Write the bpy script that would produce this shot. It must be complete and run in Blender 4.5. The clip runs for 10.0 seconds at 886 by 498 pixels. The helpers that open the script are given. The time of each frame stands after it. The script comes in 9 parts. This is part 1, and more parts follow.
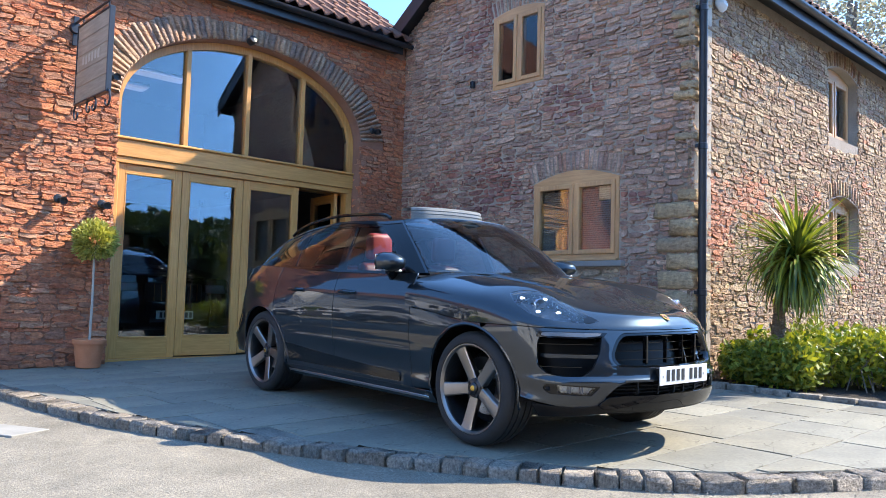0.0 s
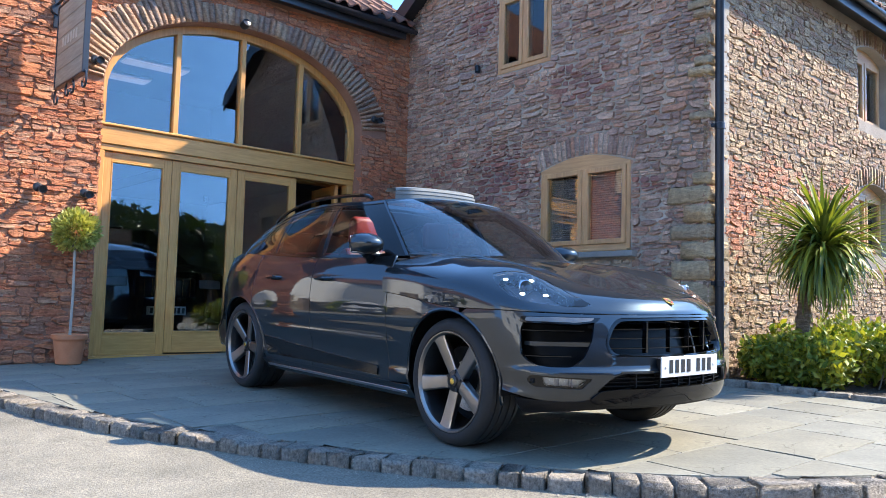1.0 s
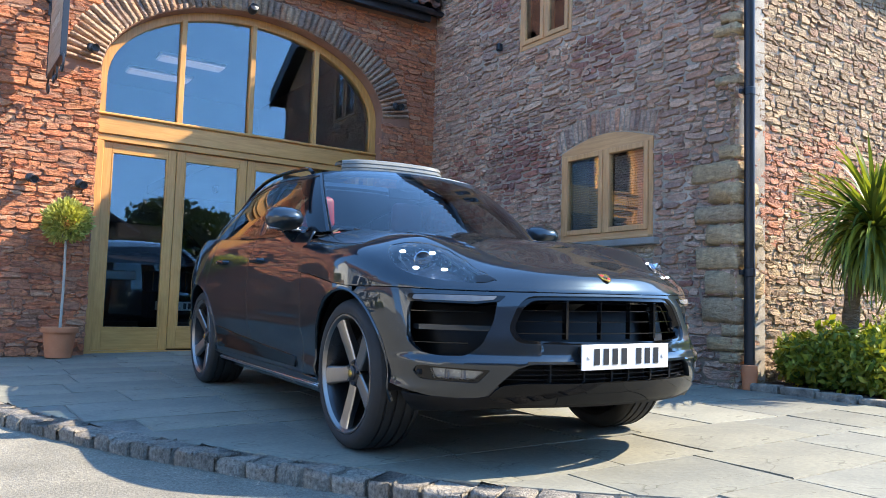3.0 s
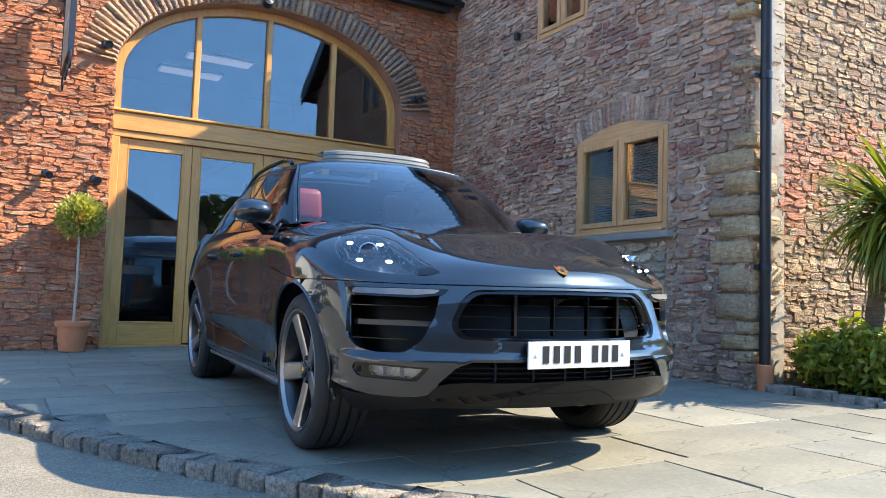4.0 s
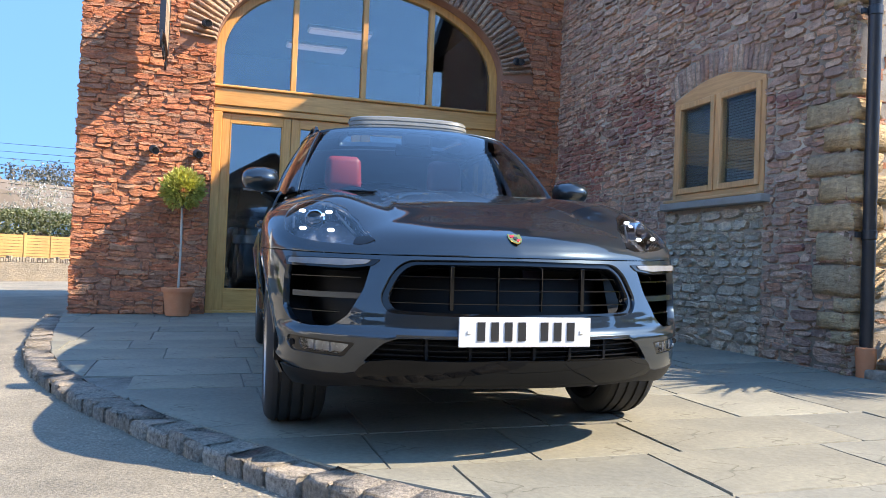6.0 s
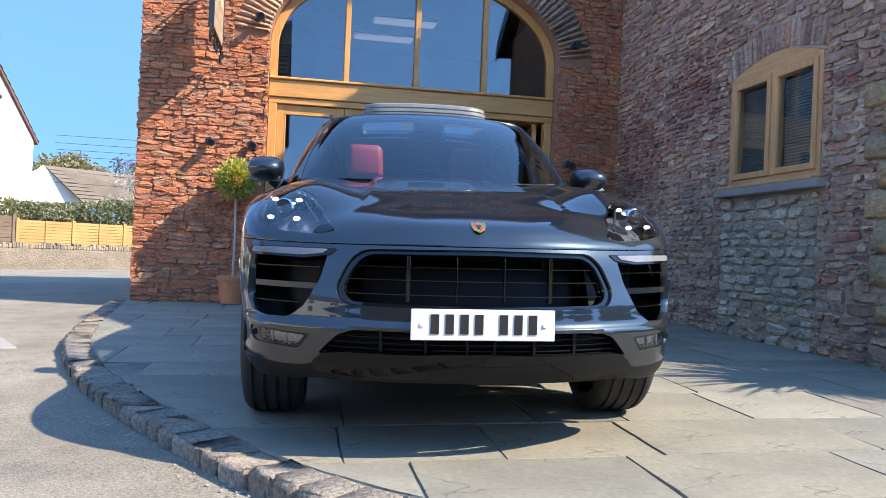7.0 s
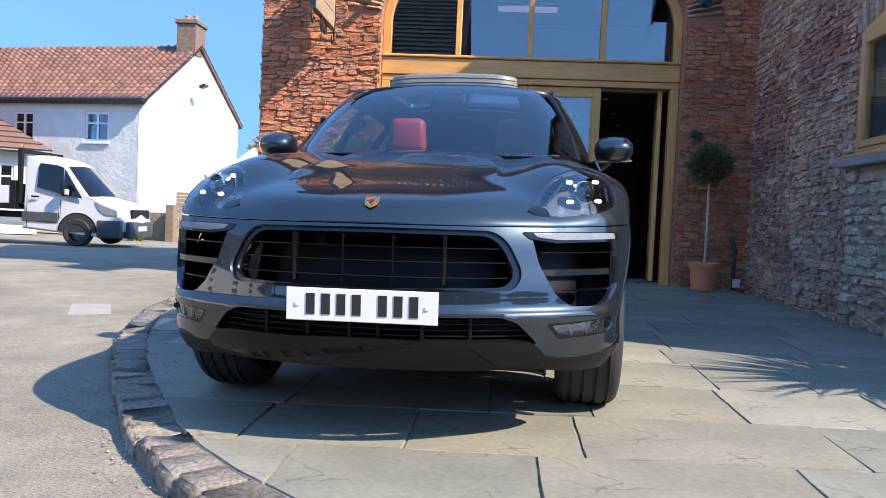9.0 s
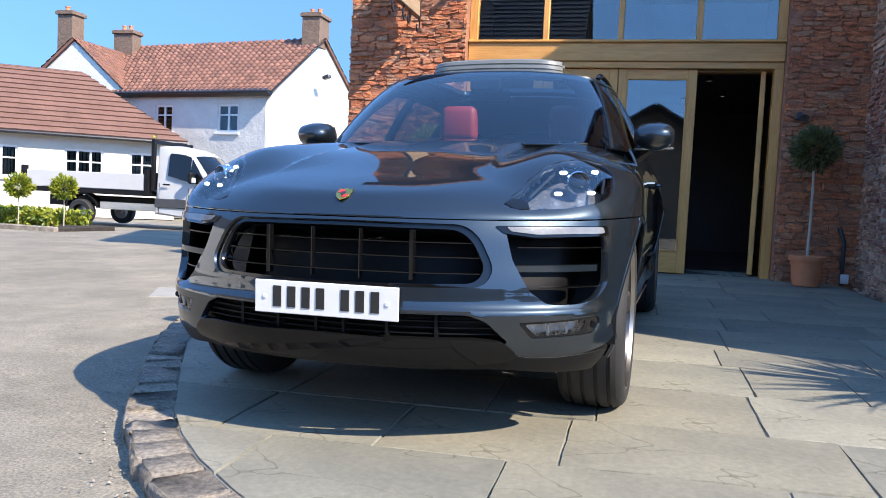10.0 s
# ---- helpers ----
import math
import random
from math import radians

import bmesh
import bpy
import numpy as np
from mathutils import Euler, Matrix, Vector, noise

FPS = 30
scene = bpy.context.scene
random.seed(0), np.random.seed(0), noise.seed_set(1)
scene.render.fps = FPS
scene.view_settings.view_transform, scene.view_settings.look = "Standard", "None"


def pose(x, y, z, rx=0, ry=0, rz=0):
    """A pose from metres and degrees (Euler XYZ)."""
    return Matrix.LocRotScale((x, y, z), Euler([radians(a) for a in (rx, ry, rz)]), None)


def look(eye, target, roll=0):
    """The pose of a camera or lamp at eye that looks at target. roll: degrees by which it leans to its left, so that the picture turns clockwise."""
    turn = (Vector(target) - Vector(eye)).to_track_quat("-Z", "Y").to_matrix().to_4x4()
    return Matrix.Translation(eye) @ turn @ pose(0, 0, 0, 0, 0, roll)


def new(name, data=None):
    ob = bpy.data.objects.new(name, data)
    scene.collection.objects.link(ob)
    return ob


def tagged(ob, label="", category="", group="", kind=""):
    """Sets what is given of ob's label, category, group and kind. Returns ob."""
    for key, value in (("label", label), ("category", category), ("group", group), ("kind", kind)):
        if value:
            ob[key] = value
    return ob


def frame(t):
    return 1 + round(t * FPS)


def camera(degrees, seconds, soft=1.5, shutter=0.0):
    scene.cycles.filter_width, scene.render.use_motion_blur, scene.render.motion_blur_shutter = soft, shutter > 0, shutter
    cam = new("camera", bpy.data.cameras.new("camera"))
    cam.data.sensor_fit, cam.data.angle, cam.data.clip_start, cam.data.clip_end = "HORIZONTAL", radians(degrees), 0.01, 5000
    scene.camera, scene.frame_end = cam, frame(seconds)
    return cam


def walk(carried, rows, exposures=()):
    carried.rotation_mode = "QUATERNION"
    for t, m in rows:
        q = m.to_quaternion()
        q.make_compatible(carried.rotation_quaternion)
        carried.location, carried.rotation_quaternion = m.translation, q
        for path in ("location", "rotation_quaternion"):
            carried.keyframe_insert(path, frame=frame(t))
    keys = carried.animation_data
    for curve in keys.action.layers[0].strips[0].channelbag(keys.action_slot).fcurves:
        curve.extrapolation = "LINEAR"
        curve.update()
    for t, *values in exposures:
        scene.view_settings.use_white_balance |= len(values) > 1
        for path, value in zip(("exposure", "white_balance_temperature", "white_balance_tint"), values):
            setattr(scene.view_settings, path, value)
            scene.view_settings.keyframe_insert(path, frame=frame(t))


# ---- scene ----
cam = camera(59.2, 10.0, soft=0.6)
METRES, EYE, TILT, LEAN, TURN = 5.66, 0.93, 0.0, 0.0, -43.3
ROWS = [
    (0.0, 0.0, 0.0, 0.0, -0.1, 3.75, -1.6),
    (0.5, 0.0169, 0.051, -0.0076, 0.61, 3.9, -1.55),
    (1.0, 0.0526, 0.0961, -0.0213, 1.81, 4.05, -1.51),
    (1.5, 0.0857, 0.1312, -0.029, 3.34, 4.17, -1.51),
    (2.0, 0.1319, 0.1733, -0.0354, 5.24, 4.27, -1.54),
    (3.5, 0.2684, 0.2638, -0.0427, 11.25, 4.35, -1.83),
    (4.0, 0.3048, 0.2865, -0.0411, 13.33, 4.05, -1.93),
    (4.5, 0.3443, 0.3041, -0.0388, 15.91, 3.45, -2.06),
    (5.0, 0.38, 0.3325, -0.0399, 19.17, 2.58, -2.19),
    (5.5, 0.4102, 0.3615, -0.0402, 22.52, 1.84, -2.27),
    (6.0, 0.4471, 0.3837, -0.0338, 26.02, 1.33, -2.34),
    (7.5, 0.551, 0.4783, -0.0284, 36.44, -0.28, -2.48),
    (8.0, 0.5898, 0.5096, -0.0243, 40.08, -0.89, -2.51),
    (8.5, 0.6171, 0.5575, -0.0232, 43.94, -1.51, -2.58),
    (9.0, 0.6427, 0.5979, -0.0217, 47.81, -2.12, -2.67),
    (9.5, 0.67, 0.6372, -0.0175, 52.33, -2.83, -2.76),
    (10.0, 0.6881, 0.684, -0.0137, 57.36, -3.53, -2.82),
]
walk(cam, [(t, pose(0, 0, EYE, TILT, LEAN, TURN) @ pose(METRES * x, METRES * y, METRES * z, 90 + pitch, roll, yaw)) for t, x, y, z, yaw, pitch, roll in ROWS],
     exposures=[(0.0, 3.21, 6650, 10), (3.5, 3.29, 6950, 7), (5.0, 3.25, 7700, 9), (6.0, 3.17, 7300, 11), (8.0, 2.96, 6850, 12), (10.0, 2.91, 6750, 12)])

# ---- world, sun ----
SUN_EL, SUN_WAY = radians(42.5), Vector((0.9, -0.44, 0)).normalized()
world = bpy.data.worlds.new("world")
scene.world = world
world.use_nodes = True
wn = world.node_tree.nodes
sky = wn.new("ShaderNodeTexSky")
sky.sky_type, sky.sun_disc = "NISHITA", False
sky.sun_elevation, sky.sun_rotation = SUN_EL, math.atan2(SUN_WAY.x, SUN_WAY.y)
sky.altitude, sky.air_density, sky.dust_density, sky.ozone_density = 3000.0, 0.75, 0.6, 1.4
# the sky is read a little above and south of each direction, which keeps the northern horizon a clear blue
tex = wn.new("ShaderNodeTexCoord")
lift = wn.new("ShaderNodeVectorMath")
lift.operation = "ADD"
lift.inputs[1].default_value = (0, -0.45, 0.4)
level = wn.new("ShaderNodeVectorMath")
level.operation = "NORMALIZE"
world.node_tree.links.new(tex.outputs["Generated"], lift.inputs[0])
world.node_tree.links.new(lift.outputs[0], level.inputs[0])
world.node_tree.links.new(level.outputs[0], sky.inputs[0])
clear_blue = wn.new("ShaderNodeMix")
clear_blue.data_type, clear_blue.blend_type = "RGBA", "MULTIPLY"
clear_blue.inputs[0].default_value, clear_blue.inputs[7].default_value = 1.0, (0.62, 0.88, 1.0, 1)
world.node_tree.links.new(sky.outputs[0], clear_blue.inputs[6])
world.node_tree.links.new(clear_blue.outputs[2], wn["Background"].inputs[0])
wn["Background"].inputs[1].default_value = 0.132
sun = bpy.data.lights.new("sun", "SUN")
sun.energy, sun.angle, sun.color = 1.45, radians(0.55), (1.0, 0.91, 0.78)
sun_ob = new("sun", sun)
sun_ob.matrix_world = look(SUN_WAY * math.cos(SUN_EL) * 60 + Vector((0, 0, math.sin(SUN_EL) * 60)), (0, 0, 0))

# ---- mesh helpers ----
import mathutils


def gz(x, y):
    """Height of the paved forecourt."""
    return 0.02 * (x - 4.5) + 0.018 * (y - 3.0)


def rz(x, y):
    """Height of the road, a kerb lower, level farther off."""
    cx, cy = min(max(x, -5.0), 11.0), min(max(y, -5.0), 11.0)
    return 0.02 * (cx - 4.5) + 0.018 * (cy - 3.0) - 0.070 - 0.017 * min(max(y - 11.0, 0.0), 13.0)


def data(name, verts, faces, smooth=True):
    me = bpy.data.meshes.new(name)
    me.from_pydata([tuple(v) for v in verts], [], faces)
    me.update()
    if smooth:
        me.polygons.foreach_set("use_smooth", [True] * len(me.polygons))
    return me


def sharpen(me, degrees=35):
    me.set_sharp_from_angle(angle=radians(degrees))
    return me


def part(name, bm, material, parent=None, label="", smooth=True, angle=35):
    """Links a bmesh, or a mesh, as one object under a thing or under a part."""
    if isinstance(bm, bmesh.types.BMesh):
        bmesh.ops.recalc_face_normals(bm, faces=bm.faces)
        me = bpy.data.meshes.new(name)
        bm.to_mesh(me)
        bm.free()
        if smooth:
            me.polygons.foreach_set("use_smooth", [True] * len(me.polygons))
            sharpen(me, angle)
    else:
        me = bm
    if material and not me.materials:
        me.materials.append(material)
    ob = new(name, me)
    ob.parent = parent
    if label:
        tagged(ob, label)
    return ob


def thing(name, label, category, at=None, group="", kind=""):
    ob = new(name)
    ob.empty_display_size = 0.1
    if at is not None:
        ob.matrix_world = at
    return tagged(ob, label, category, group, kind)


def box(bm, x0, x1, y0, y1, z0, z1, bevel=0.0, m=None, seg=1):
    vs = [bm.verts.new((x, y, z)) for x in (x0, x1) for y in (y0, y1) for z in (z0, z1)]
    fs = [bm.faces.new([vs[i] for i in q]) for q in ((0, 1, 3, 2), (4, 6, 7, 5), (0, 4, 5, 1), (2, 3, 7, 6), (0, 2, 6, 4), (1, 5, 7, 3))]
    geo = list(vs)
    if bevel:
        edges = list({e for f in fs for e in f.edges})
        r = bmesh.ops.bevel(bm, geom=edges, offset=bevel, segments=seg, affect="EDGES", profile=0.5)
        geo = list({v for f in r["faces"] for v in f.verts} | {v for v in vs if v.is_valid})
    if m is not None:
        bmesh.ops.transform(bm, matrix=m, verts=geo)
    return bm


def boxes(*rows, bevel=0.0, m=None, seg=1):
    bm = bmesh.new()
    for r in rows:
        box(bm, *r, bevel=bevel, m=m, seg=seg)
    return bm


def lathe(bm, profile, seg=24, m=Matrix(), a0=0.0, a1=2 * math.pi):
    """Turns (radius, height) pairs round the z axis."""
    full = abs(a1 - a0 - 2 * math.pi) < 1e-6
    n = seg if full else seg + 1
    rings = [[bm.verts.new(m @ Vector((r * math.cos(a0 + (a1 - a0) * i / seg), r * math.sin(a0 + (a1 - a0) * i / seg), z))) for i in range(n)]
             for r, z in profile]
    for a, b in zip(rings, rings[1:]):
        for i in range(seg):
            j = (i + 1) % n
            bm.faces.new((a[i], a[j], b[j], b[i]))
    return rings


def tube(bm, pts, r, seg=8, caps=True):
    """A round bar along points; r is one radius or one for each point."""
    pts = [Vector(p) for p in pts]
    rs = r if isinstance(r, (list, tuple)) else [r] * len(pts)
    rings, last, turn = [], None, None
    for i, p in enumerate(pts):
        d = (pts[min(i + 1, len(pts) - 1)] - pts[max(i - 1, 0)]).normalized()
        turn = d.to_track_quat("Z", "Y") if last is None else last.rotation_difference(d) @ turn
        last = d
        rings.append([bm.verts.new(p + turn @ Vector((rs[i] * math.cos(2 * math.pi * k / seg), rs[i] * math.sin(2 * math.pi * k / seg), 0))) for k in range(seg)])
    for a, b in zip(rings, rings[1:]):
        for k in range(seg):
            bm.faces.new((a[k], a[(k + 1) % seg], b[(k + 1) % seg], b[k]))
    if caps:
        bm.faces.new(rings[0][::-1])
        bm.faces.new(rings[-1])
    return bm


def spline(pts, n):
    """n + 1 points of a smooth curve through pts (Catmull-Rom)."""
    pts = [np.array(p, float) for p in pts]
    k = len(pts) - 1
    out = []
    for i in range(n + 1):
        u = i / n * k
        j = min(int(u), k - 1)
        f = u - j
        p0, p1, p2, p3 = pts[max(j - 1, 0)], pts[j], pts[j + 1], pts[min(j + 2, k)]
        out.append(0.5 * (2 * p1 + (p2 - p0) * f + (2 * p0 - 5 * p1 + 4 * p2 - p3) * f * f + (3 * p1 - p0 - 3 * p2 + p3) * f ** 3))
    return out


def keyhole(outer, holes):
    """An outline with holes in it."""
    return [list(outer)] + [list(h) for h in holes]


def resample(loop, du, dv):
    out = []
    for a, b in zip(loop, loop[1:] + loop[:1]):
        n = max(1, math.ceil(max(abs(b[0] - a[0]) / du, abs(b[1] - a[1]) / dv) - 1e-6))
        out += [(a[0] + (b[0] - a[0]) * i / n, a[1] + (b[1] - a[1]) * i / n) for i in range(n)]
    return out


def inside(points, loops):
    """Which points lie inside the loops, counting crossings."""
    p = np.asarray(points, float)
    odd = np.zeros(len(p), bool)
    for loop in loops:
        for (x0, y0), (x1, y1) in zip(loop, loop[1:] + loop[:1]):
            if y0 != y1:
                odd ^= ((y0 > p[:, 1]) != (y1 > p[:, 1])) & (p[:, 0] < (x1 - x0) * (p[:, 1] - y0) / (y1 - y0) + x0)
    return odd


def near_edges(points, loops, du, dv):
    p = np.asarray(points, float) / (du, dv)
    best = np.full(len(p), 9.0)
    for loop in loops:
        q = np.asarray(loop, float) / (du, dv)
        for a, b in zip(q, np.roll(q, -1, axis=0)):
            d = b - a
            f = np.clip(((p - a) @ d) / max(d @ d, 1e-12), 0, 1)
            best = np.minimum(best, np.linalg.norm(p - a - f[:, None] * d, axis=1))
    return best


def patch(poly, du, dv, surf, thick=0.0, off=0.0, name="patch", back=False):
    """A mesh over an outline (with holes) in a surface's parameters; its rim is turned in by thick."""
    loops = poly if isinstance(poly[0], list) else [list(poly)]
    loops = [resample([tuple(map(float, q)) for q in loop], du, dv) for loop in loops]
    us, vs = [p[0] for p in loops[0]], [p[1] for p in loops[0]]
    gu = np.arange(math.floor(min(us) / du), math.ceil(max(us) / du) + 1) * du
    gv_ = np.arange(math.floor(min(vs) / dv), math.ceil(max(vs) / dv) + 1) * dv
    grid = np.array([(u, v) for u in gu for v in gv_])
    grid = grid[inside(grid, loops)]
    if len(grid):
        grid = grid[near_edges(grid, loops, du, dv) > 0.35]
    pts2, edges = [], []
    for loop in loops:
        s = len(pts2)
        pts2 += loop
        edges += [(s + i, s + (i + 1) % len(loop)) for i in range(len(loop))]
    pts2 += [tuple(q) for q in grid]
    scaled = [Vector((p[0] / du, p[1] / dv)) for p in pts2]
    vo, _, fo, _, _, _ = mathutils.geometry.delaunay_2d_cdt(scaled, edges, [], 0, 1e-5)
    uv = np.array([(v.x * du, v.y * dv) for v in vo])
    tri = np.array([list(f) for f in fo if len(f) == 3])
    tri = tri[inside(uv[tri].mean(axis=1), loops)]
    a, b, c = uv[tri[:, 0]], uv[tri[:, 1]], uv[tri[:, 2]]
    area = (b[:, 0] - a[:, 0]) * (c[:, 1] - a[:, 1]) - (b[:, 1] - a[:, 1]) * (c[:, 0] - a[:, 0])
    tri = [tuple(map(int, t if w > 0 else t[::-1])) for t, w in zip(tri, area) if abs(w) > 1e-9]
    eu, ev = min(0.4 * du, 0.02), min(0.4 * dv, 0.02)
    pts, nrm = [], []
    for u, v in uv:
        n = (Vector(surf(u + eu, v)) - Vector(surf(u - eu, v))).cross(Vector(surf(u, v + ev)) - Vector(surf(u, v - ev)))
        n = n.normalized() if n.length > 1e-12 else Vector((0, 0, 1))
        pts.append(Vector(surf(u, v)) + n * off)
        nrm.append(n)
    # where the surface's two directions nearly coincide, take the normal of the faces round the point
    weak = []
    for i, (u, v) in enumerate(uv):
        a_, b_ = Vector(surf(u + eu, v)) - Vector(surf(u - eu, v)), Vector(surf(u, v + ev)) - Vector(surf(u, v - ev))
        if a_.length * b_.length < 1e-14 or a_.cross(b_).length < 0.3 * a_.length * b_.length:
            weak.append(i)
    if weak:
        total = {i: Vector() for i in weak}
        for f in tri:
            n = (pts[f[1]] - pts[f[0]]).cross(pts[f[2]] - pts[f[0]])
            for i in f:
                if i in total:
                    total[i] += n
        for i, n in total.items():
            if n.length > 1e-12:
                nrm[i] = n.normalized()
    faces, normals = list(tri), list(nrm)
    if thick:
        directed = {(f[i], f[(i + 1) % 3]) for f in tri for i in range(3)}
        rim = [(p, q) for p, q in directed if (q, p) not in directed]
        out, deep = {}, {}
        side_n = {}
        for p, q in rim:
            n = (pts[q] - pts[p]).cross(nrm[p])
            n = n.normalized() if n.length > 1e-12 else nrm[p]
            for w in (p, q):
                side_n[w] = side_n.get(w, Vector()) + n
        for w, n in side_n.items():
            n = n.normalized() if n.length > 1e-9 else nrm[w]
            out[w] = len(pts)
            pts.append(pts[w].copy())
            normals.append((n + nrm[w] * 0.5).normalized())
            deep[w] = len(pts)
            pts.append(pts[w] - nrm[w] * thick)
            normals.append(n)
        faces += [(q, p, deep[p], deep[q]) if False else (out[q], out[p], deep[p], deep[q]) for p, q in rim]
        if back:
            low = {}
            for w in range(len(uv)):
                low[w] = len(pts)
                pts.append(pts[w] - nrm[w] * thick)
                normals.append(-nrm[w])
            faces += [tuple(low[w] for w in f[::-1]) for f in tri]
    me = data(name, pts, faces)
    me.normals_split_custom_set_from_vertices([tuple(n) for n in normals])
    return me


def rounded(poly, r, n=4):
    """A polygon with its corners rounded."""
    out = []
    k = len(poly)
    for i in range(k):
        p, a, b = Vector(poly[i]).to_2d(), Vector(poly[i - 1]).to_2d(), Vector(poly[(i + 1) % k]).to_2d()
        ra = min(r, (a - p).length * 0.45)
        rb = min(r, (b - p).length * 0.45)
        q0, q1 = p + (a - p).normalized() * ra, p + (b - p).normalized() * rb
        for t in range(n + 1):
            f = t / n
            q = q0 * (1 - f) ** 2 + p * 2 * f * (1 - f) + q1 * f * f
            out.append((q.x, q.y))
    return out

# ---- materials ----


def mat(name, rough=0.6, metal=0.0, base=(0.5, 0.5, 0.5)):
    m = bpy.data.materials.new(name)
    m.use_nodes = True
    b = m.node_tree.nodes["Principled BSDF"]
    b.inputs["Base Color"].default_value = (*base, 1)
    b.inputs["Roughness"].default_value = rough
    b.inputs["Metallic"].default_value = metal
    return m, m.node_tree, b


def node(nt, kind, **sets):
    n = nt.nodes.new("ShaderNode" + kind)
    for key, value in sets.items():
        n.inputs[key.replace("_", " ")].default_value = value
    return n


def noise_node(nt, scale, detail=4.0, rough=0.55, coord="Object", stretch=(1, 1, 1)):
    tc = nt.nodes.new("ShaderNodeTexCoord")
    mp = nt.nodes.new("ShaderNodeMapping")
    mp.inputs["Scale"].default_value = stretch
    nt.links.new(tc.outputs[coord], mp.inputs[0])
    n = node(nt, "TexNoise", Scale=scale, Detail=detail, Roughness=rough)
    nt.links.new(mp.outputs[0], n.inputs["Vector"])
    return n.outputs["Fac"]


def ramp(nt, fac, stops, linear=True):
    r = nt.nodes.new("ShaderNodeValToRGB")
    els = r.color_ramp.elements
    while len(els) < len(stops):
        els.new(0.5)
    for e, (p, c) in zip(els, stops):
        e.position, e.color = p, (*c, 1) if len(c) == 3 else c
    if not linear:
        r.color_ramp.interpolation = "CONSTANT"
    nt.links.new(fac, r.inputs[0])
    return r.outputs["Color"]


def mix(nt, fac, a, b, mode="MIX"):
    n = nt.nodes.new("ShaderNodeMix")
    n.data_type, n.blend_type = "RGBA", mode
    for sock, value in ((n.inputs[0], fac), (n.inputs[6], a), (n.inputs[7], b)):
        if isinstance(value, (int, float)):
            sock.default_value = value
        elif isinstance(value, tuple):
            sock.default_value = (*value, 1)
        else:
            nt.links.new(value, sock)
    return n.outputs[2]


def maths(nt, op, a, b=0.0, clamp=False):
    n = nt.nodes.new("ShaderNodeMath")
    n.operation, n.use_clamp = op, clamp
    for sock, value in ((n.inputs[0], a), (n.inputs[1], b)):
        if isinstance(value, (int, float)):
            sock.default_value = value
        else:
            nt.links.new(value, sock)
    return n.outputs[0]


def bump(nt, bsdf, height, strength=0.3, distance=0.01, into="Normal"):
    n = node(nt, "Bump", Strength=strength, Distance=distance)
    nt.links.new(height, n.inputs["Height"])
    nt.links.new(n.outputs[0], bsdf.inputs[into])


def chance(nt):
    """A random number for each object and each loose piece."""
    a = nt.nodes.new("ShaderNodeObjectInfo").outputs["Random"]
    b = nt.nodes.new("ShaderNodeNewGeometry").outputs["Random Per Island"]
    return maths(nt, "FRACT", maths(nt, "ADD", a, b))


def varied(name, c1, c2, scale=3.0, rough=0.7, metal=0.0, grain=60.0, bump_s=0.2, bump_d=0.004, coord="Object", stretch=(1, 1, 1), per_piece=0.0):
    """A surface of two tones with broad stains, fine grain and relief."""
    m, nt, b = mat(name, rough, metal)
    broad = noise_node(nt, scale, 5, 0.6, coord, stretch)
    fine = noise_node(nt, grain, 3, 0.6, coord, stretch)
    f = maths(nt, "ADD", maths(nt, "MULTIPLY", broad, 0.7), maths(nt, "MULTIPLY", fine, 0.3))
    f = ramp(nt, f, [(0.34, (0, 0, 0)), (0.66, (1, 1, 1))])
    col = mix(nt, f, tuple(c1), tuple(c2))
    if per_piece:
        lo, hi = 1 - per_piece, 1 + per_piece
        col = mix(nt, 1.0, col, ramp(nt, chance(nt), [(0, (lo, lo, lo)), (1, (hi, hi, hi))]), "MULTIPLY")
    nt.links.new(col, b.inputs["Base Color"])
    r = maths(nt, "ADD", maths(nt, "MULTIPLY", fine, 0.2), rough - 0.1, True)
    nt.links.new(r, b.inputs["Roughness"])
    if bump_s:
        bump(nt, b, f, bump_s, bump_d)
    return m


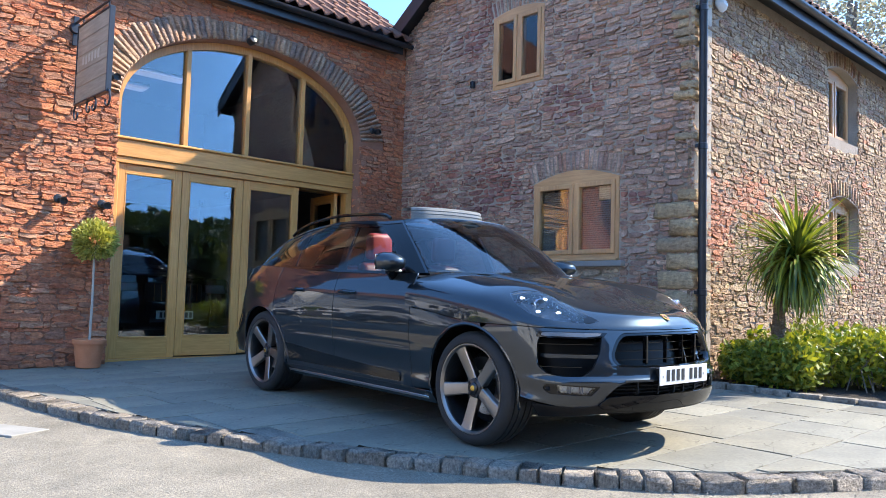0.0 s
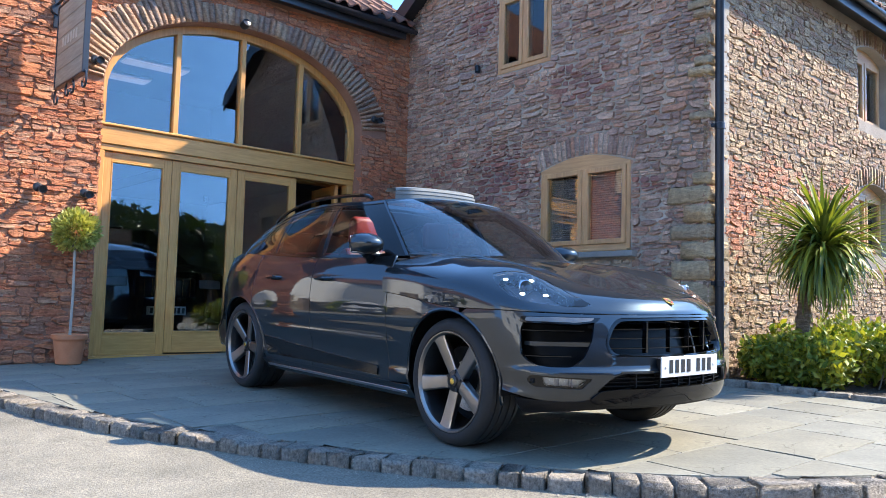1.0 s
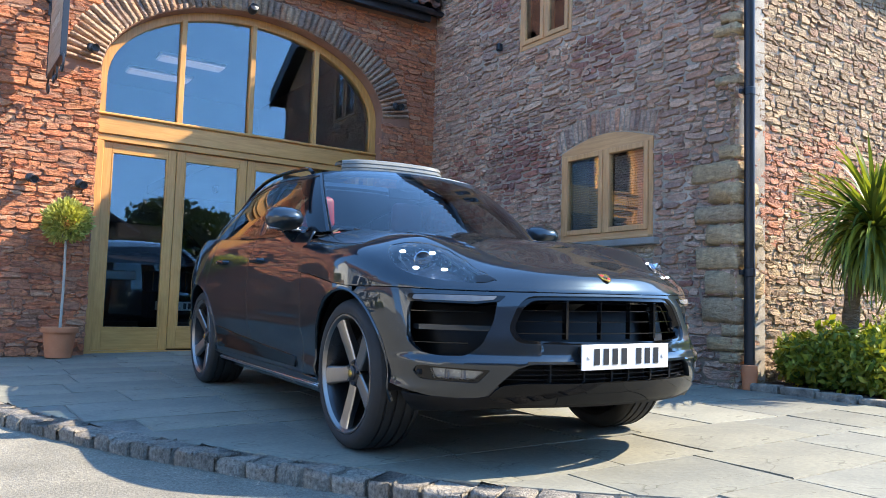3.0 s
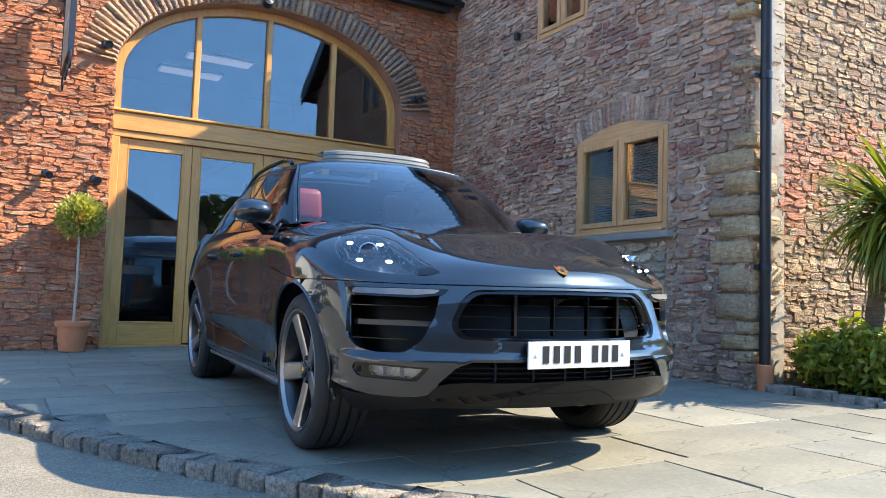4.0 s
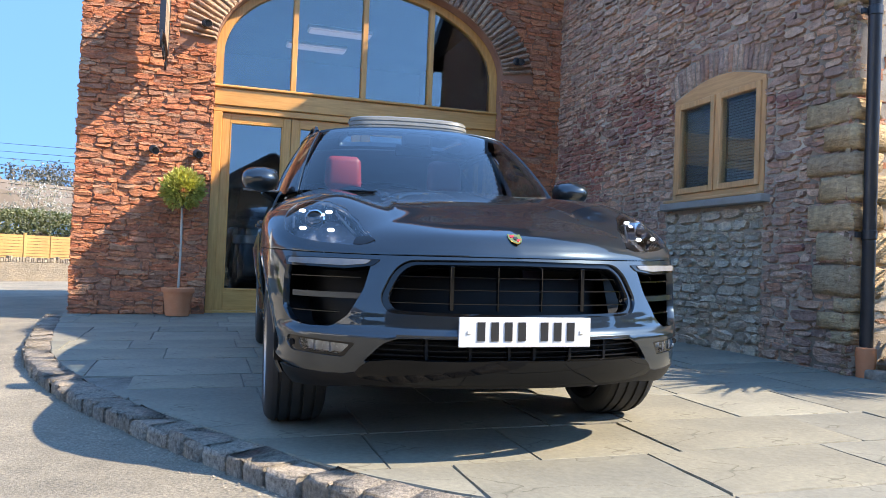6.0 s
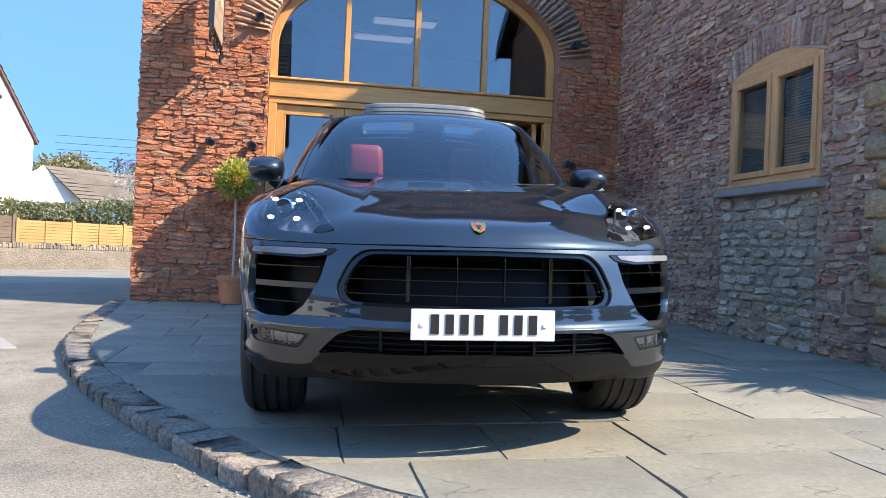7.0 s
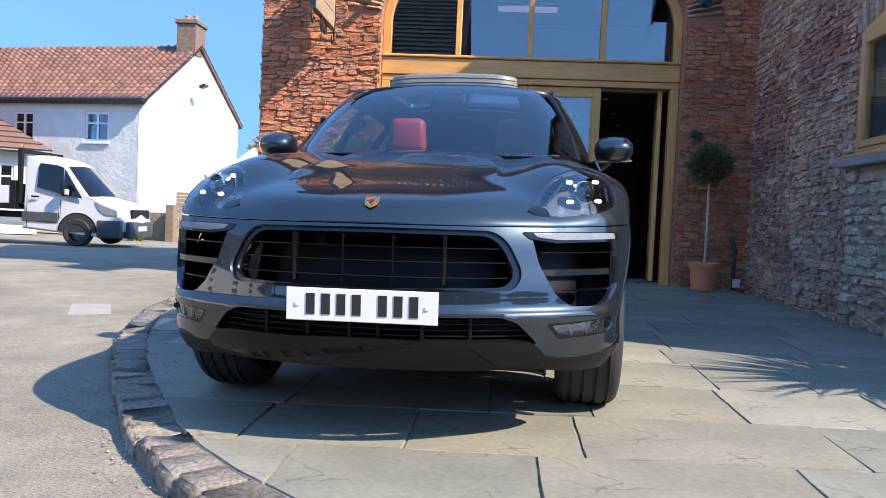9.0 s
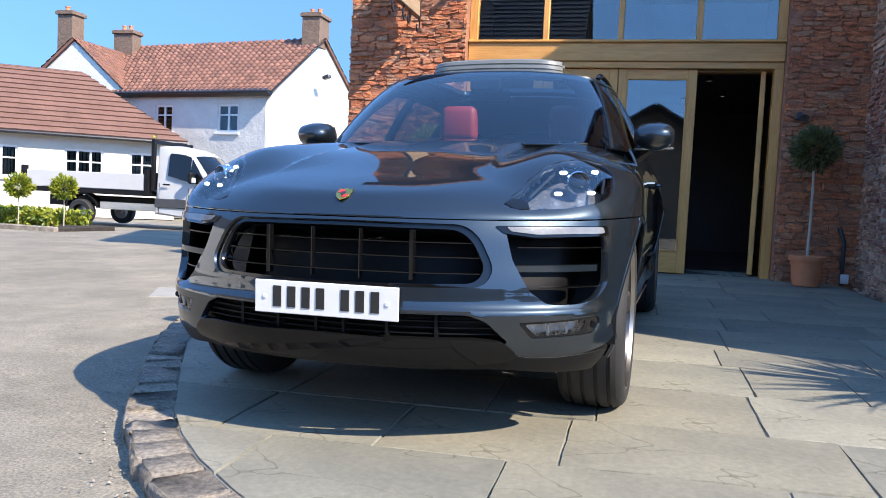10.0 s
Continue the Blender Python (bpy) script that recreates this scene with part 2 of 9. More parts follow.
def stone_mat(name, tones, patch_tones=None, patch_scale=0.5, patch_at=(0.56, 0.64), grain=28.0, relief=0.7, spots=()):
    """Rubble stone: a tone for each stone, patches of another stone in the wall, mottling and rough relief."""
    m, nt, b = mat(name, 0.9)
    c = chance(nt)
    n = len(tones)
    col = ramp(nt, c, [(i / n, t) for i, t in enumerate(tones)], linear=False)
    if patch_tones:
        geo = nt.nodes.new("ShaderNodeNewGeometry")
        pn = node(nt, "TexNoise", Scale=patch_scale, Detail=2.0, Roughness=0.5)
        nt.links.new(geo.outputs["Position"], pn.inputs["Vector"])
        pf = maths(nt, "ADD", pn.outputs["Fac"], maths(nt, "MULTIPLY", maths(nt, "SUBTRACT", c, 0.5), 0.16))
        pf = ramp(nt, pf, [(patch_at[0], (0, 0, 0)), (patch_at[1], (1, 1, 1))])
        for (px, py, pz), (sx, sy, sz) in spots:
            # an area in the patch tones, with a ragged edge
            mp = nt.nodes.new("ShaderNodeMapping")
            mp.vector_type = "TEXTURE"
            mp.inputs["Location"].default_value, mp.inputs["Scale"].default_value = (px, py, pz), (sx, sy, sz)
            nt.links.new(geo.outputs["Position"], mp.inputs[0])
            ln = nt.nodes.new("ShaderNodeVectorMath")
            ln.operation = "LENGTH"
            nt.links.new(mp.outputs[0], ln.inputs[0])
            rag = node(nt, "TexNoise", Scale=3.5, Detail=2.0, Roughness=0.5)
            nt.links.new(geo.outputs["Position"], rag.inputs["Vector"])
            far = maths(nt, "ADD", ln.outputs["Value"], maths(nt, "ADD", maths(nt, "MULTIPLY", rag.outputs["Fac"], 1.2), maths(nt, "MULTIPLY", c, 0.5)))
            pf = maths(nt, "MAXIMUM", pf, maths(nt, "LESS_THAN", far, 1.6))
        k = len(patch_tones)
        col = mix(nt, pf, col, ramp(nt, maths(nt, "FRACT", maths(nt, "MULTIPLY", c, 7.3)), [(i / k, t) for i, t in enumerate(patch_tones)], linear=False))
    geo = nt.nodes.new("ShaderNodeNewGeometry")
    mott = node(nt, "TexNoise", Scale=grain, Detail=6.0, Roughness=0.65)
    nt.links.new(geo.outputs["Position"], mott.inputs["Vector"])
    big = node(nt, "TexNoise", Scale=2.3, Detail=4.0, Roughness=0.6)
    nt.links.new(geo.outputs["Position"], big.inputs["Vector"])
    col = mix(nt, 1.0, col, ramp(nt, mott.outputs["Fac"], [(0.3, (0.72, 0.72, 0.72)), (0.7, (1.25, 1.25, 1.25))]), "MULTIPLY")
    col = mix(nt, 1.0, col, ramp(nt, big.outputs["Fac"], [(0.3, (0.82, 0.82, 0.84)), (0.7, (1.16, 1.14, 1.1))]), "MULTIPLY")
    nt.links.new(col, b.inputs["Base Color"])
    mid = node(nt, "TexNoise", Scale=9.0, Detail=5.0, Roughness=0.6)
    nt.links.new(geo.outputs["Position"], mid.inputs["Vector"])
    # split beds: relief drawn out along the courses
    lay_map = nt.nodes.new("ShaderNodeMapping")
    lay_map.inputs["Scale"].default_value = (1.0, 1.0, 3.2)
    nt.links.new(geo.outputs["Position"], lay_map.inputs[0])
    beds = node(nt, "TexNoise", Scale=11.0, Detail=9.0, Roughness=0.68)
    nt.links.new(lay_map.outputs[0], beds.inputs["Vector"])
    high = maths(nt, "ADD", maths(nt, "MULTIPLY", mott.outputs["Fac"], 0.35), maths(nt, "ADD", maths(nt, "MULTIPLY", mid.outputs["Fac"], 0.5), maths(nt, "MULTIPLY", beds.outputs["Fac"], 1.1)))
    bump(nt, b, high, min(relief * 1.3, 1.0), 0.042)
    col = mix(nt, 1.0, col, ramp(nt, beds.outputs["Fac"], [(0.36, (0.84, 0.82, 0.82)), (0.5, (1.12, 1.12, 1.12)), (0.68, (1.32, 1.31, 1.28))]), "MULTIPLY")
    nt.links.new(col, b.inputs["Base Color"])
    return m


def wood_mat(name, light, dark, rough=0.45, along="Z"):
    m, nt, b = mat(name, rough)
    st = {"X": (1.2, 14, 14), "Y": (14, 1.2, 14), "Z": (14, 14, 1.2)}[along]
    g = noise_node(nt, 3.0, 6, 0.65, "Object", st)
    w = noise_node(nt, 0.9, 3, 0.5)
    col = mix(nt, ramp(nt, g, [(0.35, (0, 0, 0)), (0.65, (1, 1, 1))]), tuple(dark), tuple(light))
    col = mix(nt, 1.0, col, ramp(nt, w, [(0.3, (0.82, 0.82, 0.82)), (0.7, (1.12, 1.12, 1.12))]), "MULTIPLY")
    nt.links.new(col, b.inputs["Base Color"])
    bump(nt, b, g, 0.15, 0.003)
    return m


def glass_mat(name, tint=(0.9, 0.95, 0.95), ior=1.45, rough=0.0):
    """Thin glass: clear straight through, with the mirror image of a pane."""
    m, nt, b = mat(name)
    out = nt.nodes["Material Output"]
    clear = node(nt, "BsdfTransparent", Color=(*tint, 1))
    gloss = node(nt, "BsdfGlossy", Color=(1, 1, 1, 1), Roughness=rough)
    fres = node(nt, "Fresnel", IOR=ior)
    both = nt.nodes.new("ShaderNodeMixShader")
    nt.links.new(fres.outputs[0], both.inputs[0])
    nt.links.new(clear.outputs[0], both.inputs[1])
    nt.links.new(gloss.outputs[0], both.inputs[2])
    nt.links.new(both.outputs[0], out.inputs["Surface"])
    return m


def sheet_glass(name, tint, f0=0.06):
    """Sheet glass whose two faces mirror alike, more so at a glancing angle."""
    m, nt, b = mat(name)
    clear = node(nt, "BsdfTransparent", Color=(*tint, 1))
    gloss = node(nt, "BsdfGlossy", Color=(1, 1, 1, 1), Roughness=0.0)
    lw = node(nt, "LayerWeight", Blend=0.5)
    steep = maths(nt, "POWER", lw.outputs["Facing"], 5.0)
    share = maths(nt, "ADD", maths(nt, "MULTIPLY", steep, 1 - f0), f0)
    both = nt.nodes.new("ShaderNodeMixShader")
    nt.links.new(share, both.inputs[0])
    nt.links.new(clear.outputs[0], both.inputs[1])
    nt.links.new(gloss.outputs[0], both.inputs[2])
    nt.links.new(both.outputs[0], nt.nodes["Material Output"].inputs["Surface"])
    return m


def glow_mat(name, colour, strength):
    m, nt, b = mat(name, 0.4, 0, colour)
    b.inputs["Emission Color"].default_value = (*colour, 1)
    b.inputs["Emission Strength"].default_value = strength
    return m


STONE_RED = stone_mat("red_sandstone", [(0.504, 0.181, 0.084), (0.450, 0.151, 0.071), (0.414, 0.172, 0.092), (0.513, 0.202, 0.097), (0.423, 0.139, 0.067), (0.360, 0.168, 0.101), (0.495, 0.185, 0.084), (0.432, 0.227, 0.134), (0.369, 0.147, 0.080)])
# the third spot sets darker red tones beside the inner corner
STONE_WING = stone_mat("purple_grey_sandstone", [(0.485, 0.312, 0.224), (0.533, 0.364, 0.265), (0.373, 0.236, 0.177), (0.514, 0.317, 0.218), (0.572, 0.402, 0.296), (0.436, 0.288, 0.224), (0.485, 0.269, 0.182), (0.335, 0.208, 0.161), (0.466, 0.321, 0.244)],
                       [(0.330, 0.156, 0.120), (0.291, 0.146, 0.125), (0.349, 0.198, 0.156), (0.378, 0.165, 0.120)], 0.75, (0.60, 0.67), spots=(((7.75, 7.25, 2.45), (1.0, 0.75, 0.5)), ((7.75, 4.98, 2.2), (1.0, 0.24, 0.12)), ((7.75, 8.5, 2.0), (1.0, 0.8, 0.7))))
STONE_END = stone_mat("buff_rubble", [(0.349, 0.239, 0.143), (0.301, 0.200, 0.121), (0.407, 0.286, 0.172), (0.257, 0.167, 0.109), (0.369, 0.248, 0.153), (0.320, 0.187, 0.121), (0.436, 0.315, 0.194)],
                      [(0.46, 0.19, 0.105), (0.40, 0.17, 0.10), (0.42, 0.23, 0.145)], 0.8, (0.66, 0.72), spots=(((8.25, 4.3, 1.9), (0.55, 1.0, 0.62)),))
STONE_GREY = stone_mat("grey_infill_stone", [(0.50, 0.425, 0.32), (0.58, 0.50, 0.385), (0.40, 0.335, 0.255), (0.52, 0.40, 0.29), (0.62, 0.545, 0.425)])
STONE_ARCH = stone_mat("arch_stone", [(0.40, 0.27, 0.185), (0.46, 0.31, 0.205), (0.33, 0.225, 0.165), (0.42, 0.25, 0.16), (0.30, 0.21, 0.165)])
STONE_BUFF = stone_mat("buff_quoin_stone", [(0.392, 0.285, 0.168), (0.445, 0.328, 0.193), (0.350, 0.252, 0.152), (0.413, 0.294, 0.164)], relief=0.6)
RED_MORTAR = varied("dark_red_mortar", (0.22, 0.105, 0.065), (0.33, 0.165, 0.105), 2.5, 0.95, grain=90, bump_s=0.6, bump_d=0.01)
PALE_MORTAR = varied("pale_lime_mortar", (0.30, 0.24, 0.18), (0.56, 0.48, 0.385), 2.5, 0.95, grain=90, bump_s=0.6, bump_d=0.01)
MORTAR = varied("lime_mortar", (0.24, 0.195, 0.155), (0.36, 0.30, 0.24), 2.5, 0.95, grain=90, bump_s=0.6, bump_d=0.01)
OAK = wood_mat("oiled_oak", (0.66, 0.335, 0.095), (0.52, 0.242, 0.058))
OAK_X = wood_mat("oiled_oak_rail", (0.66, 0.335, 0.095), (0.52, 0.242, 0.058), along="X")
OAK_PALE = wood_mat("pale_oiled_oak", (0.64, 0.365, 0.165), (0.51, 0.272, 0.115))
OAK_PALE_X = wood_mat("pale_oiled_oak_rail", (0.64, 0.365, 0.165), (0.51, 0.272, 0.115), along="X")


def flag_mat():
    """Riven sandstone: a tone for each flag, stains and curved lamination lines."""
    m, nt, b = mat("riven_flagstone", 0.8)
    broad = noise_node(nt, 1.5, 5, 0.6, "Object")
    fine = noise_node(nt, 38.0, 4, 0.65, "Object")
    bend = noise_node(nt, 1.1, 3, 0.45, "Object", (1.0, 1.7, 1.0))
    tone = ramp(nt, chance(nt), [(0, (0.140, 0.135, 0.109)), (0.3, (0.197, 0.190, 0.150)), (0.55, (0.186, 0.174, 0.132)), (0.8, (0.162, 0.158, 0.130)), (1, (0.225, 0.215, 0.170))])
    col = mix(nt, 1.0, tone, ramp(nt, broad, [(0.3, (0.78, 0.78, 0.8)), (0.7, (1.2, 1.18, 1.14))]), "MULTIPLY")
    col = mix(nt, 1.0, col, ramp(nt, fine, [(0.3, (0.86, 0.86, 0.86)), (0.7, (1.14, 1.14, 1.14))]), "MULTIPLY")
    step = maths(nt, "FRACT", maths(nt, "MULTIPLY", bend, 6.0))
    line = ramp(nt, step, [(0.0, (0.55, 0.54, 0.51)), (0.03, (1, 1, 1)), (1.0, (1, 1, 1))])
    col = mix(nt, 1.0, col, line, "MULTIPLY")
    nt.links.new(col, b.inputs["Base Color"])
    height = maths(nt, "ADD", maths(nt, "MULTIPLY", step, 0.5), maths(nt, "MULTIPLY", fine, 0.5))
    bump(nt, b, height, 0.55, 0.006)
    return m


FLAG = flag_mat()
SETT = varied("kerb_stone", (0.09, 0.078, 0.064), (0.38, 0.325, 0.26), 9, 0.85, grain=45, bump_s=0.8, bump_d=0.012, per_piece=0.22)
JOINT = varied("paving_joint", (0.02, 0.018, 0.015), (0.27, 0.25, 0.21), 2.2, 0.95, grain=80, bump_s=0.6)


def asphalt_mat():
    """Worn asphalt: pale chippings in dark binder, broad stains and a coarse relief."""
    m, nt, b = mat("worn_asphalt", 0.9)
    broad = noise_node(nt, 0.8, 5, 0.6)
    patches = noise_node(nt, 5.0, 4, 0.6)
    chips = noise_node(nt, 85.0, 3, 0.7)
    fine = noise_node(nt, 260.0, 2, 0.6)
    col = mix(nt, ramp(nt, broad, [(0.34, (0, 0, 0)), (0.66, (1, 1, 1))]), (0.162, 0.144, 0.111), (0.232, 0.206, 0.160))
    col = mix(nt, 1.0, col, ramp(nt, patches, [(0.3, (0.84, 0.84, 0.84)), (0.7, (1.15, 1.15, 1.14))]), "MULTIPLY")
    col = mix(nt, 1.0, col, ramp(nt, chips, [(0.32, (0.58, 0.58, 0.6)), (0.5, (1, 1, 1)), (0.7, (1.5, 1.48, 1.42))]), "MULTIPLY")
    nt.links.new(col, b.inputs["Base Color"])
    bump(nt, b, maths(nt, "ADD", chips, maths(nt, "MULTIPLY", fine, 0.4)), 0.7, 0.008)
    return m


ASPHALT = asphalt_mat()
GLASS = glass_mat("window_glass", (0.80, 0.86, 0.86), 1.75)
BLACK_METAL = varied("black_painted_metal", (0.012, 0.013, 0.016), (0.022, 0.023, 0.027), 5, 0.35, grain=120, bump_s=0.05)
TILE_RED = varied("clay_roof_tile", (0.135, 0.060, 0.040), (0.225, 0.105, 0.070), 2, 0.8, grain=20, bump_s=0.4, per_piece=0.25)
RENDER_WHITE = varied("white_render", (0.594, 0.566, 0.494), (0.684, 0.655, 0.581), 1.2, 0.9, grain=14, bump_s=0.5, bump_d=0.02)

# ---- ground, road, forecourt ----
axis = [-1500, -400, -150, -70, -40] + [x * 2.0 - 30 for x in range(36)] + [60, 110, 300, 800, 1500]
gv = [(x, y, rz(x, y) + (0.02 * noise.noise((x * 0.3, y * 0.3, 0)) if abs(x) < 45 and abs(y) < 45 else 0)) for x in axis for y in axis]
n_ax = len(axis)
ground = part("ground", data("ground", gv, [(i * n_ax + j, (i + 1) * n_ax + j, (i + 1) * n_ax + j + 1, i * n_ax + j + 1) for i in range(n_ax - 1) for j in range(n_ax - 1)]), ASPHALT)
tagged(ground, "pale worn asphalt road with fine grit", "road", kind="structure")

KERB_LINE = spline([(1.75, 9.35), (1.85, 8.4), (1.97, 7.35), (2.18, 6.0), (2.53, 4.85), (2.93, 3.95), (3.33, 3.25), (3.65, 2.72), (4.05, 2.25), (4.6, 1.82), (5.2, 1.5), (6.2, 1.15), (7.6, 0.85), (9.5, 0.62), (13.0, 0.4)], 140)
BED_A, BED_B = (7.80, 4.25), (7.95, 1.0)


def half_plane(poly, a, b):
    """Keeps the part of a polygon that lies to the left of a to b."""
    out = []
    side = [(b[0] - a[0]) * (p[1] - a[1]) - (b[1] - a[1]) * (p[0] - a[0]) for p in poly]
    for i in range(len(poly)):
        j = (i + 1) % len(poly)
        if side[i] >= 0:
            out.append(poly[i])
        if side[i] * side[j] < 0:
            f = side[i] / (side[i] - side[j])
            out.append((poly[i][0] + (poly[j][0] - poly[i][0]) * f, poly[i][1] + (poly[j][1] - poly[i][1]) * f))
    return out


def inset(pts, d):
    """A line of points moved to its left by d."""
    out = []
    for i, p in enumerate(pts):
        t = np.array(pts[min(i + 1, len(pts) - 1)]) - np.array(pts[max(i - 1, 0)])
        t = t / np.linalg.norm(t)
        out.append((p[0] - t[1] * d, p[1] + t[0] * d))
    return out


SETT_W = 0.16
PAVE_EDGE = inset(KERB_LINE, SETT_W)


def in_forecourt(poly):
    for a, b in zip(PAVE_EDGE[::5], PAVE_EDGE[5::5]):
        poly = half_plane(poly, a, b)
        if len(poly) < 3:
            return []
    return half_plane(poly, BED_B, BED_A) if len(poly) > 2 else []


base = in_forecourt([(1.5, 0.3), (8.6, 0.3), (8.6, 9.75), (1.5, 9.75)])
pave_m = patch([tuple(p) for p in base], 0.8, 0.8, lambda u, v: (u, v, gz(u, v) - 0.0065), 0.12, name="pavement")
pavement = part("pavement", pave_m, JOINT)
tagged(pavement, "forecourt of large grey sandstone flags with dark joints", "pavement", kind="structure")

# ---- walls ----
WX, WY, AY = 7.75, 4.30, 9.20          # wing side wall, wing end wall, arch wall
FY = 9.40                              # front of the oak screen
ARCH_X, ARCH_A, ARCH_Z, ARCH_B = 5.17, 1.775, 3.20, 1.06
EAVE, RIDGE_Y, RIDGE = 4.92, 6.75, 6.85
HIP = 5.85                             # eaves of the half hip on the wing's gable


def arch_line(n, da=0.0, lower=None):
    pts = [(ARCH_X - (ARCH_A + da) * math.cos(math.pi * i / n), ARCH_Z + (ARCH_B + da) * math.sin(math.pi * i / n)) for i in range(n + 1)]
    return pts if lower is None else [(pts[0][0], lower)] + pts + [(pts[-1][0], lower)]


outline = [(1.97, -0.3)] + arch_line(28, 0.0, -0.3) + [(WX + 0.3, -0.3), (WX + 0.3, 4.85), (1.97, 4.85)]
wall_south = part("wall_south", patch(outline, 0.6, 0.6, lambda u, v: (u, AY + 0.02, v), 0.5, name="wall_south", back=True), RED_MORTAR)
tagged(wall_south, "red sandstone rubble wall with a wide arched opening", "wall", kind="structure")
side = boxes((1.97, 2.47, AY + 0.52, 17.0, -0.3, 4.85))
wall_west = tagged(part("wall_west", side, RED_MORTAR), "red sandstone rubble flank wall", "wall", kind="structure")


def hole_pts(y0, y1, z0, z1, rise, n=8):
    """An opening with a shallow curved head."""
    return [(y0, z0), (y1, z0)] + [(y1 + (y0 - y1) * i / n, z1 + rise * math.sin(math.pi * i / n)) for i in range(n + 1)]


LOW_WIN, UP_WIN = (5.23, 6.54, 1.48, 2.46, 0.13), (6.42, 7.33, 3.84, 4.86, 0.07)
END_UP, END_LOW = (11.65, 12.85, 3.47, 4.45, 0.12), (11.65, 12.85, 1.64, 2.50, 0.13)
gable = [(-9.4, -0.3), (-9.4, 4.98), (-8.38, HIP - 0.15), (-5.29, HIP - 0.15), (-WY - 0.002, EAVE), (-WY - 0.002, -0.3)]
holes = [[(-u, v) for u, v in hole_pts(*w)] for w in (LOW_WIN, UP_WIN)]
wall_wing = part("wall_east", patch(keyhole(gable, holes), 0.6, 0.6, lambda u, v: (WX + 0.02, -u, v), 0.42, name="wall_east", back=True), PALE_MORTAR)
tagged(wall_wing, "purple grey sandstone gable wall with red patches", "wall", kind="structure")
end_poly = keyhole([(WX + 0.02, -0.3), (21.0, -0.3), (21.0, EAVE), (WX + 0.02, EAVE)], [hole_pts(*w) for w in (END_UP, END_LOW)])
wall_end = part("wall_end", patch(end_poly, 0.8, 0.8, lambda u, v: (u, WY + 0.02, v), 0.42, name="wall_end", back=True), MORTAR)
tagged(wall_end, "sunlit buff rubble wall of the wing", "wall", kind="structure")


# ---- roofs ----
def tile_roof(name, label, a, b, c, d, cols, rows, lift=0.035, material=None):
    """Pantiles over a sloping quadrilateral a b (eaves) c d (ridge)."""
    a, b, c, d = (Vector(p) for p in (a, b, c, d))
    up = (b - a).cross(d - a).normalized()
    verts, faces = [], []
    k = 5
    for r in range(rows):
        lo, hi = r / rows, (r + 1.06) / rows
        for q in range(cols):
            start = len(verts)
            for v, raise_ in ((lo, 0.03), (hi, 0.0)):
                for i in range(k + 1):
                    u = (q + i / k) / cols
                    p = (a * (1 - u) + b * u) * (1 - v) + (d * (1 - u) + c * u) * v
                    verts.append(p + up * (raise_ + lift * math.sin(2 * math.pi * i / k * 0.98 + 0.6)))
            faces += [(start + i, start + i + 1, start + k + 2 + i, start + k + 1 + i) for i in range(k)]
            edge = len(verts)
            verts += [verts[start + i] - up * 0.03 for i in range(k + 1)]
            faces += [(edge + i, edge + i + 1, start + i + 1, start + i) for i in range(k)]
    roof = part(name, data(name, verts, faces), material or TILE_RED)
    return tagged(roof, label, "roof", kind="structure")


def slab_roof(name, label, quads, thick, material):
    verts, faces = [], []
    for q in quads:
        q = [Vector(p) for p in q]
        n = (q[1] - q[0]).cross(q[3] - q[0]).normalized()
        s = len(verts)
        verts += q + [p - n * thick for p in q]
        faces += [(s, s + 1, s + 2, s + 3), (s + 7, s + 6, s + 5, s + 4)] + [(s + i, s + 4 + i, s + 4 + (i + 1) % 4, s + (i + 1) % 4) for i in range(4)]
    return tagged(part(name, data(name, verts, faces, False), material), label, "roof", kind="structure")


tile_roof("roof_barn", "weathered clay pantile roof over the arch", (1.7, AY - 0.22, 4.9), (WX - 0.1, AY - 0.22, 4.9), (WX - 0.1, 13.2, 8.0), (1.7, 13.2, 8.0), 28, 15)
slab_roof("roof_barn_deck", "dark boarding under the barn roof", [[(1.7, AY - 0.2, 4.84), (WX, AY - 0.2, 4.84), (WX, 13.2, 7.94), (1.7, 13.2, 7.94)], [(1.7, 17.2, 4.84), (1.7, 13.2, 7.94), (WX, 13.2, 7.94), (WX, 17.2, 4.84)]], 0.06, BLACK_METAL)
GX = WX - 0.22
HX, HY0, HY1 = GX + 1.5, 5.21, 8.31    # where the half hip meets the ridge, and its corners
slab_roof("roof_wing_deck", "dark boarding under the wing roof", [[(HX, WY - 0.28, EAVE - 0.08), (21.2, WY - 0.28, EAVE - 0.08), (21.2, RIDGE_Y, RIDGE + 0.1), (HX, RIDGE_Y, RIDGE + 0.1)],
          [(HX, RIDGE_Y, RIDGE + 0.1), (21.2, RIDGE_Y, RIDGE + 0.1), (21.2, 9.6, EAVE - 0.08), (HX, 9.6, EAVE - 0.08)],
          [(GX, WY - 0.28, EAVE - 0.08), (HX, WY - 0.28, EAVE - 0.08), (HX, RIDGE_Y, RIDGE + 0.1), (GX, HY0, HIP - 0.08)],
          [(HX, RIDGE_Y, RIDGE + 0.1), (HX, 9.6, EAVE - 0.08), (GX, 9.6, EAVE - 0.08), (GX, HY1, HIP - 0.08)]], 0.1, BLACK_METAL)
tile_roof("roof_wing", "weathered clay pantile roof of the wing", (HX, WY - 0.3, EAVE - 0.02), (21.2, WY - 0.3, EAVE - 0.02), (21.2, RIDGE_Y, RIDGE + 0.16), (HX, RIDGE_Y, RIDGE + 0.16), 54, 12)
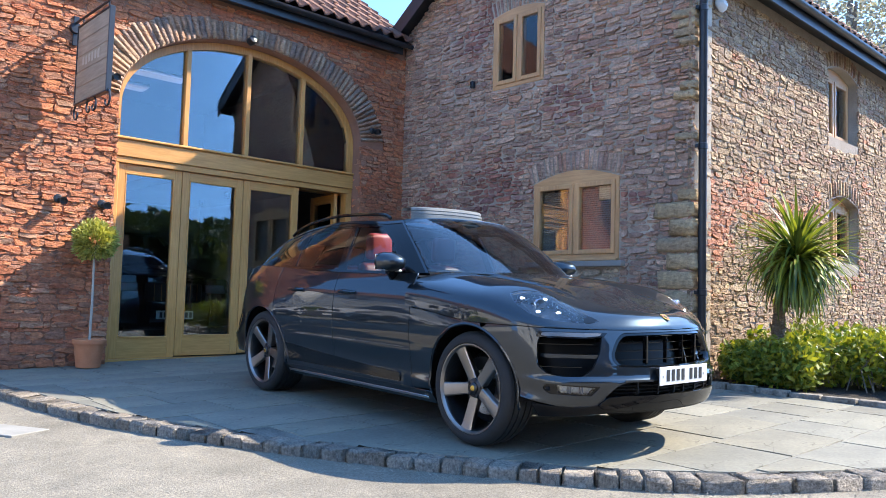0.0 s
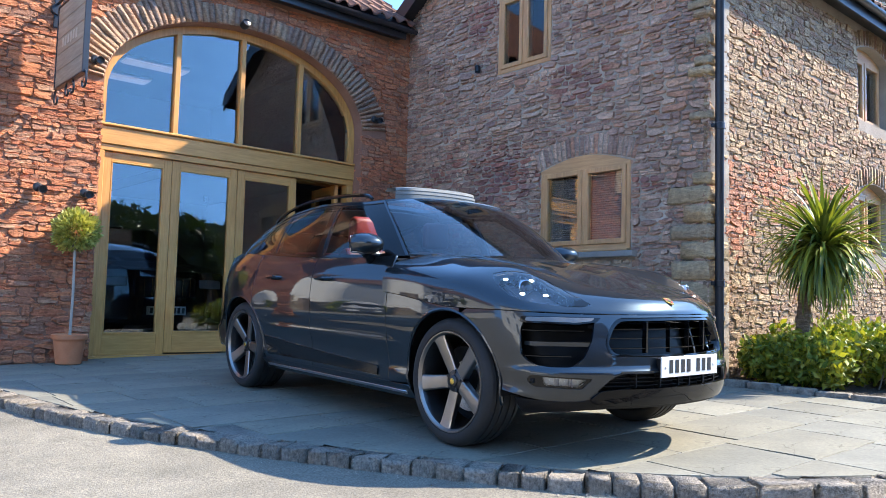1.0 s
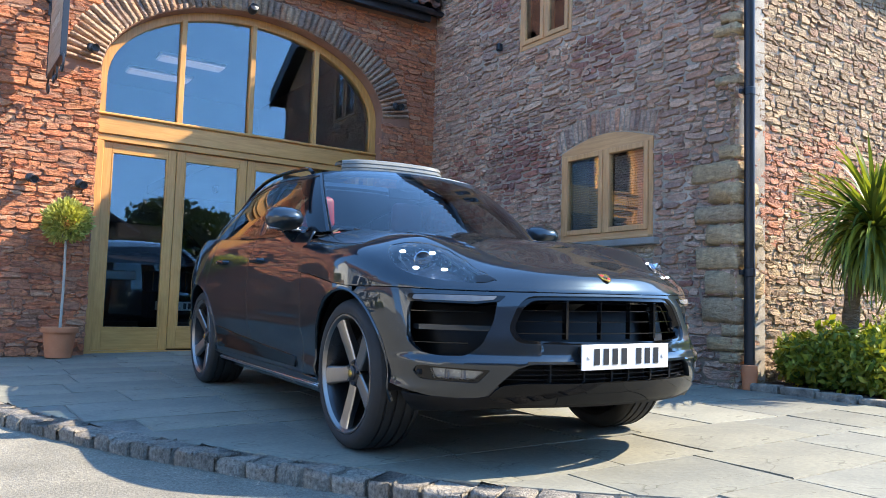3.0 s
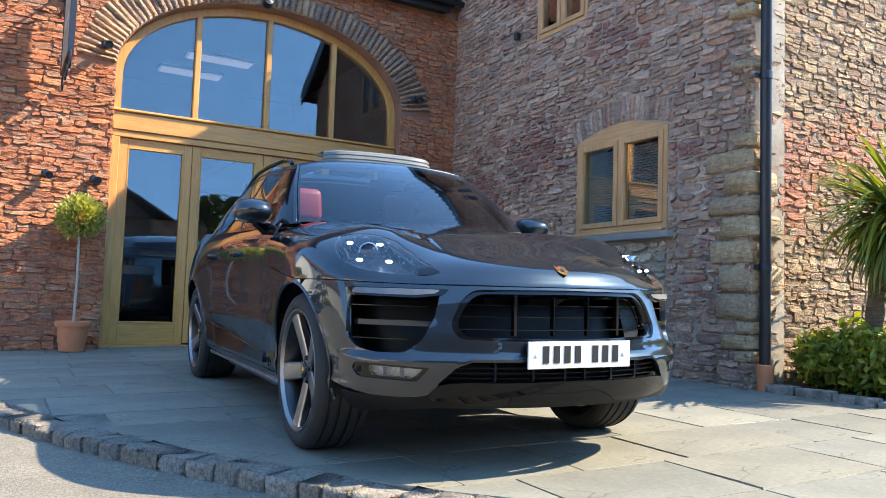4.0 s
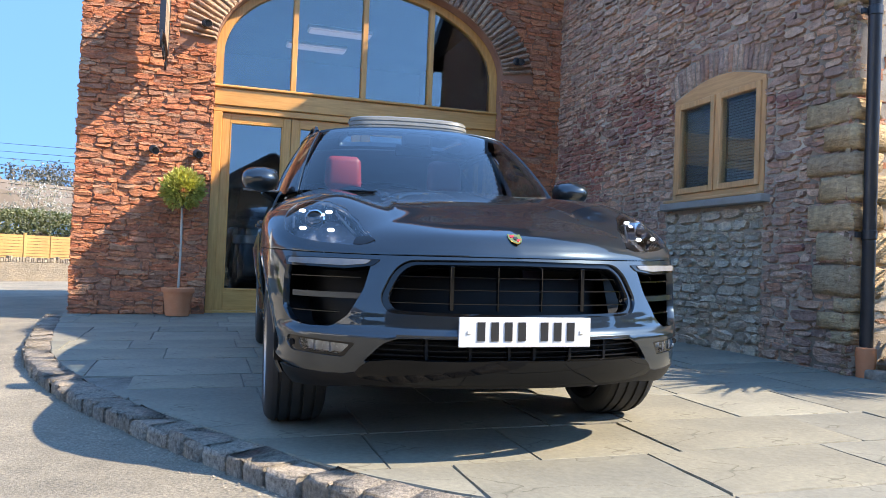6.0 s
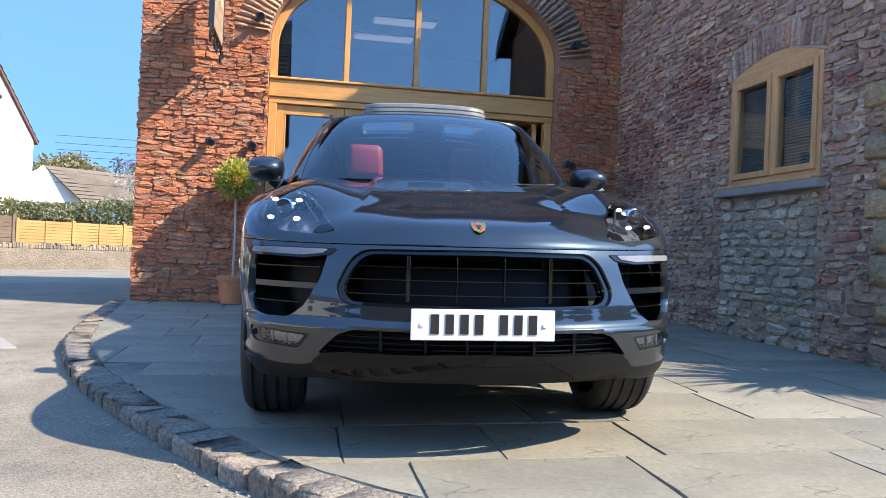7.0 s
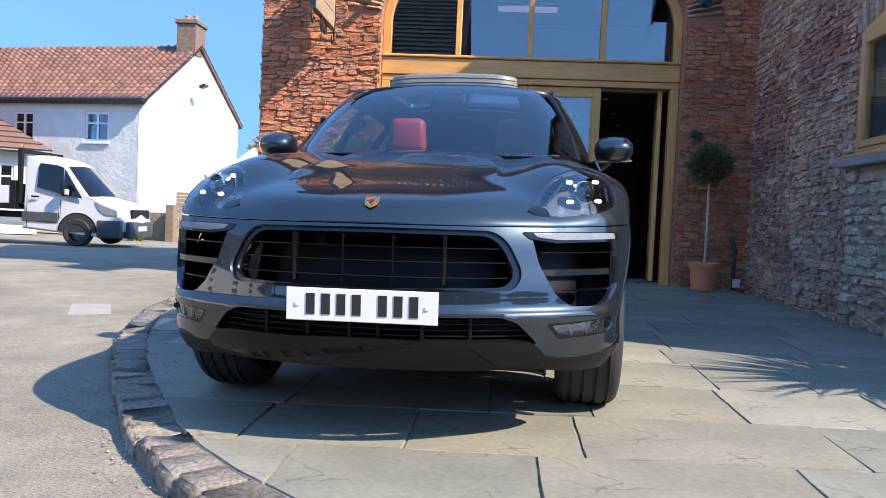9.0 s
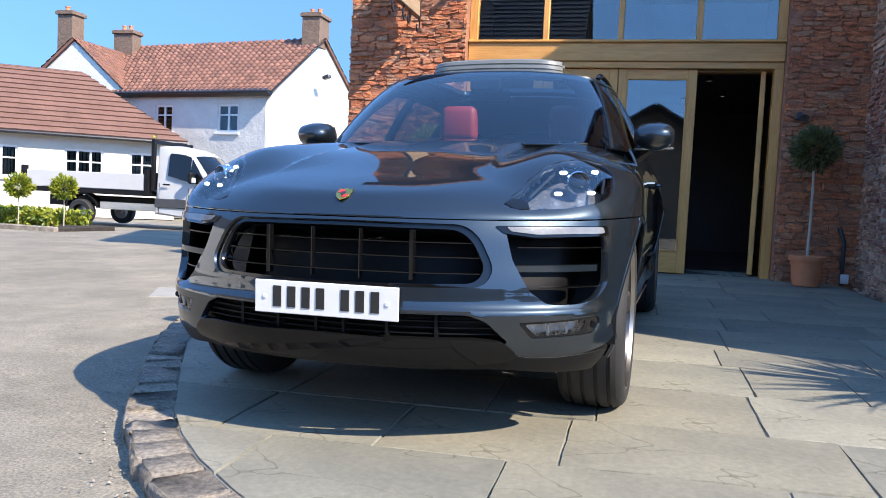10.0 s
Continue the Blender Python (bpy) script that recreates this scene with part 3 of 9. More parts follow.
tile_roof("roof_wing_front", "weathered clay pantiles beside the half hip", (GX - 0.02, WY - 0.3, EAVE - 0.02), (HX, WY - 0.3, EAVE - 0.02), (HX, RIDGE_Y, RIDGE + 0.16), (GX - 0.02, HY0, HIP - 0.04), 6, 12)
tile_roof("roof_half_hip", "weathered clay pantile half hip over the gable", (GX - 0.02, HY1, HIP - 0.04), (GX - 0.02, HY0, HIP - 0.04), (HX, RIDGE_Y - 0.02, RIDGE + 0.15), (HX, RIDGE_Y + 0.02, RIDGE + 0.15), 12, 7)

# fascias, bargeboards and gutters
trim = bmesh.new()
for y0, z0, y1, z1 in ((WY - 0.3, EAVE - 0.12, HY0, HIP - 0.12), (HY0 + 0.002, HIP - 0.12, HY1 - 0.002, HIP - 0.12), (HY1, HIP - 0.12, 9.6, EAVE - 0.1)):
    s = [trim.verts.new((x, y, z + dz)) for x in (GX - 0.03, GX) for y, z in ((y0, z0), (y1, z1)) for dz in (-0.2, 0.06)]
    for q in ((0, 1, 3, 2), (4, 6, 7, 5), (0, 4, 5, 1), (2, 3, 7, 6), (1, 5, 7, 3), (0, 2, 6, 4)):
        trim.faces.new([s[i] for i in q])
tagged(part("bargeboard", trim, BLACK_METAL, smooth=False), "black painted bargeboards on the gable", "trim", kind="structure")
tagged(part("fascia", boxes((1.75, GX, AY - 0.2, AY - 0.16, 4.66, 4.84), (GX, 21.2, WY - 0.26, WY - 0.22, EAVE - 0.26, EAVE - 0.1), (GX, 21.2, WY - 0.22, WY, EAVE - 0.14, EAVE - 0.11), (1.75, GX, AY - 0.16, AY, 4.7, 4.73), bevel=0.004), BLACK_METAL), "black painted fascia boards under the eaves", "trim", kind="structure")


def gutter(name, label, a, b, r=0.06):
    bm = bmesh.new()
    a, b = Vector(a), Vector(b)
    side_v = (b - a).normalized().cross(Vector((0, 0, 1)))
    rows = []
    for p in (a, b):
        rows.append([bm.verts.new(p + side_v * math.cos(math.pi + math.pi * i / 10) * rr + Vector((0, 0, math.sin(math.pi + math.pi * i / 10) * rr))) for rr in (r,) for i in range(11)]
                    + [bm.verts.new(p + side_v * math.cos(-math.pi * i / 10) * rr + Vector((0, 0, math.sin(-math.pi * i / 10) * rr))) for rr in (r - 0.006,) for i in range(11)])
    n = len(rows[0])
    for i in range(n):
        bm.faces.new((rows[0][i], rows[0][(i + 1) % n], rows[1][(i + 1) % n], rows[1][i]))
    bm.faces.new(rows[0])
    bm.faces.new(rows[1][::-1])
    return tagged(part(name, bm, BLACK_METAL), label, "gutter", kind="structure")


gutter("gutter", "black half-round gutter along the barn eaves", (1.75, AY - 0.26, 4.82), (GX - 0.02, AY - 0.26, 4.8))
gutter("gutter", "black half-round gutter along the wing eaves", (GX - 0.02, WY - 0.32, EAVE - 0.1), (21.2, WY - 0.32, EAVE - 0.08))


# ---- oak screen in the arch ----
screen = thing("oak_screen", "golden oak framed glazed screen filling the stone arch", "window", kind="structure")
MULL = (4.31, 5.17, 6.03)
TR0, TR1 = 2.50, 2.75
ring = arch_line(36, -0.005) + arch_line(36, -0.095)[::-1]
ring = [(arch_line(2, -0.005)[0][0], TR1)] + arch_line(36, -0.005) + [(arch_line(2, -0.005)[-1][0], TR1), (arch_line(2, -0.095)[-1][0], TR1)] + arch_line(36, -0.095)[::-1] + [(arch_line(2, -0.095)[0][0], TR1)]
part("arch_frame", patch(ring, 0.3, 0.3, lambda u, v: (u, FY, v), 0.12, name="arch_frame", back=True), OAK, screen)
part("transom", boxes((ARCH_X - ARCH_A + 0.004, ARCH_X + ARCH_A - 0.004, FY - 0.03, FY + 0.14, TR0 + 0.045, TR1), bevel=0.008), OAK_X, screen)
part("transom_moulding", boxes((ARCH_X - ARCH_A + 0.004, ARCH_X + ARCH_A - 0.004, FY - 0.055, FY + 0.14, TR1 + 0.002, TR1 + 0.035), bevel=0.01), OAK_X, screen)
part("head_rail", boxes((ARCH_X - ARCH_A + 0.004, ARCH_X + ARCH_A - 0.004, FY - 0.01, FY + 0.14, TR0 - 0.03, TR0 + 0.042), bevel=0.005), OAK_X, screen)


def arch_top(x, da=-0.09):
    k = (x - ARCH_X) / (ARCH_A + da)
    return ARCH_Z + (ARCH_B + da) * math.sqrt(max(0.0, 1 - k * k))


for x in MULL:
    part("mullion", boxes((x - 0.032, x + 0.032, FY - 0.01, FY + 0.1, TR1 + 0.036, arch_top(x) + 0.01), bevel=0.006), OAK, screen)
cuts = (ARCH_X - ARCH_A + 0.09, *MULL, ARCH_X + ARCH_A - 0.09)
for a, b in zip(cuts, cuts[1:]):
    xs = [a + (b - a) * i / 10 for i in range(11)]
    pane = [(a, TR1 + 0.04), (b, TR1 + 0.04)] + [(x, max(arch_top(x) + 0.004, TR1 + 0.06)) for x in xs[::-1]]
    ob = part("pane", patch(pane, 0.4, 0.4, lambda u, v: (u, FY + 0.045, v), 0.012, name="pane", back=True), GLASS, screen)
    ob.visible_shadow = False


def sill_z(x):
    return gz(x, FY)


def door_leaf(name, label, w, h, material=OAK, at=None):
    """A glazed door leaf, hinged at its local origin, with a deep bottom rail."""
    leaf = thing(name, label, "door", at, kind="structure")
    part("stile", boxes((0, 0.095, 0, 0.055, 0, h), bevel=0.004), material, leaf)
    part("stile", boxes((w - 0.095, w, 0, 0.055, 0, h), bevel=0.004), material, leaf)
    part("top_rail", boxes((0.095, w - 0.095, 0.002, 0.053, h - 0.10, h), bevel=0.004), OAK_X, leaf)
    part("bottom_rail", boxes((0.095, w - 0.095, 0.002, 0.053, 0, 0.24), bevel=0.004), OAK_X, leaf)
    part("glazing_bead", boxes((0.095, w - 0.095, -0.004, 0.05, 0.24, 0.262), (0.095, w - 0.095, -0.004, 0.05, h - 0.118, h - 0.10), (0.095, 0.112, -0.003, 0.05, 0.262, h - 0.118), (w - 0.112, w - 0.095, -0.003, 0.05, 0.262, h - 0.118), bevel=0.003), OAK, leaf)
    g = part("pane", boxes((0.112, w - 0.112, 0.02, 0.032, 0.262, h - 0.118)), GLASS, leaf, smooth=False)
    g.visible_shadow = False
    return leaf


JL, JR = ARCH_X - ARCH_A + 0.005, ARCH_X + ARCH_A - 0.005
part("jamb", boxes((JL, JL + 0.1, FY - 0.01, FY + 0.13, 0.0, TR0 - 0.03), bevel=0.006), OAK, screen)
part("jamb", boxes((JR - 0.1, JR, FY - 0.01, FY + 0.13, 0.0, TR0 - 0.03), bevel=0.006), OAK, screen)
for i, (x0, x1) in enumerate(((JL + 0.1, MULL[0] - 0.003), (MULL[0] + 0.003, MULL[1] - 0.003), (MULL[1] + 0.003, MULL[2] + 0.01))):
    z0 = sill_z(x0) + 0.03
    door_leaf(f"door_{i + 1}", "closed oak glazed door leaf with a deep bottom rail", x1 - x0, TR0 - 0.035 - z0, at=pose(x0, FY + 0.03, z0))
z0 = sill_z(6.8) + 0.03
open_leaf = door_leaf("door_4", "oak glazed door leaf standing open into the showroom", 0.80, TR0 - 0.035 - z0, at=pose(JR - 0.165, FY + 0.12, z0, 0, 0, 82))
hb = bmesh.new()
tube(hb, [(0.74, -0.01, 1.02), (0.74, -0.055, 1.02), (0.62, -0.055, 1.02)], 0.009)
box(hb, 0.725, 0.755, -0.012, 0.0, 0.94, 1.12, 0.003)
STEEL = varied("brushed_steel", (0.5, 0.5, 0.5), (0.62, 0.62, 0.62), 6, 0.28, 1.0, grain=150, bump_s=0.05)
part("lever_handle", hb, STEEL, open_leaf, "brushed steel lever handle")
part("threshold", boxes((JL, JR, FY - 0.02, FY + 0.14, -0.1, gz(3.45, FY) + 0.03), bevel=0.006), OAK_X, screen)

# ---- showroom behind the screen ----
# plaster kept dark grey, so the colour carries the room's dimness
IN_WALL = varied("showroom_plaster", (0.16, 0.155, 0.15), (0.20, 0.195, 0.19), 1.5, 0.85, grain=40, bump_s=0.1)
FLOOR_IN = varied("showroom_floor_tile", (0.05, 0.05, 0.05), (0.08, 0.08, 0.08), 2, 0.25, grain=30, bump_s=0.05)
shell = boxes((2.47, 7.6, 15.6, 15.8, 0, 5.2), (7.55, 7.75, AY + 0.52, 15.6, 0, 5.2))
tagged(part("showroom_wall", shell, IN_WALL, smooth=False), "showroom plaster walls coloured dark for the dim room", "wall", kind="structure")
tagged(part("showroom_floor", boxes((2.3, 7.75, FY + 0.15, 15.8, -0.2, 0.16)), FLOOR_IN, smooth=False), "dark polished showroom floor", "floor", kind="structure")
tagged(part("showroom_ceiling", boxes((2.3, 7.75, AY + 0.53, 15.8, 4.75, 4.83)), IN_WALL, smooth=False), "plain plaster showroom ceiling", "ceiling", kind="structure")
STRIP = glow_mat("light_diffuser", (0.62, 0.50, 0.56), 0.06)
for x, y in ((5.45, 13.2), (5.2, 14.3)):
    st = thing("ceiling_light", "pale rectangular light panel on the showroom ceiling", "light", pose(x, y, 4.70), "showroom ceiling lights")
    part("housing", boxes((-0.55, 0.55, -0.17, 0.17, 0.0, 0.05), bevel=0.008), RENDER_WHITE, st)
    part("diffuser", boxes((-0.53, 0.53, -0.15, 0.15, -0.03, -0.001), bevel=0.012), STRIP, st)


SPOT = glow_mat("spot_lamp", (1.0, 0.93, 0.8), 1.2)
for x, y in ((6.3, 11.2), (6.6, 12.6), (6.1, 13.6), (6.9, 14.2)):
    sp_l = thing("ceiling_spot", "small round ceiling spot lamp in the showroom", "light", pose(x, y, 2.62), "showroom ceiling spots")
    lb = bmesh.new()
    lathe(lb, [(0.045, 0.10), (0.045, 0.0), (0.035, 0.0), (0.032, 0.02)], 14)
    part("housing", lb, BLACK_METAL, sp_l)
    lb = bmesh.new()
    lathe(lb, [(0.031, 0.012), (0.0005, 0.008)], 14)
    part("bulb", lb, SPOT, sp_l)
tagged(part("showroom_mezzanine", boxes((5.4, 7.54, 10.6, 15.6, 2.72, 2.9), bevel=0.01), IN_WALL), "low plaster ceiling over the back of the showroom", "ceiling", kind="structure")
tagged(part("inner_beam", boxes((5.4, 7.54, 10.45, 10.595, 2.60, 2.92), bevel=0.01), OAK_X), "oak beam across the showroom", "beam", kind="structure")


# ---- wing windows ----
# near-black colour stands in for the unlit rooms behind the panes
ROOM = varied("unlit_room_dark", (0.06, 0.055, 0.05), (0.09, 0.085, 0.08), 1, 0.9)
WING_GLASS = sheet_glass("wing_window_glass", (0.84, 0.88, 0.88), 0.12)
BLIND = varied("white_blind_slat", (0.20, 0.205, 0.205), (0.25, 0.255, 0.255), 3, 0.45)
LEAD = varied("lead_grey_stone_sill", (0.21, 0.20, 0.18), (0.29, 0.275, 0.25), 4, 0.8, grain=40)


def casement(name, label, w, z0, z1, rise, at, blind=0.0, sill=True, deep=0.05):
    """A two-light oak casement under a curved head; its front looks along local -y."""
    win = thing(name, label, "window", at, kind="structure")
    n = 10

    def head(x):
        return z1 + rise * math.sin(math.pi * min(max(x / w, 0), 1))

    y0, y1 = deep, deep + 0.07
    f = 0.055
    part("jamb", boxes((0.003, f, y0, y1, z0, z1), bevel=0.004), OAK_PALE, win)
    part("jamb", boxes((w - f, w - 0.003, y0, y1, z0, z1), bevel=0.004), OAK_PALE, win)
    part("bottom_rail", boxes((f, w - f, y0, y1, z0, z0 + f), bevel=0.004), OAK_PALE_X, win)
    hp = [(0.003, z1 - 0.04), (w - 0.003, z1 - 0.04)] + [(w - 0.003 - (w - 0.006) * i / n, head(w - w * i / n) - 0.003) for i in range(n + 1)]
    part("head_rail", patch(hp, 0.2, 0.2, lambda u, v: (u, y0 - 0.002, v), 0.07, name="head_rail", back=True), OAK_PALE_X, win)
    part("mullion", boxes((w / 2 - 0.02, w / 2 + 0.02, y0, y1, z0 + f, z1 - 0.04), bevel=0.003), OAK_PALE, win)
    for a, b in ((f, w / 2 - 0.02), (w / 2 + 0.02, w - f)):
        c0, c1 = z0 + f + 0.003, z1 - 0.043
        s = 0.055
        part("sash", boxes((a, a + s, y0 - 0.015, y1 - 0.01, c0, c1), (b - s, b, y0 - 0.015, y1 - 0.01, c0, c1), (a + s, b - s, y0 - 0.014, y1 - 0.01, c0, c0 + s), (a + s, b - s, y0 - 0.014, y1 - 0.01, c1 - s, c1), bevel=0.004), OAK_PALE, win)
        g = part("pane", boxes((a + s, b - s, y0 + 0.015, y0 + 0.03, c0 + s, c1 - s)), WING_GLASS if blind else GLASS, win, smooth=False)
        g.visible_shadow = False
        if blind:
            bl = boxes(*[(a + s, b - s, y1 + 0.008, y1 + 0.012, z, z + 0.019) for z in np.arange(c0 + s, c0 + s + (c1 - c0) * blind, 0.026)])
            part("blind", bl, BLIND, win, "closed slatted blind behind the glass", smooth=False)
    # box behind the sashes, its dark colour painted as an unlit room
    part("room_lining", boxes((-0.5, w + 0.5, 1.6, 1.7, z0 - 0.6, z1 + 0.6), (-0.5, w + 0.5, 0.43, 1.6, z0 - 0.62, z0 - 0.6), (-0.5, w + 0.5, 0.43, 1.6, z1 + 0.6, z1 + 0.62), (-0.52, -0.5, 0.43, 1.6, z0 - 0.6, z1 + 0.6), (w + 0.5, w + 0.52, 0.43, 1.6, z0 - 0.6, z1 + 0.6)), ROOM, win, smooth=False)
    if sill:
        part("board", boxes((-0.02, w + 0.02, deep - 0.09, deep + 0.06, z0 - 0.03, z0 - 0.002), bevel=0.006), OAK_PALE_X, win)
        part("sill", boxes((-0.06, w + 0.10, deep - 0.105, deep + 0.2, z0 - 0.10, z0 - 0.033), bevel=0.008), LEAD, win, "grey stone window sill")
    return win


def on_wing(y):
    return pose(WX, y, 0, 0, 0, -90)


casement("window_1", "oak two-light casement window under a shallow stone arch", LOW_WIN[1] - LOW_WIN[0], LOW_WIN[2], LOW_WIN[3], LOW_WIN[4], on_wing(LOW_WIN[1]), 0.85, True, 0.01)
casement("window_2", "oak two-light upper casement window in the gable", UP_WIN[1] - UP_WIN[0], UP_WIN[2], UP_WIN[3], UP_WIN[4], on_wing(UP_WIN[1]), 0, False, 0.01)
casement("window_3", "pale oak upper window deep in the sunlit wall", END_UP[1] - END_UP[0], END_UP[2], END_UP[3], END_UP[4], pose(END_UP[0], WY, 0), 0, True, 0.16)
casement("window_4", "pale oak lower window deep in the sunlit wall", END_LOW[1] - END_LOW[0], END_LOW[2], END_LOW[3], END_LOW[4], pose(END_LOW[0], WY, 0), 0, True, 0.16)

# ---- the grey car: materials ----
def paint_mat(name, base, flake=0.12):
    m, nt, b = mat(name, 0.34, 0.75, base)
    b.inputs["Specular IOR Level"].default_value = 0.0
    b.inputs["Specular Tint"].default_value = (0.45, 0.48, 0.52, 1)
    n = noise_node(nt, 900.0, 1, 0.5)
    w = noise_node(nt, 4.0, 4, 0.6)
    lo, hi = 1 - flake, 1 + flake
    col = mix(nt, 1.0, base, ramp(nt, n, [(0.35, (lo, lo, lo)), (0.65, (hi, hi, hi))]), "MULTIPLY")
    nt.links.new(col, b.inputs["Base Color"])
    nt.links.new(maths(nt, "ADD", maths(nt, "MULTIPLY", w, 0.05), 0.32), b.inputs["Roughness"])
    b.inputs["Coat Weight"].default_value = 1.0
    b.inputs["Coat Roughness"].default_value = 0.008
    b.inputs["Coat IOR"].default_value = 1.6
    return m


PAINT = paint_mat("grey_blue_metallic_paint", (0.0245, 0.0325, 0.0405))
GLOSS_BLACK = varied("gloss_black_trim", (0.003, 0.003, 0.0035), (0.005, 0.005, 0.0055), 4, 0.08, grain=200, bump_s=0.0)
GLOSS_BLACK.node_tree.nodes["Principled BSDF"].inputs["Specular IOR Level"].default_value = 0.42
PLASTIC = varied("black_grained_plastic", (0.004, 0.004, 0.0045), (0.007, 0.007, 0.0075), 8, 0.5, grain=260, bump_s=0.15, bump_d=0.001)
LIP_BLACK = varied("satin_black_lip", (0.004, 0.004, 0.004), (0.006, 0.006, 0.006), 5, 0.06, grain=200, bump_s=0.0)
LIP_BLACK.node_tree.nodes["Principled BSDF"].inputs["Specular IOR Level"].default_value = 0.25
for dull in (PLASTIC,):
    dull.node_tree.nodes["Principled BSDF"].inputs["Specular IOR Level"].default_value = 0.22
RUBBER = varied("tyre_rubber", (0.013, 0.013, 0.0135), (0.022, 0.0215, 0.021), 9, 0.75, grain=90, bump_s=0.25, bump_d=0.002)
ALLOY = varied("satin_platinum_alloy", (0.29, 0.272, 0.255), (0.33, 0.31, 0.29), 5, 0.32, 1.0, grain=3, bump_s=0.0)
ALLOY_DARK = varied("dark_alloy", (0.05, 0.05, 0.052), (0.08, 0.08, 0.083), 5, 0.3, 0.9, grain=200, bump_s=0.02)
CHROME = varied("bright_chrome", (0.75, 0.75, 0.76), (0.8, 0.8, 0.81), 5, 0.08, 1.0, grain=100, bump_s=0.0)
SATIN = varied("satin_silver_trim", (0.55, 0.55, 0.56), (0.62, 0.62, 0.63), 5, 0.3, 1.0, grain=150, bump_s=0.02)
CAR_GLASS = sheet_glass("car_window_glass", (0.66, 0.72, 0.73), 0.05)
REAR_GLASS = sheet_glass("privacy_glass", (0.30, 0.32, 0.33), 0.07)
SCREEN_GLASS = sheet_glass("windscreen_glass", (0.44, 0.52, 0.57), 0.10)
LENS = sheet_glass("lamp_lens", (0.93, 0.96, 0.99), 0.09)
LED = glow_mat("led_white", (0.92, 0.96, 1.0), 0.9)
LAMP_GREY = varied("lamp_lens_grey", (0.14, 0.145, 0.15), (0.2, 0.205, 0.21), 20, 0.12, grain=90, bump_s=0.1)
DAY_LENS = varied("day_lamp_lens_grey", (0.132, 0.135, 0.138), (0.180, 0.183, 0.186), 20, 0.15, grain=90, bump_s=0.05)
BOWL = varied("headlamp_bowl_grey", (0.07, 0.076, 0.088), (0.12, 0.128, 0.145), 12, 0.25, 0.2, grain=60, bump_s=0.0)
FOG_BOWL = varied("fog_lamp_reflector", (0.42, 0.43, 0.44), (0.55, 0.56, 0.57), 18, 0.25, 0.2, grain=60, bump_s=0.0)
# darker copy of the red leather, with the cabin's shade in its colour
RED_SHADED = varied("red_leather_shaded", (0.09, 0.008, 0.008), (0.12, 0.012, 0.011), 8, 0.5, grain=220, bump_s=0.2, bump_d=0.001)
RED_LEATHER = varied("red_leather", (0.30, 0.022, 0.022), (0.36, 0.032, 0.03), 8, 0.5, grain=220, bump_s=0.2, bump_d=0.001)
DARK_LEATHER = varied("black_leather", (0.016, 0.015, 0.015), (0.026, 0.025, 0.025), 8, 0.55, grain=220, bump_s=0.2, bump_d=0.001)
PLATE_WHITE = varied("number_plate_white", (0.60, 0.60, 0.58), (0.65, 0.65, 0.63), 6, 0.35, grain=60, bump_s=0.0)
INK = varied("plate_black", (0.015, 0.015, 0.015), (0.02, 0.02, 0.02), 6, 0.4, grain=60, bump_s=0.0)
BRASS = varied("gold_enamel", (0.70, 0.46, 0.10), (0.78, 0.54, 0.16), 30, 0.25, 1.0, grain=100, bump_s=0.0)
RED_ENAMEL = varied("red_enamel", (0.40, 0.02, 0.02), (0.45, 0.03, 0.03), 10, 0.3, grain=100, bump_s=0.0)

# ---- the grey car: surfaces. x to the car's left, y towards its tail, z up from the ground ----
YF, YR, WR = 0.95, 3.80, 0.37
plan = spline([(0, 0.0), (0.2, 0.014), (0.39, 0.058), (0.55, 0.128), (0.68, 0.205), (0.795, 0.302), (0.862, 0.405), (0.899, 0.56), (0.914, 0.82), (0.92, 1.15), (0.915, 1.6), (0.915, 2.2), (0.92, 2.8), (0.925, 3.3),
               (0.93, 3.75), (0.915, 4.1), (0.87, 4.38), (0.77, 4.57), (0.6, 4.66), (0.35, 4.70), (0, 4.71)], 300)
plan = np.array(plan)
arc = np.concatenate([[0], np.cumsum(np.linalg.norm(np.diff(plan, axis=0), axis=1))])
tan_ = np.gradient(plan, axis=0)
tan_ /= np.linalg.norm(tan_, axis=1)[:, None]


def dense(pts, n=120):
    a = np.array(spline(pts, n))
    return a[:, 0], a[:, 1]


FRONT_Z = dense([(0.20, -0.10), (0.26, -0.045), (0.30, -0.014), (0.35, 0.010), (0.42, 0.026), (0.475, 0.034), (0.495, 0.034), (0.515, 0.016), (0.58, 0.008), (0.66, -0.012), (0.74, -0.032), (0.80, -0.055), (0.9, -0.1)])
SIDE_Z = dense([(0.20, -0.09), (0.26, -0.05), (0.30, -0.02), (0.355, -0.004), (0.385, -0.012), (0.42, -0.018), (0.50, -0.010), (0.60, 0.003), (0.66, 0.008), (0.70, 0.0097), (0.77, 0.0107), (0.82, 0.0102), (0.85, 0.009), (0.88, 0.007), (0.93, 0.001), (1.0, -0.014), (1.06, -0.036), (1.12, -0.066), (1.2, -0.11)])


DOOR_Z = dense([(0.20, -0.09), (0.26, -0.05), (0.30, -0.034), (0.36, -0.034), (0.42, -0.032), (0.47, -0.026), (0.51, -0.016), (0.54, -0.006), (0.56, 0.0), (0.575, 0.0), (0.60, -0.002), (0.63, 0.0035), (0.66, 0.007), (0.69, 0.0085), (0.73, 0.0092), (0.78, 0.0090), (0.82, 0.0082), (0.86, 0.0062), (0.90, 0.003), (0.94, -0.002), (0.97, -0.008), (1.0, -0.016), (1.06, -0.036), (1.12, -0.066), (1.2, -0.11)])


def smooth(x, a, b):
    t = min(max((x - a) / (b - a), 0.0), 1.0)
    return t * t * (3 - 2 * t)


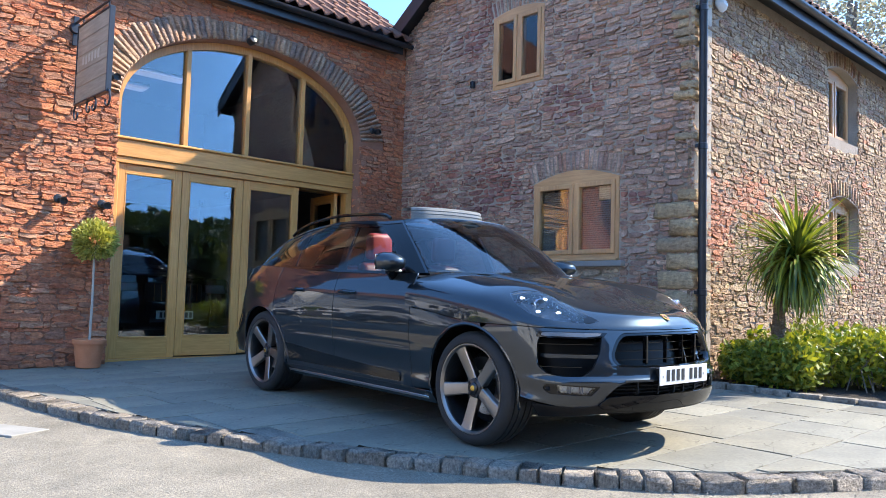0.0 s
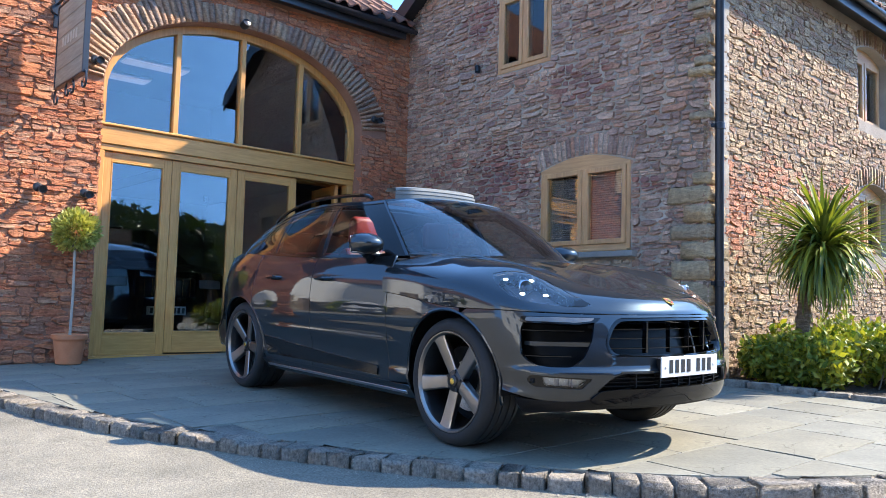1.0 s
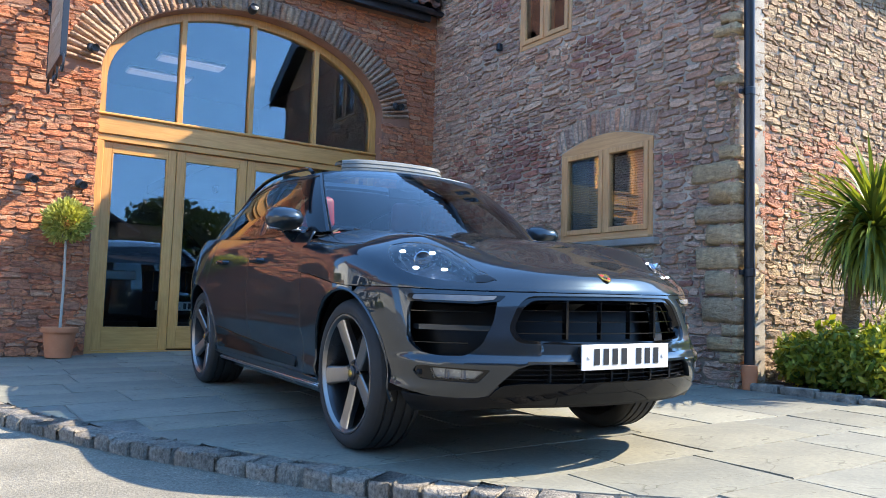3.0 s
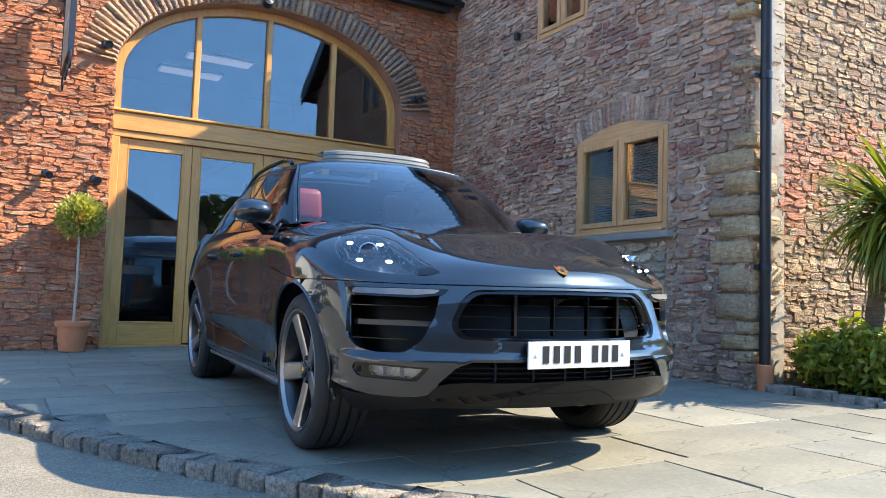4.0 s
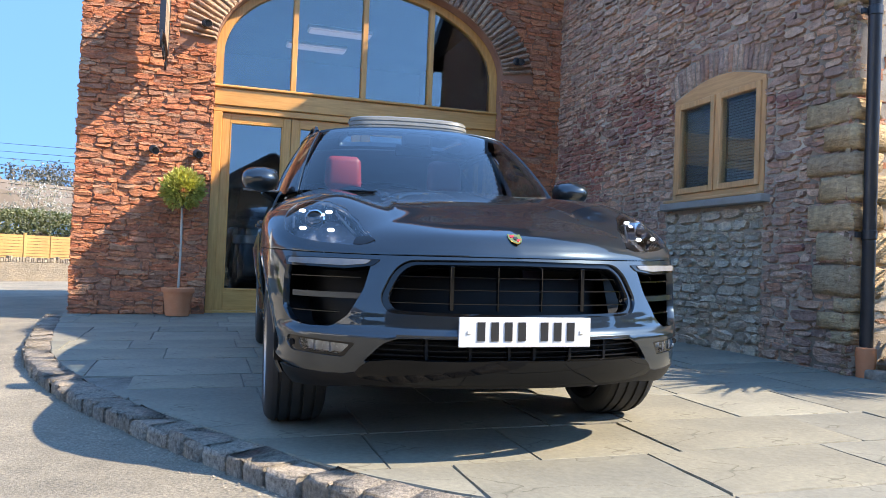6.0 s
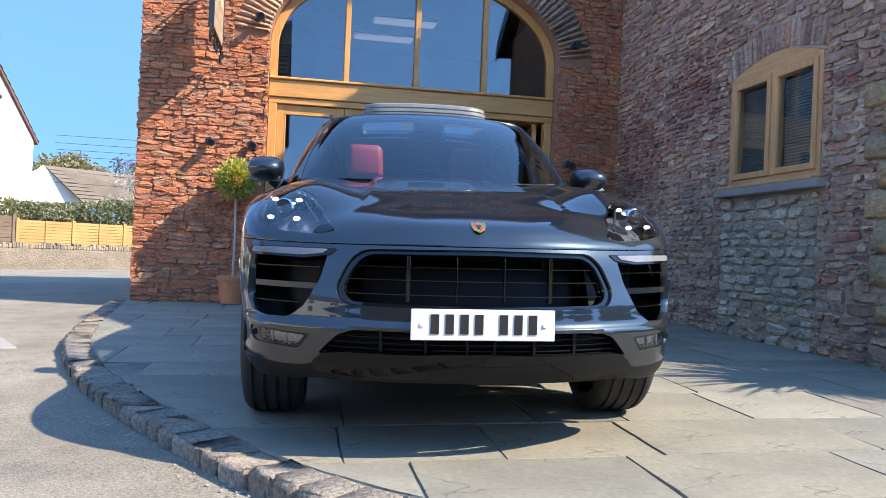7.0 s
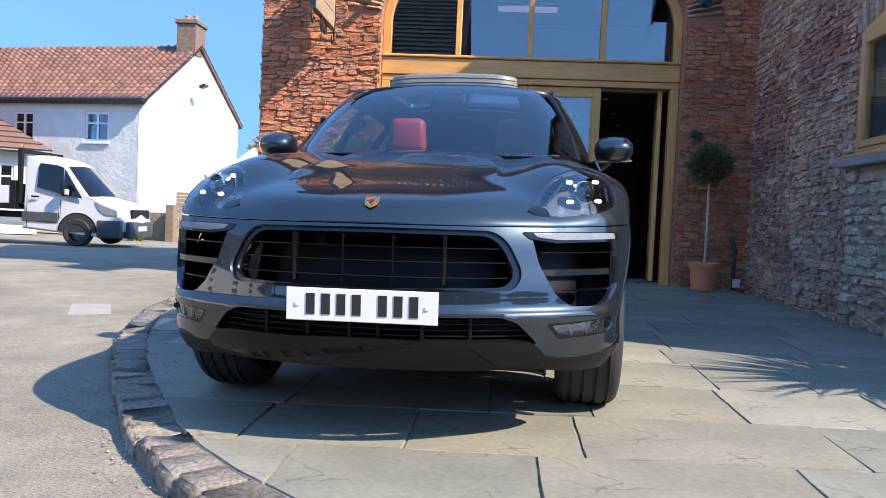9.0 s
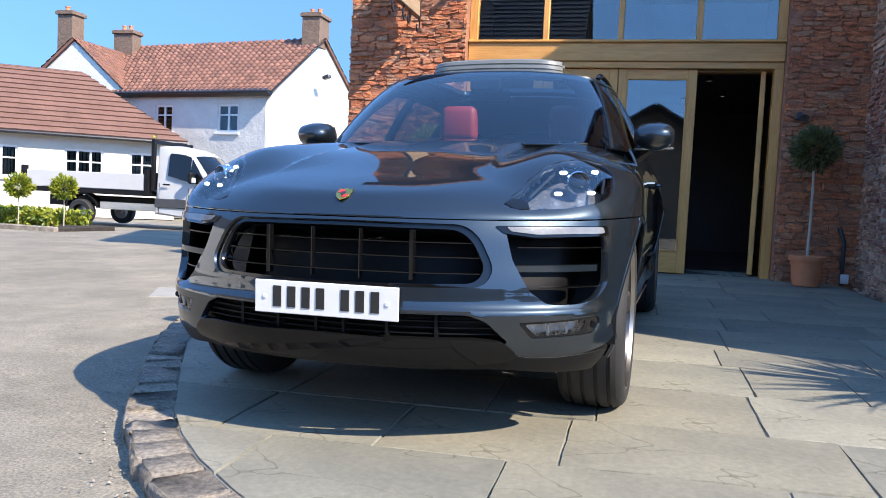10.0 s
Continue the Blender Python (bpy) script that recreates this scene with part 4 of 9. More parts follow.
def arc_at_y(y):
    """Arc length of the flank at y."""
    return float(np.interp(y, plan[20:280, 1], arc[20:280]))


def arc_at_x(x):
    """Arc length of the nose at x."""
    return float(np.interp(abs(x), plan[:110, 0], arc[:110])) * (1 if x >= 0 else -1)


A_DOOR = arc_at_y(1.66)


def lower(s, z):
    """The body below the shoulder."""
    a, g = abs(s), (1 if s >= 0 else -1)
    x, y = np.interp(a, arc, plan[:, 0]), np.interp(a, arc, plan[:, 1])
    tx, ty = np.interp(a, arc, tan_[:, 0]), np.interp(a, arc, tan_[:, 1])
    k = max(smooth(a, 0.72, 1.2) * (1 - smooth(y, 4.2, 4.5)), 0)
    mid = smooth(y, 1.38, 1.75) * (1 - smooth(y, 3.1, 3.45))
    d = (1 - k) * np.interp(z, *FRONT_Z) + k * ((1 - mid) * np.interp(z, *SIDE_Z) + mid * np.interp(z, *DOOR_Z))
    for w in (YF, YR):
        d += 0.034 * math.exp(-((y - w) / 0.44) ** 2) * smooth(z, 0.2, 0.5) * (1 - smooth(z, 0.74, 1.02))
    return (g * (x + ty * d), y - tx * d, z)


def seam(a):
    """Height of the seam between bonnet and bumper, wing."""
    y = float(np.interp(a, arc, plan[:, 1]))
    return 0.792 + 0.012 * smooth(y, 0.1, 0.6) + 0.07 * smooth(y, 0.8, 1.7)


SPINE = dense([(0.0, 0.79), (0.05, 0.832), (0.13, 0.877), (0.3, 0.927), (0.5, 0.973), (0.8, 1.032), (1.1, 1.084), (1.35, 1.119), (1.6, 1.142)])


def bonnet(s, v):
    """The clamshell bonnet: from the seam (v 0) up and over to the centre line (v 1)."""
    a, g = abs(s), (1 if s >= 0 else -1)
    a = min(a, A_DOOR + 0.2)
    zs = seam(a)
    px, py, _ = lower(a, zs)
    q = min(a / A_DOOR, 1.15)
    cy = 0.42 + 0.90 * q ** 1.25
    cz = float(np.interp(cy, *SPINE))
    n = 2.0 + 2.4 * smooth(a, 0.70, 1.35)
    phi = math.pi / 2 * (1 - (1 - min(max(v, 0.0), 1.0) ** 1.25) ** (n / 2))
    c, h = max(math.cos(phi), 0.0) ** (2 / n), max(math.sin(phi), 0.0) ** (1.32 + (2 / n - 1.32) * smooth(a, 0.75, 1.5))
    x, y, z = px * c, cy + (py - cy) * c, zs + (cz - zs) * h
    mid_w = (1 - smooth(x, 0.16, 0.66)) * smooth(v, 0.25, 0.55)
    z += mid_w * (float(np.interp(y, *SPINE)) - 0.10 * x * x - z)
    z += 0.033 * math.exp(-((abs(x) - 0.64) / 0.15) ** 2) * smooth(y, 0.3, 0.7) * (1 - 0.3 * smooth(y, 1.2, 1.7))
    edge_x = 0.43 - 0.07 * smooth(y, 0.3, 1.2)
    z += 0.022 * (1 - smooth(abs(x), edge_x - 0.015, edge_x + 0.015)) * smooth(y, 0.35, 0.8)
    return (g * x, y, z)


BASE_RING = np.array(spline([(0, 1.27, 1.105), (0.22, 1.285, 1.106), (0.44, 1.345, 1.108), (0.64, 1.46, 1.112), (0.775, 1.64, 1.115), (0.84, 1.86, 1.105), (0.862, 2.2, 1.105), (0.868, 2.65, 1.112), (0.862, 3.1, 1.125),
                             (0.835, 3.6, 1.145), (0.785, 4.0, 1.16), (0.72, 4.28, 1.15), (0.58, 4.46, 1.13), (0.3, 4.54, 1.12), (0, 4.56, 1.12)], 280))
TOP_RING = np.array(spline([(0, 2.04, 1.578), (0.18, 2.045, 1.576), (0.35, 2.06, 1.568), (0.50, 2.085, 1.553), (0.60, 2.14, 1.53), (0.645, 2.28, 1.522), (0.655, 2.5, 1.535), (0.655, 2.8, 1.545), (0.645, 3.1, 1.535),
                            (0.625, 3.55, 1.49), (0.60, 3.88, 1.43), (0.57, 4.06, 1.40), (0.46, 4.17, 1.395), (0.24, 4.21, 1.405), (0, 4.22, 1.41)], 280))
RING_T = np.linspace(0, 1, 281)


def cabin(t, h):
    """Glass-house: round from the windscreen's middle (t 0) to the tail's (t 1), from the waist (h 0) to the roof (h 1)."""
    a, g = abs(t), (1 if t >= 0 else -1)
    p = [np.interp(a, RING_T, BASE_RING[:, i]) for i in range(3)]
    q = [np.interp(a, RING_T, TOP_RING[:, i]) for i in range(3)]
    w = 4 * h * (1 - h)
    out = 0.024 * w * smooth(a, 0.2, 0.36) * (1 - smooth(a, 0.8, 0.9))
    up = 0.03 * w * (1 - smooth(a, 0.2, 0.36))
    return (g * (p[0] + (q[0] - p[0]) * h + out), p[1] + (q[1] - p[1]) * h - up * 0.6, p[2] + (q[2] - p[2]) * h + up)


ROOF_LINE = dense([(2.0, 1.575), (2.3, 1.592), (2.7, 1.60), (3.1, 1.592), (3.5, 1.56), (3.9, 1.50), (4.25, 1.41)])


def find(surf, target, axes, guess, steps=40):
    """Parameters at which a surface passes through the target, in two of its axes."""
    u, v = guess
    for _ in range(steps):
        p, pu, pv = surf(u, v), surf(u + 1e-4, v), surf(u, v + 1e-4)
        e = [target[k] - p[axes[k]] for k in (0, 1)]
        j = [[(pu[axes[k]] - p[axes[k]]) * 1e4, (pv[axes[k]] - p[axes[k]]) * 1e4] for k in (0, 1)]
        det = j[0][0] * j[1][1] - j[0][1] * j[1][0]
        if abs(det) < 1e-7:
            break
        du, dv = (e[0] * j[1][1] - e[1] * j[0][1]) / det, (j[0][0] * e[1] - j[1][0] * e[0]) / det
        u, v = u + max(-0.06, min(0.06, du)), min(max(v + max(-0.06, min(0.06, dv)), 0.015), 0.985)
    return (u, v)


def mirror(poly):
    if isinstance(poly[0], list):
        return [mirror(loop) for loop in poly]
    return [(-u, v) for u, v in poly][::-1]


# the car stands on the sloping forecourt, its nose to the road
yaw = -0.055
ya = Vector((-yaw, 1, 0)).normalized()
ya = (ya + Vector((0, 0, 0.02 * ya.x + 0.018 * ya.y))).normalized()
za = Vector((-0.02, -0.018, 1)).normalized()
xa = ya.cross(za).normalized()
za = xa.cross(ya).normalized()
CAR = Matrix((xa, ya, za)).transposed().to_4x4()
CAR.translation = (4.517, 2.588, gz(4.517, 2.588))
car = thing("car", "dark grey metallic compact sports utility car with five-spoke alloy wheels", "car", CAR)


def both(name, poly, du, dv, surf, material, thick=0.012, label="", off=0.0, parent=None):
    """A panel and its mirror image."""
    made = []
    for p in (poly, mirror(poly)):
        made.append(part(name, patch(p, du, dv, surf, thick, off, name), material, parent or car, label))
    return made


def sxz(pts):
    """Nose outline given by x and z, as arc length and z."""
    return [(arc_at_x(x), z) for x, z in pts]


def arch_pts(y, r, z_c, a0, a1, n=18):
    return [(arc_at_y(y - r * math.cos(math.radians(a0 + (a1 - a0) * i / n))), z_c + r * math.sin(math.radians(a0 + (a1 - a0) * i / n))) for i in range(n + 1)]


G = 0.0035  # panel gap
AR = 0.415  # wheel arch radius

# bumper skin with its openings
GRILLE = rounded([(-0.445, 0.775), (0.0, 0.780), (0.445, 0.775), (0.493, 0.735), (0.535, 0.630), (0.50, 0.572), (0.0, 0.562), (-0.50, 0.572), (-0.535, 0.630), (-0.493, 0.735)], 0.035)
INTAKE = rounded([(0.572, 0.762), (0.858, 0.768), (0.866, 0.70), (0.864, 0.57), (0.838, 0.526), (0.78, 0.512), (0.69, 0.514), (0.635, 0.56), (0.59, 0.66)], 0.018)
FOG = rounded([(0.60, 0.458), (0.838, 0.470), (0.85, 0.44), (0.83, 0.408), (0.645, 0.400)], 0.012)
MOUTH = rounded([(-0.45, 0.484), (0.45, 0.484), (0.505, 0.462), (0.578, 0.388), (0.54, 0.380), (-0.54, 0.380), (-0.578, 0.388), (-0.505, 0.462)], 0.014)
edge_r = [(arc_at_y(YF - AR * math.cos(math.radians(a))), 0.375 + AR * math.sin(math.radians(a))) for a in np.linspace(-15, 72, 18)]
top_line = [(s, seam(abs(s)) - G) for s in np.linspace(-edge_r[-1][0] - 0.02, edge_r[-1][0] + 0.02, 41)]
top_line = [p for p in top_line if abs(p[0]) < edge_r[-1][0] - 0.005]
low_r = [(0.575, 0.370), (0.60, 0.348), (0.65, 0.336), (0.72, 0.334), (0.80, 0.338)]
skin = (top_line + [p for p in edge_r[::-1] if p[1] > 0.345] + sxz(low_r[::-1]) + sxz([(0.54, 0.366), (-0.54, 0.366)]) + sxz([(-x, z) for x, z in low_r])
        + [(-u, v) for u, v in edge_r if v > 0.345])
skin = skin[::-1]
skin_holes = [sxz(MOUTH), sxz(GRILLE), sxz(INTAKE), sxz([(-x, z) for x, z in INTAKE][::-1]), sxz(FOG), sxz([(-x, z) for x, z in FOG][::-1])]
part("front_bumper", patch(keyhole(skin, skin_holes), 0.03, 0.025, lower, 0.03, name="front_bumper"), PAINT, car)

# black chin and lip
chin = sxz([(-0.875, 0.342), (-0.80, 0.337), (-0.72, 0.333), (-0.64, 0.336), (-0.60, 0.346), (0.60, 0.346), (0.64, 0.336), (0.72, 0.333), (0.80, 0.337), (0.875, 0.342), (0.865, 0.265), (0.72, 0.275), (0.56, 0.296), (-0.56, 0.296), (-0.72, 0.275), (-0.865, 0.265)])
part("chin_spoiler", patch(keyhole(chin, []), 0.03, 0.02, lower, 0.02, 0.002, "chin_spoiler"), PLASTIC, car, "black lower bumper apron")
lip = rounded([(-0.48, 0.404), (0.48, 0.404), (0.555, 0.394), (0.585, 0.372), (0.607, 0.345), (0.585, 0.328), (0.45, 0.315), (-0.45, 0.315), (-0.585, 0.328), (-0.607, 0.345), (-0.585, 0.372), (-0.555, 0.394)], 0.010)
part("front_lip", patch(sxz(lip), 0.03, 0.02, lower, 0.025, 0.012, "front_lip"), LIP_BLACK, car, "gloss black lip below the lower grille")
# backs of the openings
part("grille_backing", patch(sxz([(-0.56, 0.79), (0.56, 0.79), (0.56, 0.55), (-0.56, 0.55)]), 0.06, 0.05, lower, 0.0, -0.22, "grille_backing"), PLASTIC, car)
part("mouth_backing", patch(sxz([(-0.62, 0.50), (0.62, 0.50), (0.62, 0.37), (-0.62, 0.37)]), 0.06, 0.05, lower, 0.0, -0.07, "mouth_backing"), PLASTIC, car)
both("intake_backing", sxz([(0.55, 0.79), (0.90, 0.79), (0.90, 0.49), (0.55, 0.49)]), 0.05, 0.05, lower, PLASTIC, 0.0, off=-0.16)


def bars(surf, path, r, seg=6, off=0.0):
    bm = bmesh.new()
    tube(bm, [Vector(surf(u, v)) + Vector((0, off, 0)) for u, v in path], r, seg)
    return bm


# grille: a gloss frame, slats and uprights
inner = rounded([(x * 0.955, 0.668 + (z - 0.668) * 0.87) for x, z in GRILLE], 0.01, 1)
part("grille_frame", patch(keyhole(sxz(GRILLE), [sxz(inner)]), 0.03, 0.03, lower, 0.05, -0.012, "grille_frame"), GLOSS_BLACK, car, "gloss black grille surround")


def strip(surf, path, w, deep, off=0.0):
    """A flat slat along a path of parameters, w high and deep from front to back."""
    bm = bmesh.new()
    rows = []
    for u, v in path:
        p = Vector(surf(u, v)) + Vector((0, off, 0))
        rows.append([bm.verts.new(p + Vector((0, dy, dz))) for dy, dz in ((0, -w / 2), (0, w / 2), (deep, w / 2), (deep, -w / 2))])
    for a, b in zip(rows, rows[1:]):
        for i in range(4):
            bm.faces.new((a[i], a[(i + 1) % 4], b[(i + 1) % 4], b[i]))
    bm.faces.new(rows[0])
    bm.faces.new(rows[-1][::-1])
    return bm


for z, hw in ((0.712, 0.47), (0.664, 0.505), (0.612, 0.515)):
    part("grille_slat", strip(lower, [(arc_at_x(x), z) for x in np.linspace(-hw, hw, 25)], 0.0032, 0.03, 0.03), GLOSS_BLACK, car)
for x in (-0.265, -0.088, 0.088, 0.265):
    wide = 0.007 if abs(x) > 0.2 else 0.002
    up = bmesh.new()
    for z0, z1 in ((0.585, 0.755),):
        y = lower(arc_at_x(x), 0.67)[1]
        m = Matrix.Translation((x, y + 0.012, 0.67))
        box(up, -wide, wide, 0, 0.03, -0.084, 0.084, 0.002, m)
    part("grille_upright", up, GLOSS_BLACK, car)
for z in (0.415, 0.436, 0.457):
    part("mouth_slat", strip(lower, [(arc_at_x(x), z) for x in np.linspace(-0.56, 0.56, 21)], 0.0035, 0.03, 0.03), PLASTIC, car)
for x in (-0.36, -0.2, 0.2, 0.36, -0.05, 0.05):
    y = lower(arc_at_x(x), 0.42)[1]
    part("mouth_upright", boxes((x - 0.005, x + 0.005, y + 0.022, y + 0.06, 0.39, 0.48)), PLASTIC, car)
part("mouth_top", strip(lower, [(arc_at_x(x), 0.490) for x in np.linspace(-0.46, 0.46, 21)], 0.012, 0.06, 0.002), PAINT, car)

# side intakes: day lamp, two fins
for g in (1, -1):
    def sp(x, z):
        return (arc_at_x(x) * g, z)

    dl = rounded([(0.54, 0.772), (0.865, 0.776), (0.868, 0.742), (0.66, 0.735), (0.565, 0.748)], 0.008)
    dl = [(arc_at_x(x) * g, z) for x, z in (dl if g > 0 else dl[::-1])]
    part("day_lamp_housing", patch(dl, 0.02, 0.02, lower, 0.05, 0.004, "day_lamp_housing"), GLOSS_BLACK, car, "slim satin day running lamp")
    dlens = rounded([(0.575, 0.768), (0.855, 0.771), (0.857, 0.750), (0.67, 0.744), (0.59, 0.753)], 0.006)
    dlens = [(arc_at_x(x) * g, z) for x, z in (dlens if g > 0 else dlens[::-1])]
    part("day_lamp_lens", patch(dlens, 0.02, 0.01, lower, 0.006, 0.0075, "day_lamp_lens"), DAY_LENS, car, "white day lamp lens")
    for z, x0, x1, deep, mm in ((0.70, 0.60, 0.85, 0.03, GLOSS_BLACK), (0.632, 0.585, 0.835, 0.0, PAINT), (0.565, 0.66, 0.85, 0.04, GLOSS_BLACK)):
        part("intake_fin", strip(lower, [sp(x, z) for x in np.linspace(x0, x1, 12)], 0.022 if mm is PAINT else 0.004, 0.05, deep + 0.012), mm, car)
    def side_of(pts):
        return [(arc_at_x(x) * g, z) for x, z in (pts if g > 0 else pts[::-1])]

    fog_in = rounded([(0.622, 0.450), (0.805, 0.460), (0.795, 0.415), (0.658, 0.409)], 0.01)
    part("fog_lamp_surround", patch(keyhole(side_of(FOG), [side_of(fog_in)]), 0.03, 0.03, lower, 0.03, -0.006, "fog_lamp_surround"), GLOSS_BLACK, car, "gloss black fog lamp surround")
    part("fog_lamp_bowl", patch(side_of(fog_in), 0.03, 0.03, lower, -0.03, -0.045, "fog_lamp_bowl"), FOG_BOWL, car, "bright fog lamp bowl")
    for x in (0.685, 0.74):
        q = Vector(lower(arc_at_x(x) * g, 0.435))
        part("fog_lamp_rib", boxes((-0.003, 0.003, 0.008, 0.035, -0.019, 0.019), m=Matrix.Translation(q)), BOWL, car, smooth=False)
    fl = part("fog_lamp_lens", patch(side_of(fog_in), 0.03, 0.03, lower, 0.004, -0.008, "fog_lamp_lens"), LENS, car, "clear fog lamp lens")
    fl.visible_shadow = False
    tube_b = bmesh.new()
    px, py, pz = lower(arc_at_x(0.825) * g, 0.438)
    lathe(tube_b, [(0.0, 0.0), (0.012, 0.0), (0.014, 0.02)], 12, Matrix.Translation((px, py + 0.004, pz)) @ pose(0, 0, 0, -90))
    part("parking_sensor", tube_b, PLASTIC, car)

# bonnet with headlamp holes
HEAD = [(0.700 + (x_ - 0.700) * 1.06, 0.915 + (z_ - 0.915) * 1.10) for x_, z_ in [(0.540, 0.846), (0.557, 0.880), (0.582, 0.925), (0.622, 0.973), (0.68, 1.001), (0.745, 1.008), (0.803, 0.994), (0.846, 0.958), (0.862, 0.915), (0.858, 0.885), (0.825, 0.862), (0.76, 0.846), (0.68, 0.838), (0.60, 0.834)]]
head = []
guess = (arc_at_x(0.53), 0.25)
for x, z in HEAD:
    guess = find(bonnet, (x, z), (0, 2), guess)
    head.append(guess)
half = [(0.0, 0.0)] + [(s, 0.0) for s in np.linspace(0.03, A_DOOR, 40)] + [(A_DOOR, 0.3), (A_DOOR, 1.0), (0.0, 1.0)]
head_s = rounded(head, 0.01, 2)
tip, guess = [], head[0]
for x, z in ((0.536, 0.848), (0.556, 0.866), (0.602, 0.856), (0.618, 0.830), (0.575, 0.829)):
    guess = find(bonnet, (x, z), (0, 2), guess)
    tip.append(guess)


for g in (1, -1):
    h2 = half if g > 0 else mirror(half)
    hh = head_s if g > 0 else mirror(head_s)
    a_, b_ = sum(p[0] for p in hh) / len(hh), sum(p[1] for p in hh) / len(hh)
    part("bonnet", patch(keyhole(h2, [hh]), 0.024, 0.018, bonnet, 0.02, name="bonnet"), PAINT, car)
    lens = part("headlamp_lens", patch(hh, 0.03, 0.03, bonnet, 0.01, -0.002, "headlamp_lens"), LENS, car, "clear headlamp lens")
    lens.visible_shadow = False
    part("headlamp_rim", patch(keyhole(hh, [[(a_ + (u_ - a_) * 0.955, b_ + (w_ - b_) * 0.94) for u_, w_ in hh]]), 0.03, 0.03, bonnet, 0.02, -0.004, "headlamp_rim"), GLOSS_BLACK, car, "black headlamp surround")
    tp = tip if g > 0 else mirror(tip)
    part("headlamp_tip", patch(tp, 0.03, 0.03, bonnet, 0.004, 0.0008, "headlamp_tip"), GLOSS_BLACK, car, "black lower tip of the headlamp")
    part("headlamp_bowl", patch(hh, 0.03, 0.03, bonnet, -0.09, -0.095, "headlamp_bowl"), BOWL, car, "dark grey headlamp bowl")

# flanks: front wing behind the wheel, doors, rear quarter
back_edge = [(arc_at_y(YF - AR * math.cos(math.radians(a))), 0.375 + AR * math.sin(math.radians(a))) for a in np.linspace(188, 73, 22)]
a_d0, a_d1, a_d2 = arc_at_y(1.60), arc_at_y(2.62), arc_at_y(3.42)
wing = [p for p in back_edge if p[1] > 0.30] + [(s, seam(s) - G) for s in np.linspace(back_edge[-1][0] + 0.004, a_d0 - G, 14)] + [(a_d0 - G, 0.30)]
both("front_wing", wing[::-1], 0.03, 0.02, lower, PAINT)


def belt_z(y):
    return float(np.interp(y, BASE_RING[60:240, 1], BASE_RING[60:240, 2]))


ys = np.linspace(1.60, 2.62, 12)
door1 = [(a_d0 + G, 0.30), (a_d1 - G, 0.30), (a_d1 - G, belt_z(2.62))] + [(arc_at_y(y), belt_z(y)) for y in ys[::-1][1:-1]] + [(a_d0 + G, belt_z(1.64))]
both("front_door", door1, 0.05, 0.02, lower, PAINT)
arch_r = [(arc_at_y(YR - AR * math.cos(math.radians(a))), 0.375 + AR * math.sin(math.radians(a))) for a in np.linspace(-6, 186, 40)]
ys = np.linspace(2.62, 3.50, 10)
door2 = [(a_d1 + G, 0.30), (arc_at_y(YR - AR * math.cos(math.radians(-5))) - 0.03, 0.30)] + [(p[0] - 0.03, p[1]) for p in arch_r[:14] if p[1] > 0.31] + [(arc_at_y(3.56), 0.80), (arc_at_y(3.58), belt_z(3.58))] + [(arc_at_y(y), belt_z(y)) for y in ys[::-1]] + [(a_d1 + G, belt_z(2.62))]
both("rear_door", door2, 0.05, 0.02, lower, PAINT)
a_end = arc[-1]
quarter = ([(p[0] - 0.024, p[1]) for p in arch_r[:14] if p[1] > 0.31] + [(arc_at_y(3.56) + G * 2, 0.80), (arc_at_y(3.585) + G, belt_z(3.58))] + [(arc_at_y(y), belt_z(y)) for y in (3.7, 3.9, 4.1)] + [(arc_at_y(4.22), 1.13), (a_end, 1.12), (a_end, 0.30)]
           + [p for p in arch_r[::-1] if p[1] > 0.30])
quarter = quarter[::-1]
both("rear_quarter", quarter, 0.05, 0.04, lower, PAINT)
for yw in (YF, YR):
    for g in (1, -1):
        bm = bmesh.new()
        pts = []
        for a in np.linspace(-12, 192, 40):
            s = arc_at_y(yw - AR * math.cos(math.radians(a)))
            z = 0.375 + AR * math.sin(math.radians(a))
            p = Vector(lower(s, z))
            pts.append((p.x * g - 0.006 * g, p.y, p.z))
        tube(bm, pts, 0.011, 6)
        part("wheel_arch_lip", bm, PAINT, car)
        bm = bmesh.new()
        rows = []
        for a in np.linspace(-5, 185, 32):
            rows.append([bm.verts.new((x * g, yw - (AR + 0.012) * math.cos(math.radians(a)), 0.375 + (AR + 0.012) * math.sin(math.radians(a)))) for x in (0.90, 0.55)])
        for p, q in zip(rows, rows[1:]):
            bm.faces.new((p[0], p[1], q[1], q[0]))
        part("wheel_arch_liner", bm, PLASTIC, car)
# sill with a bright strip, door blade
sill = [(arc_at_y(1.36), 0.30), (arc_at_y(1.36), 0.215), (arc_at_y(3.42), 0.215), (arc_at_y(3.42), 0.30)]
both("side_skirt", sill, 0.08, 0.03, lower, PAINT, off=0.006)
strip_p = [(arc_at_y(1.42), 0.245), (arc_at_y(3.36), 0.245), (arc_at_y(3.36), 0.262), (arc_at_y(1.42), 0.262)]
both("sill_strip", strip_p, 0.08, 0.02, lower, SATIN, 0.006, "bright strip along the side skirt", 0.014)
blade = [(arc_at_y(1.74), 0.325), (arc_at_y(3.30), 0.335), (arc_at_y(3.37), 0.485), (arc_at_y(3.0), 0.45), (arc_at_y(2.4), 0.415), (arc_at_y(1.74), 0.385)]
both("door_blade", blade, 0.08, 0.03, lower, GLOSS_BLACK, 0.012, "gloss black lower door blade", 0.010)
part("underbody", boxes((-0.54, 0.54, 0.55, 4.5, 0.27, 0.5), bevel=0.03), PLASTIC, car)
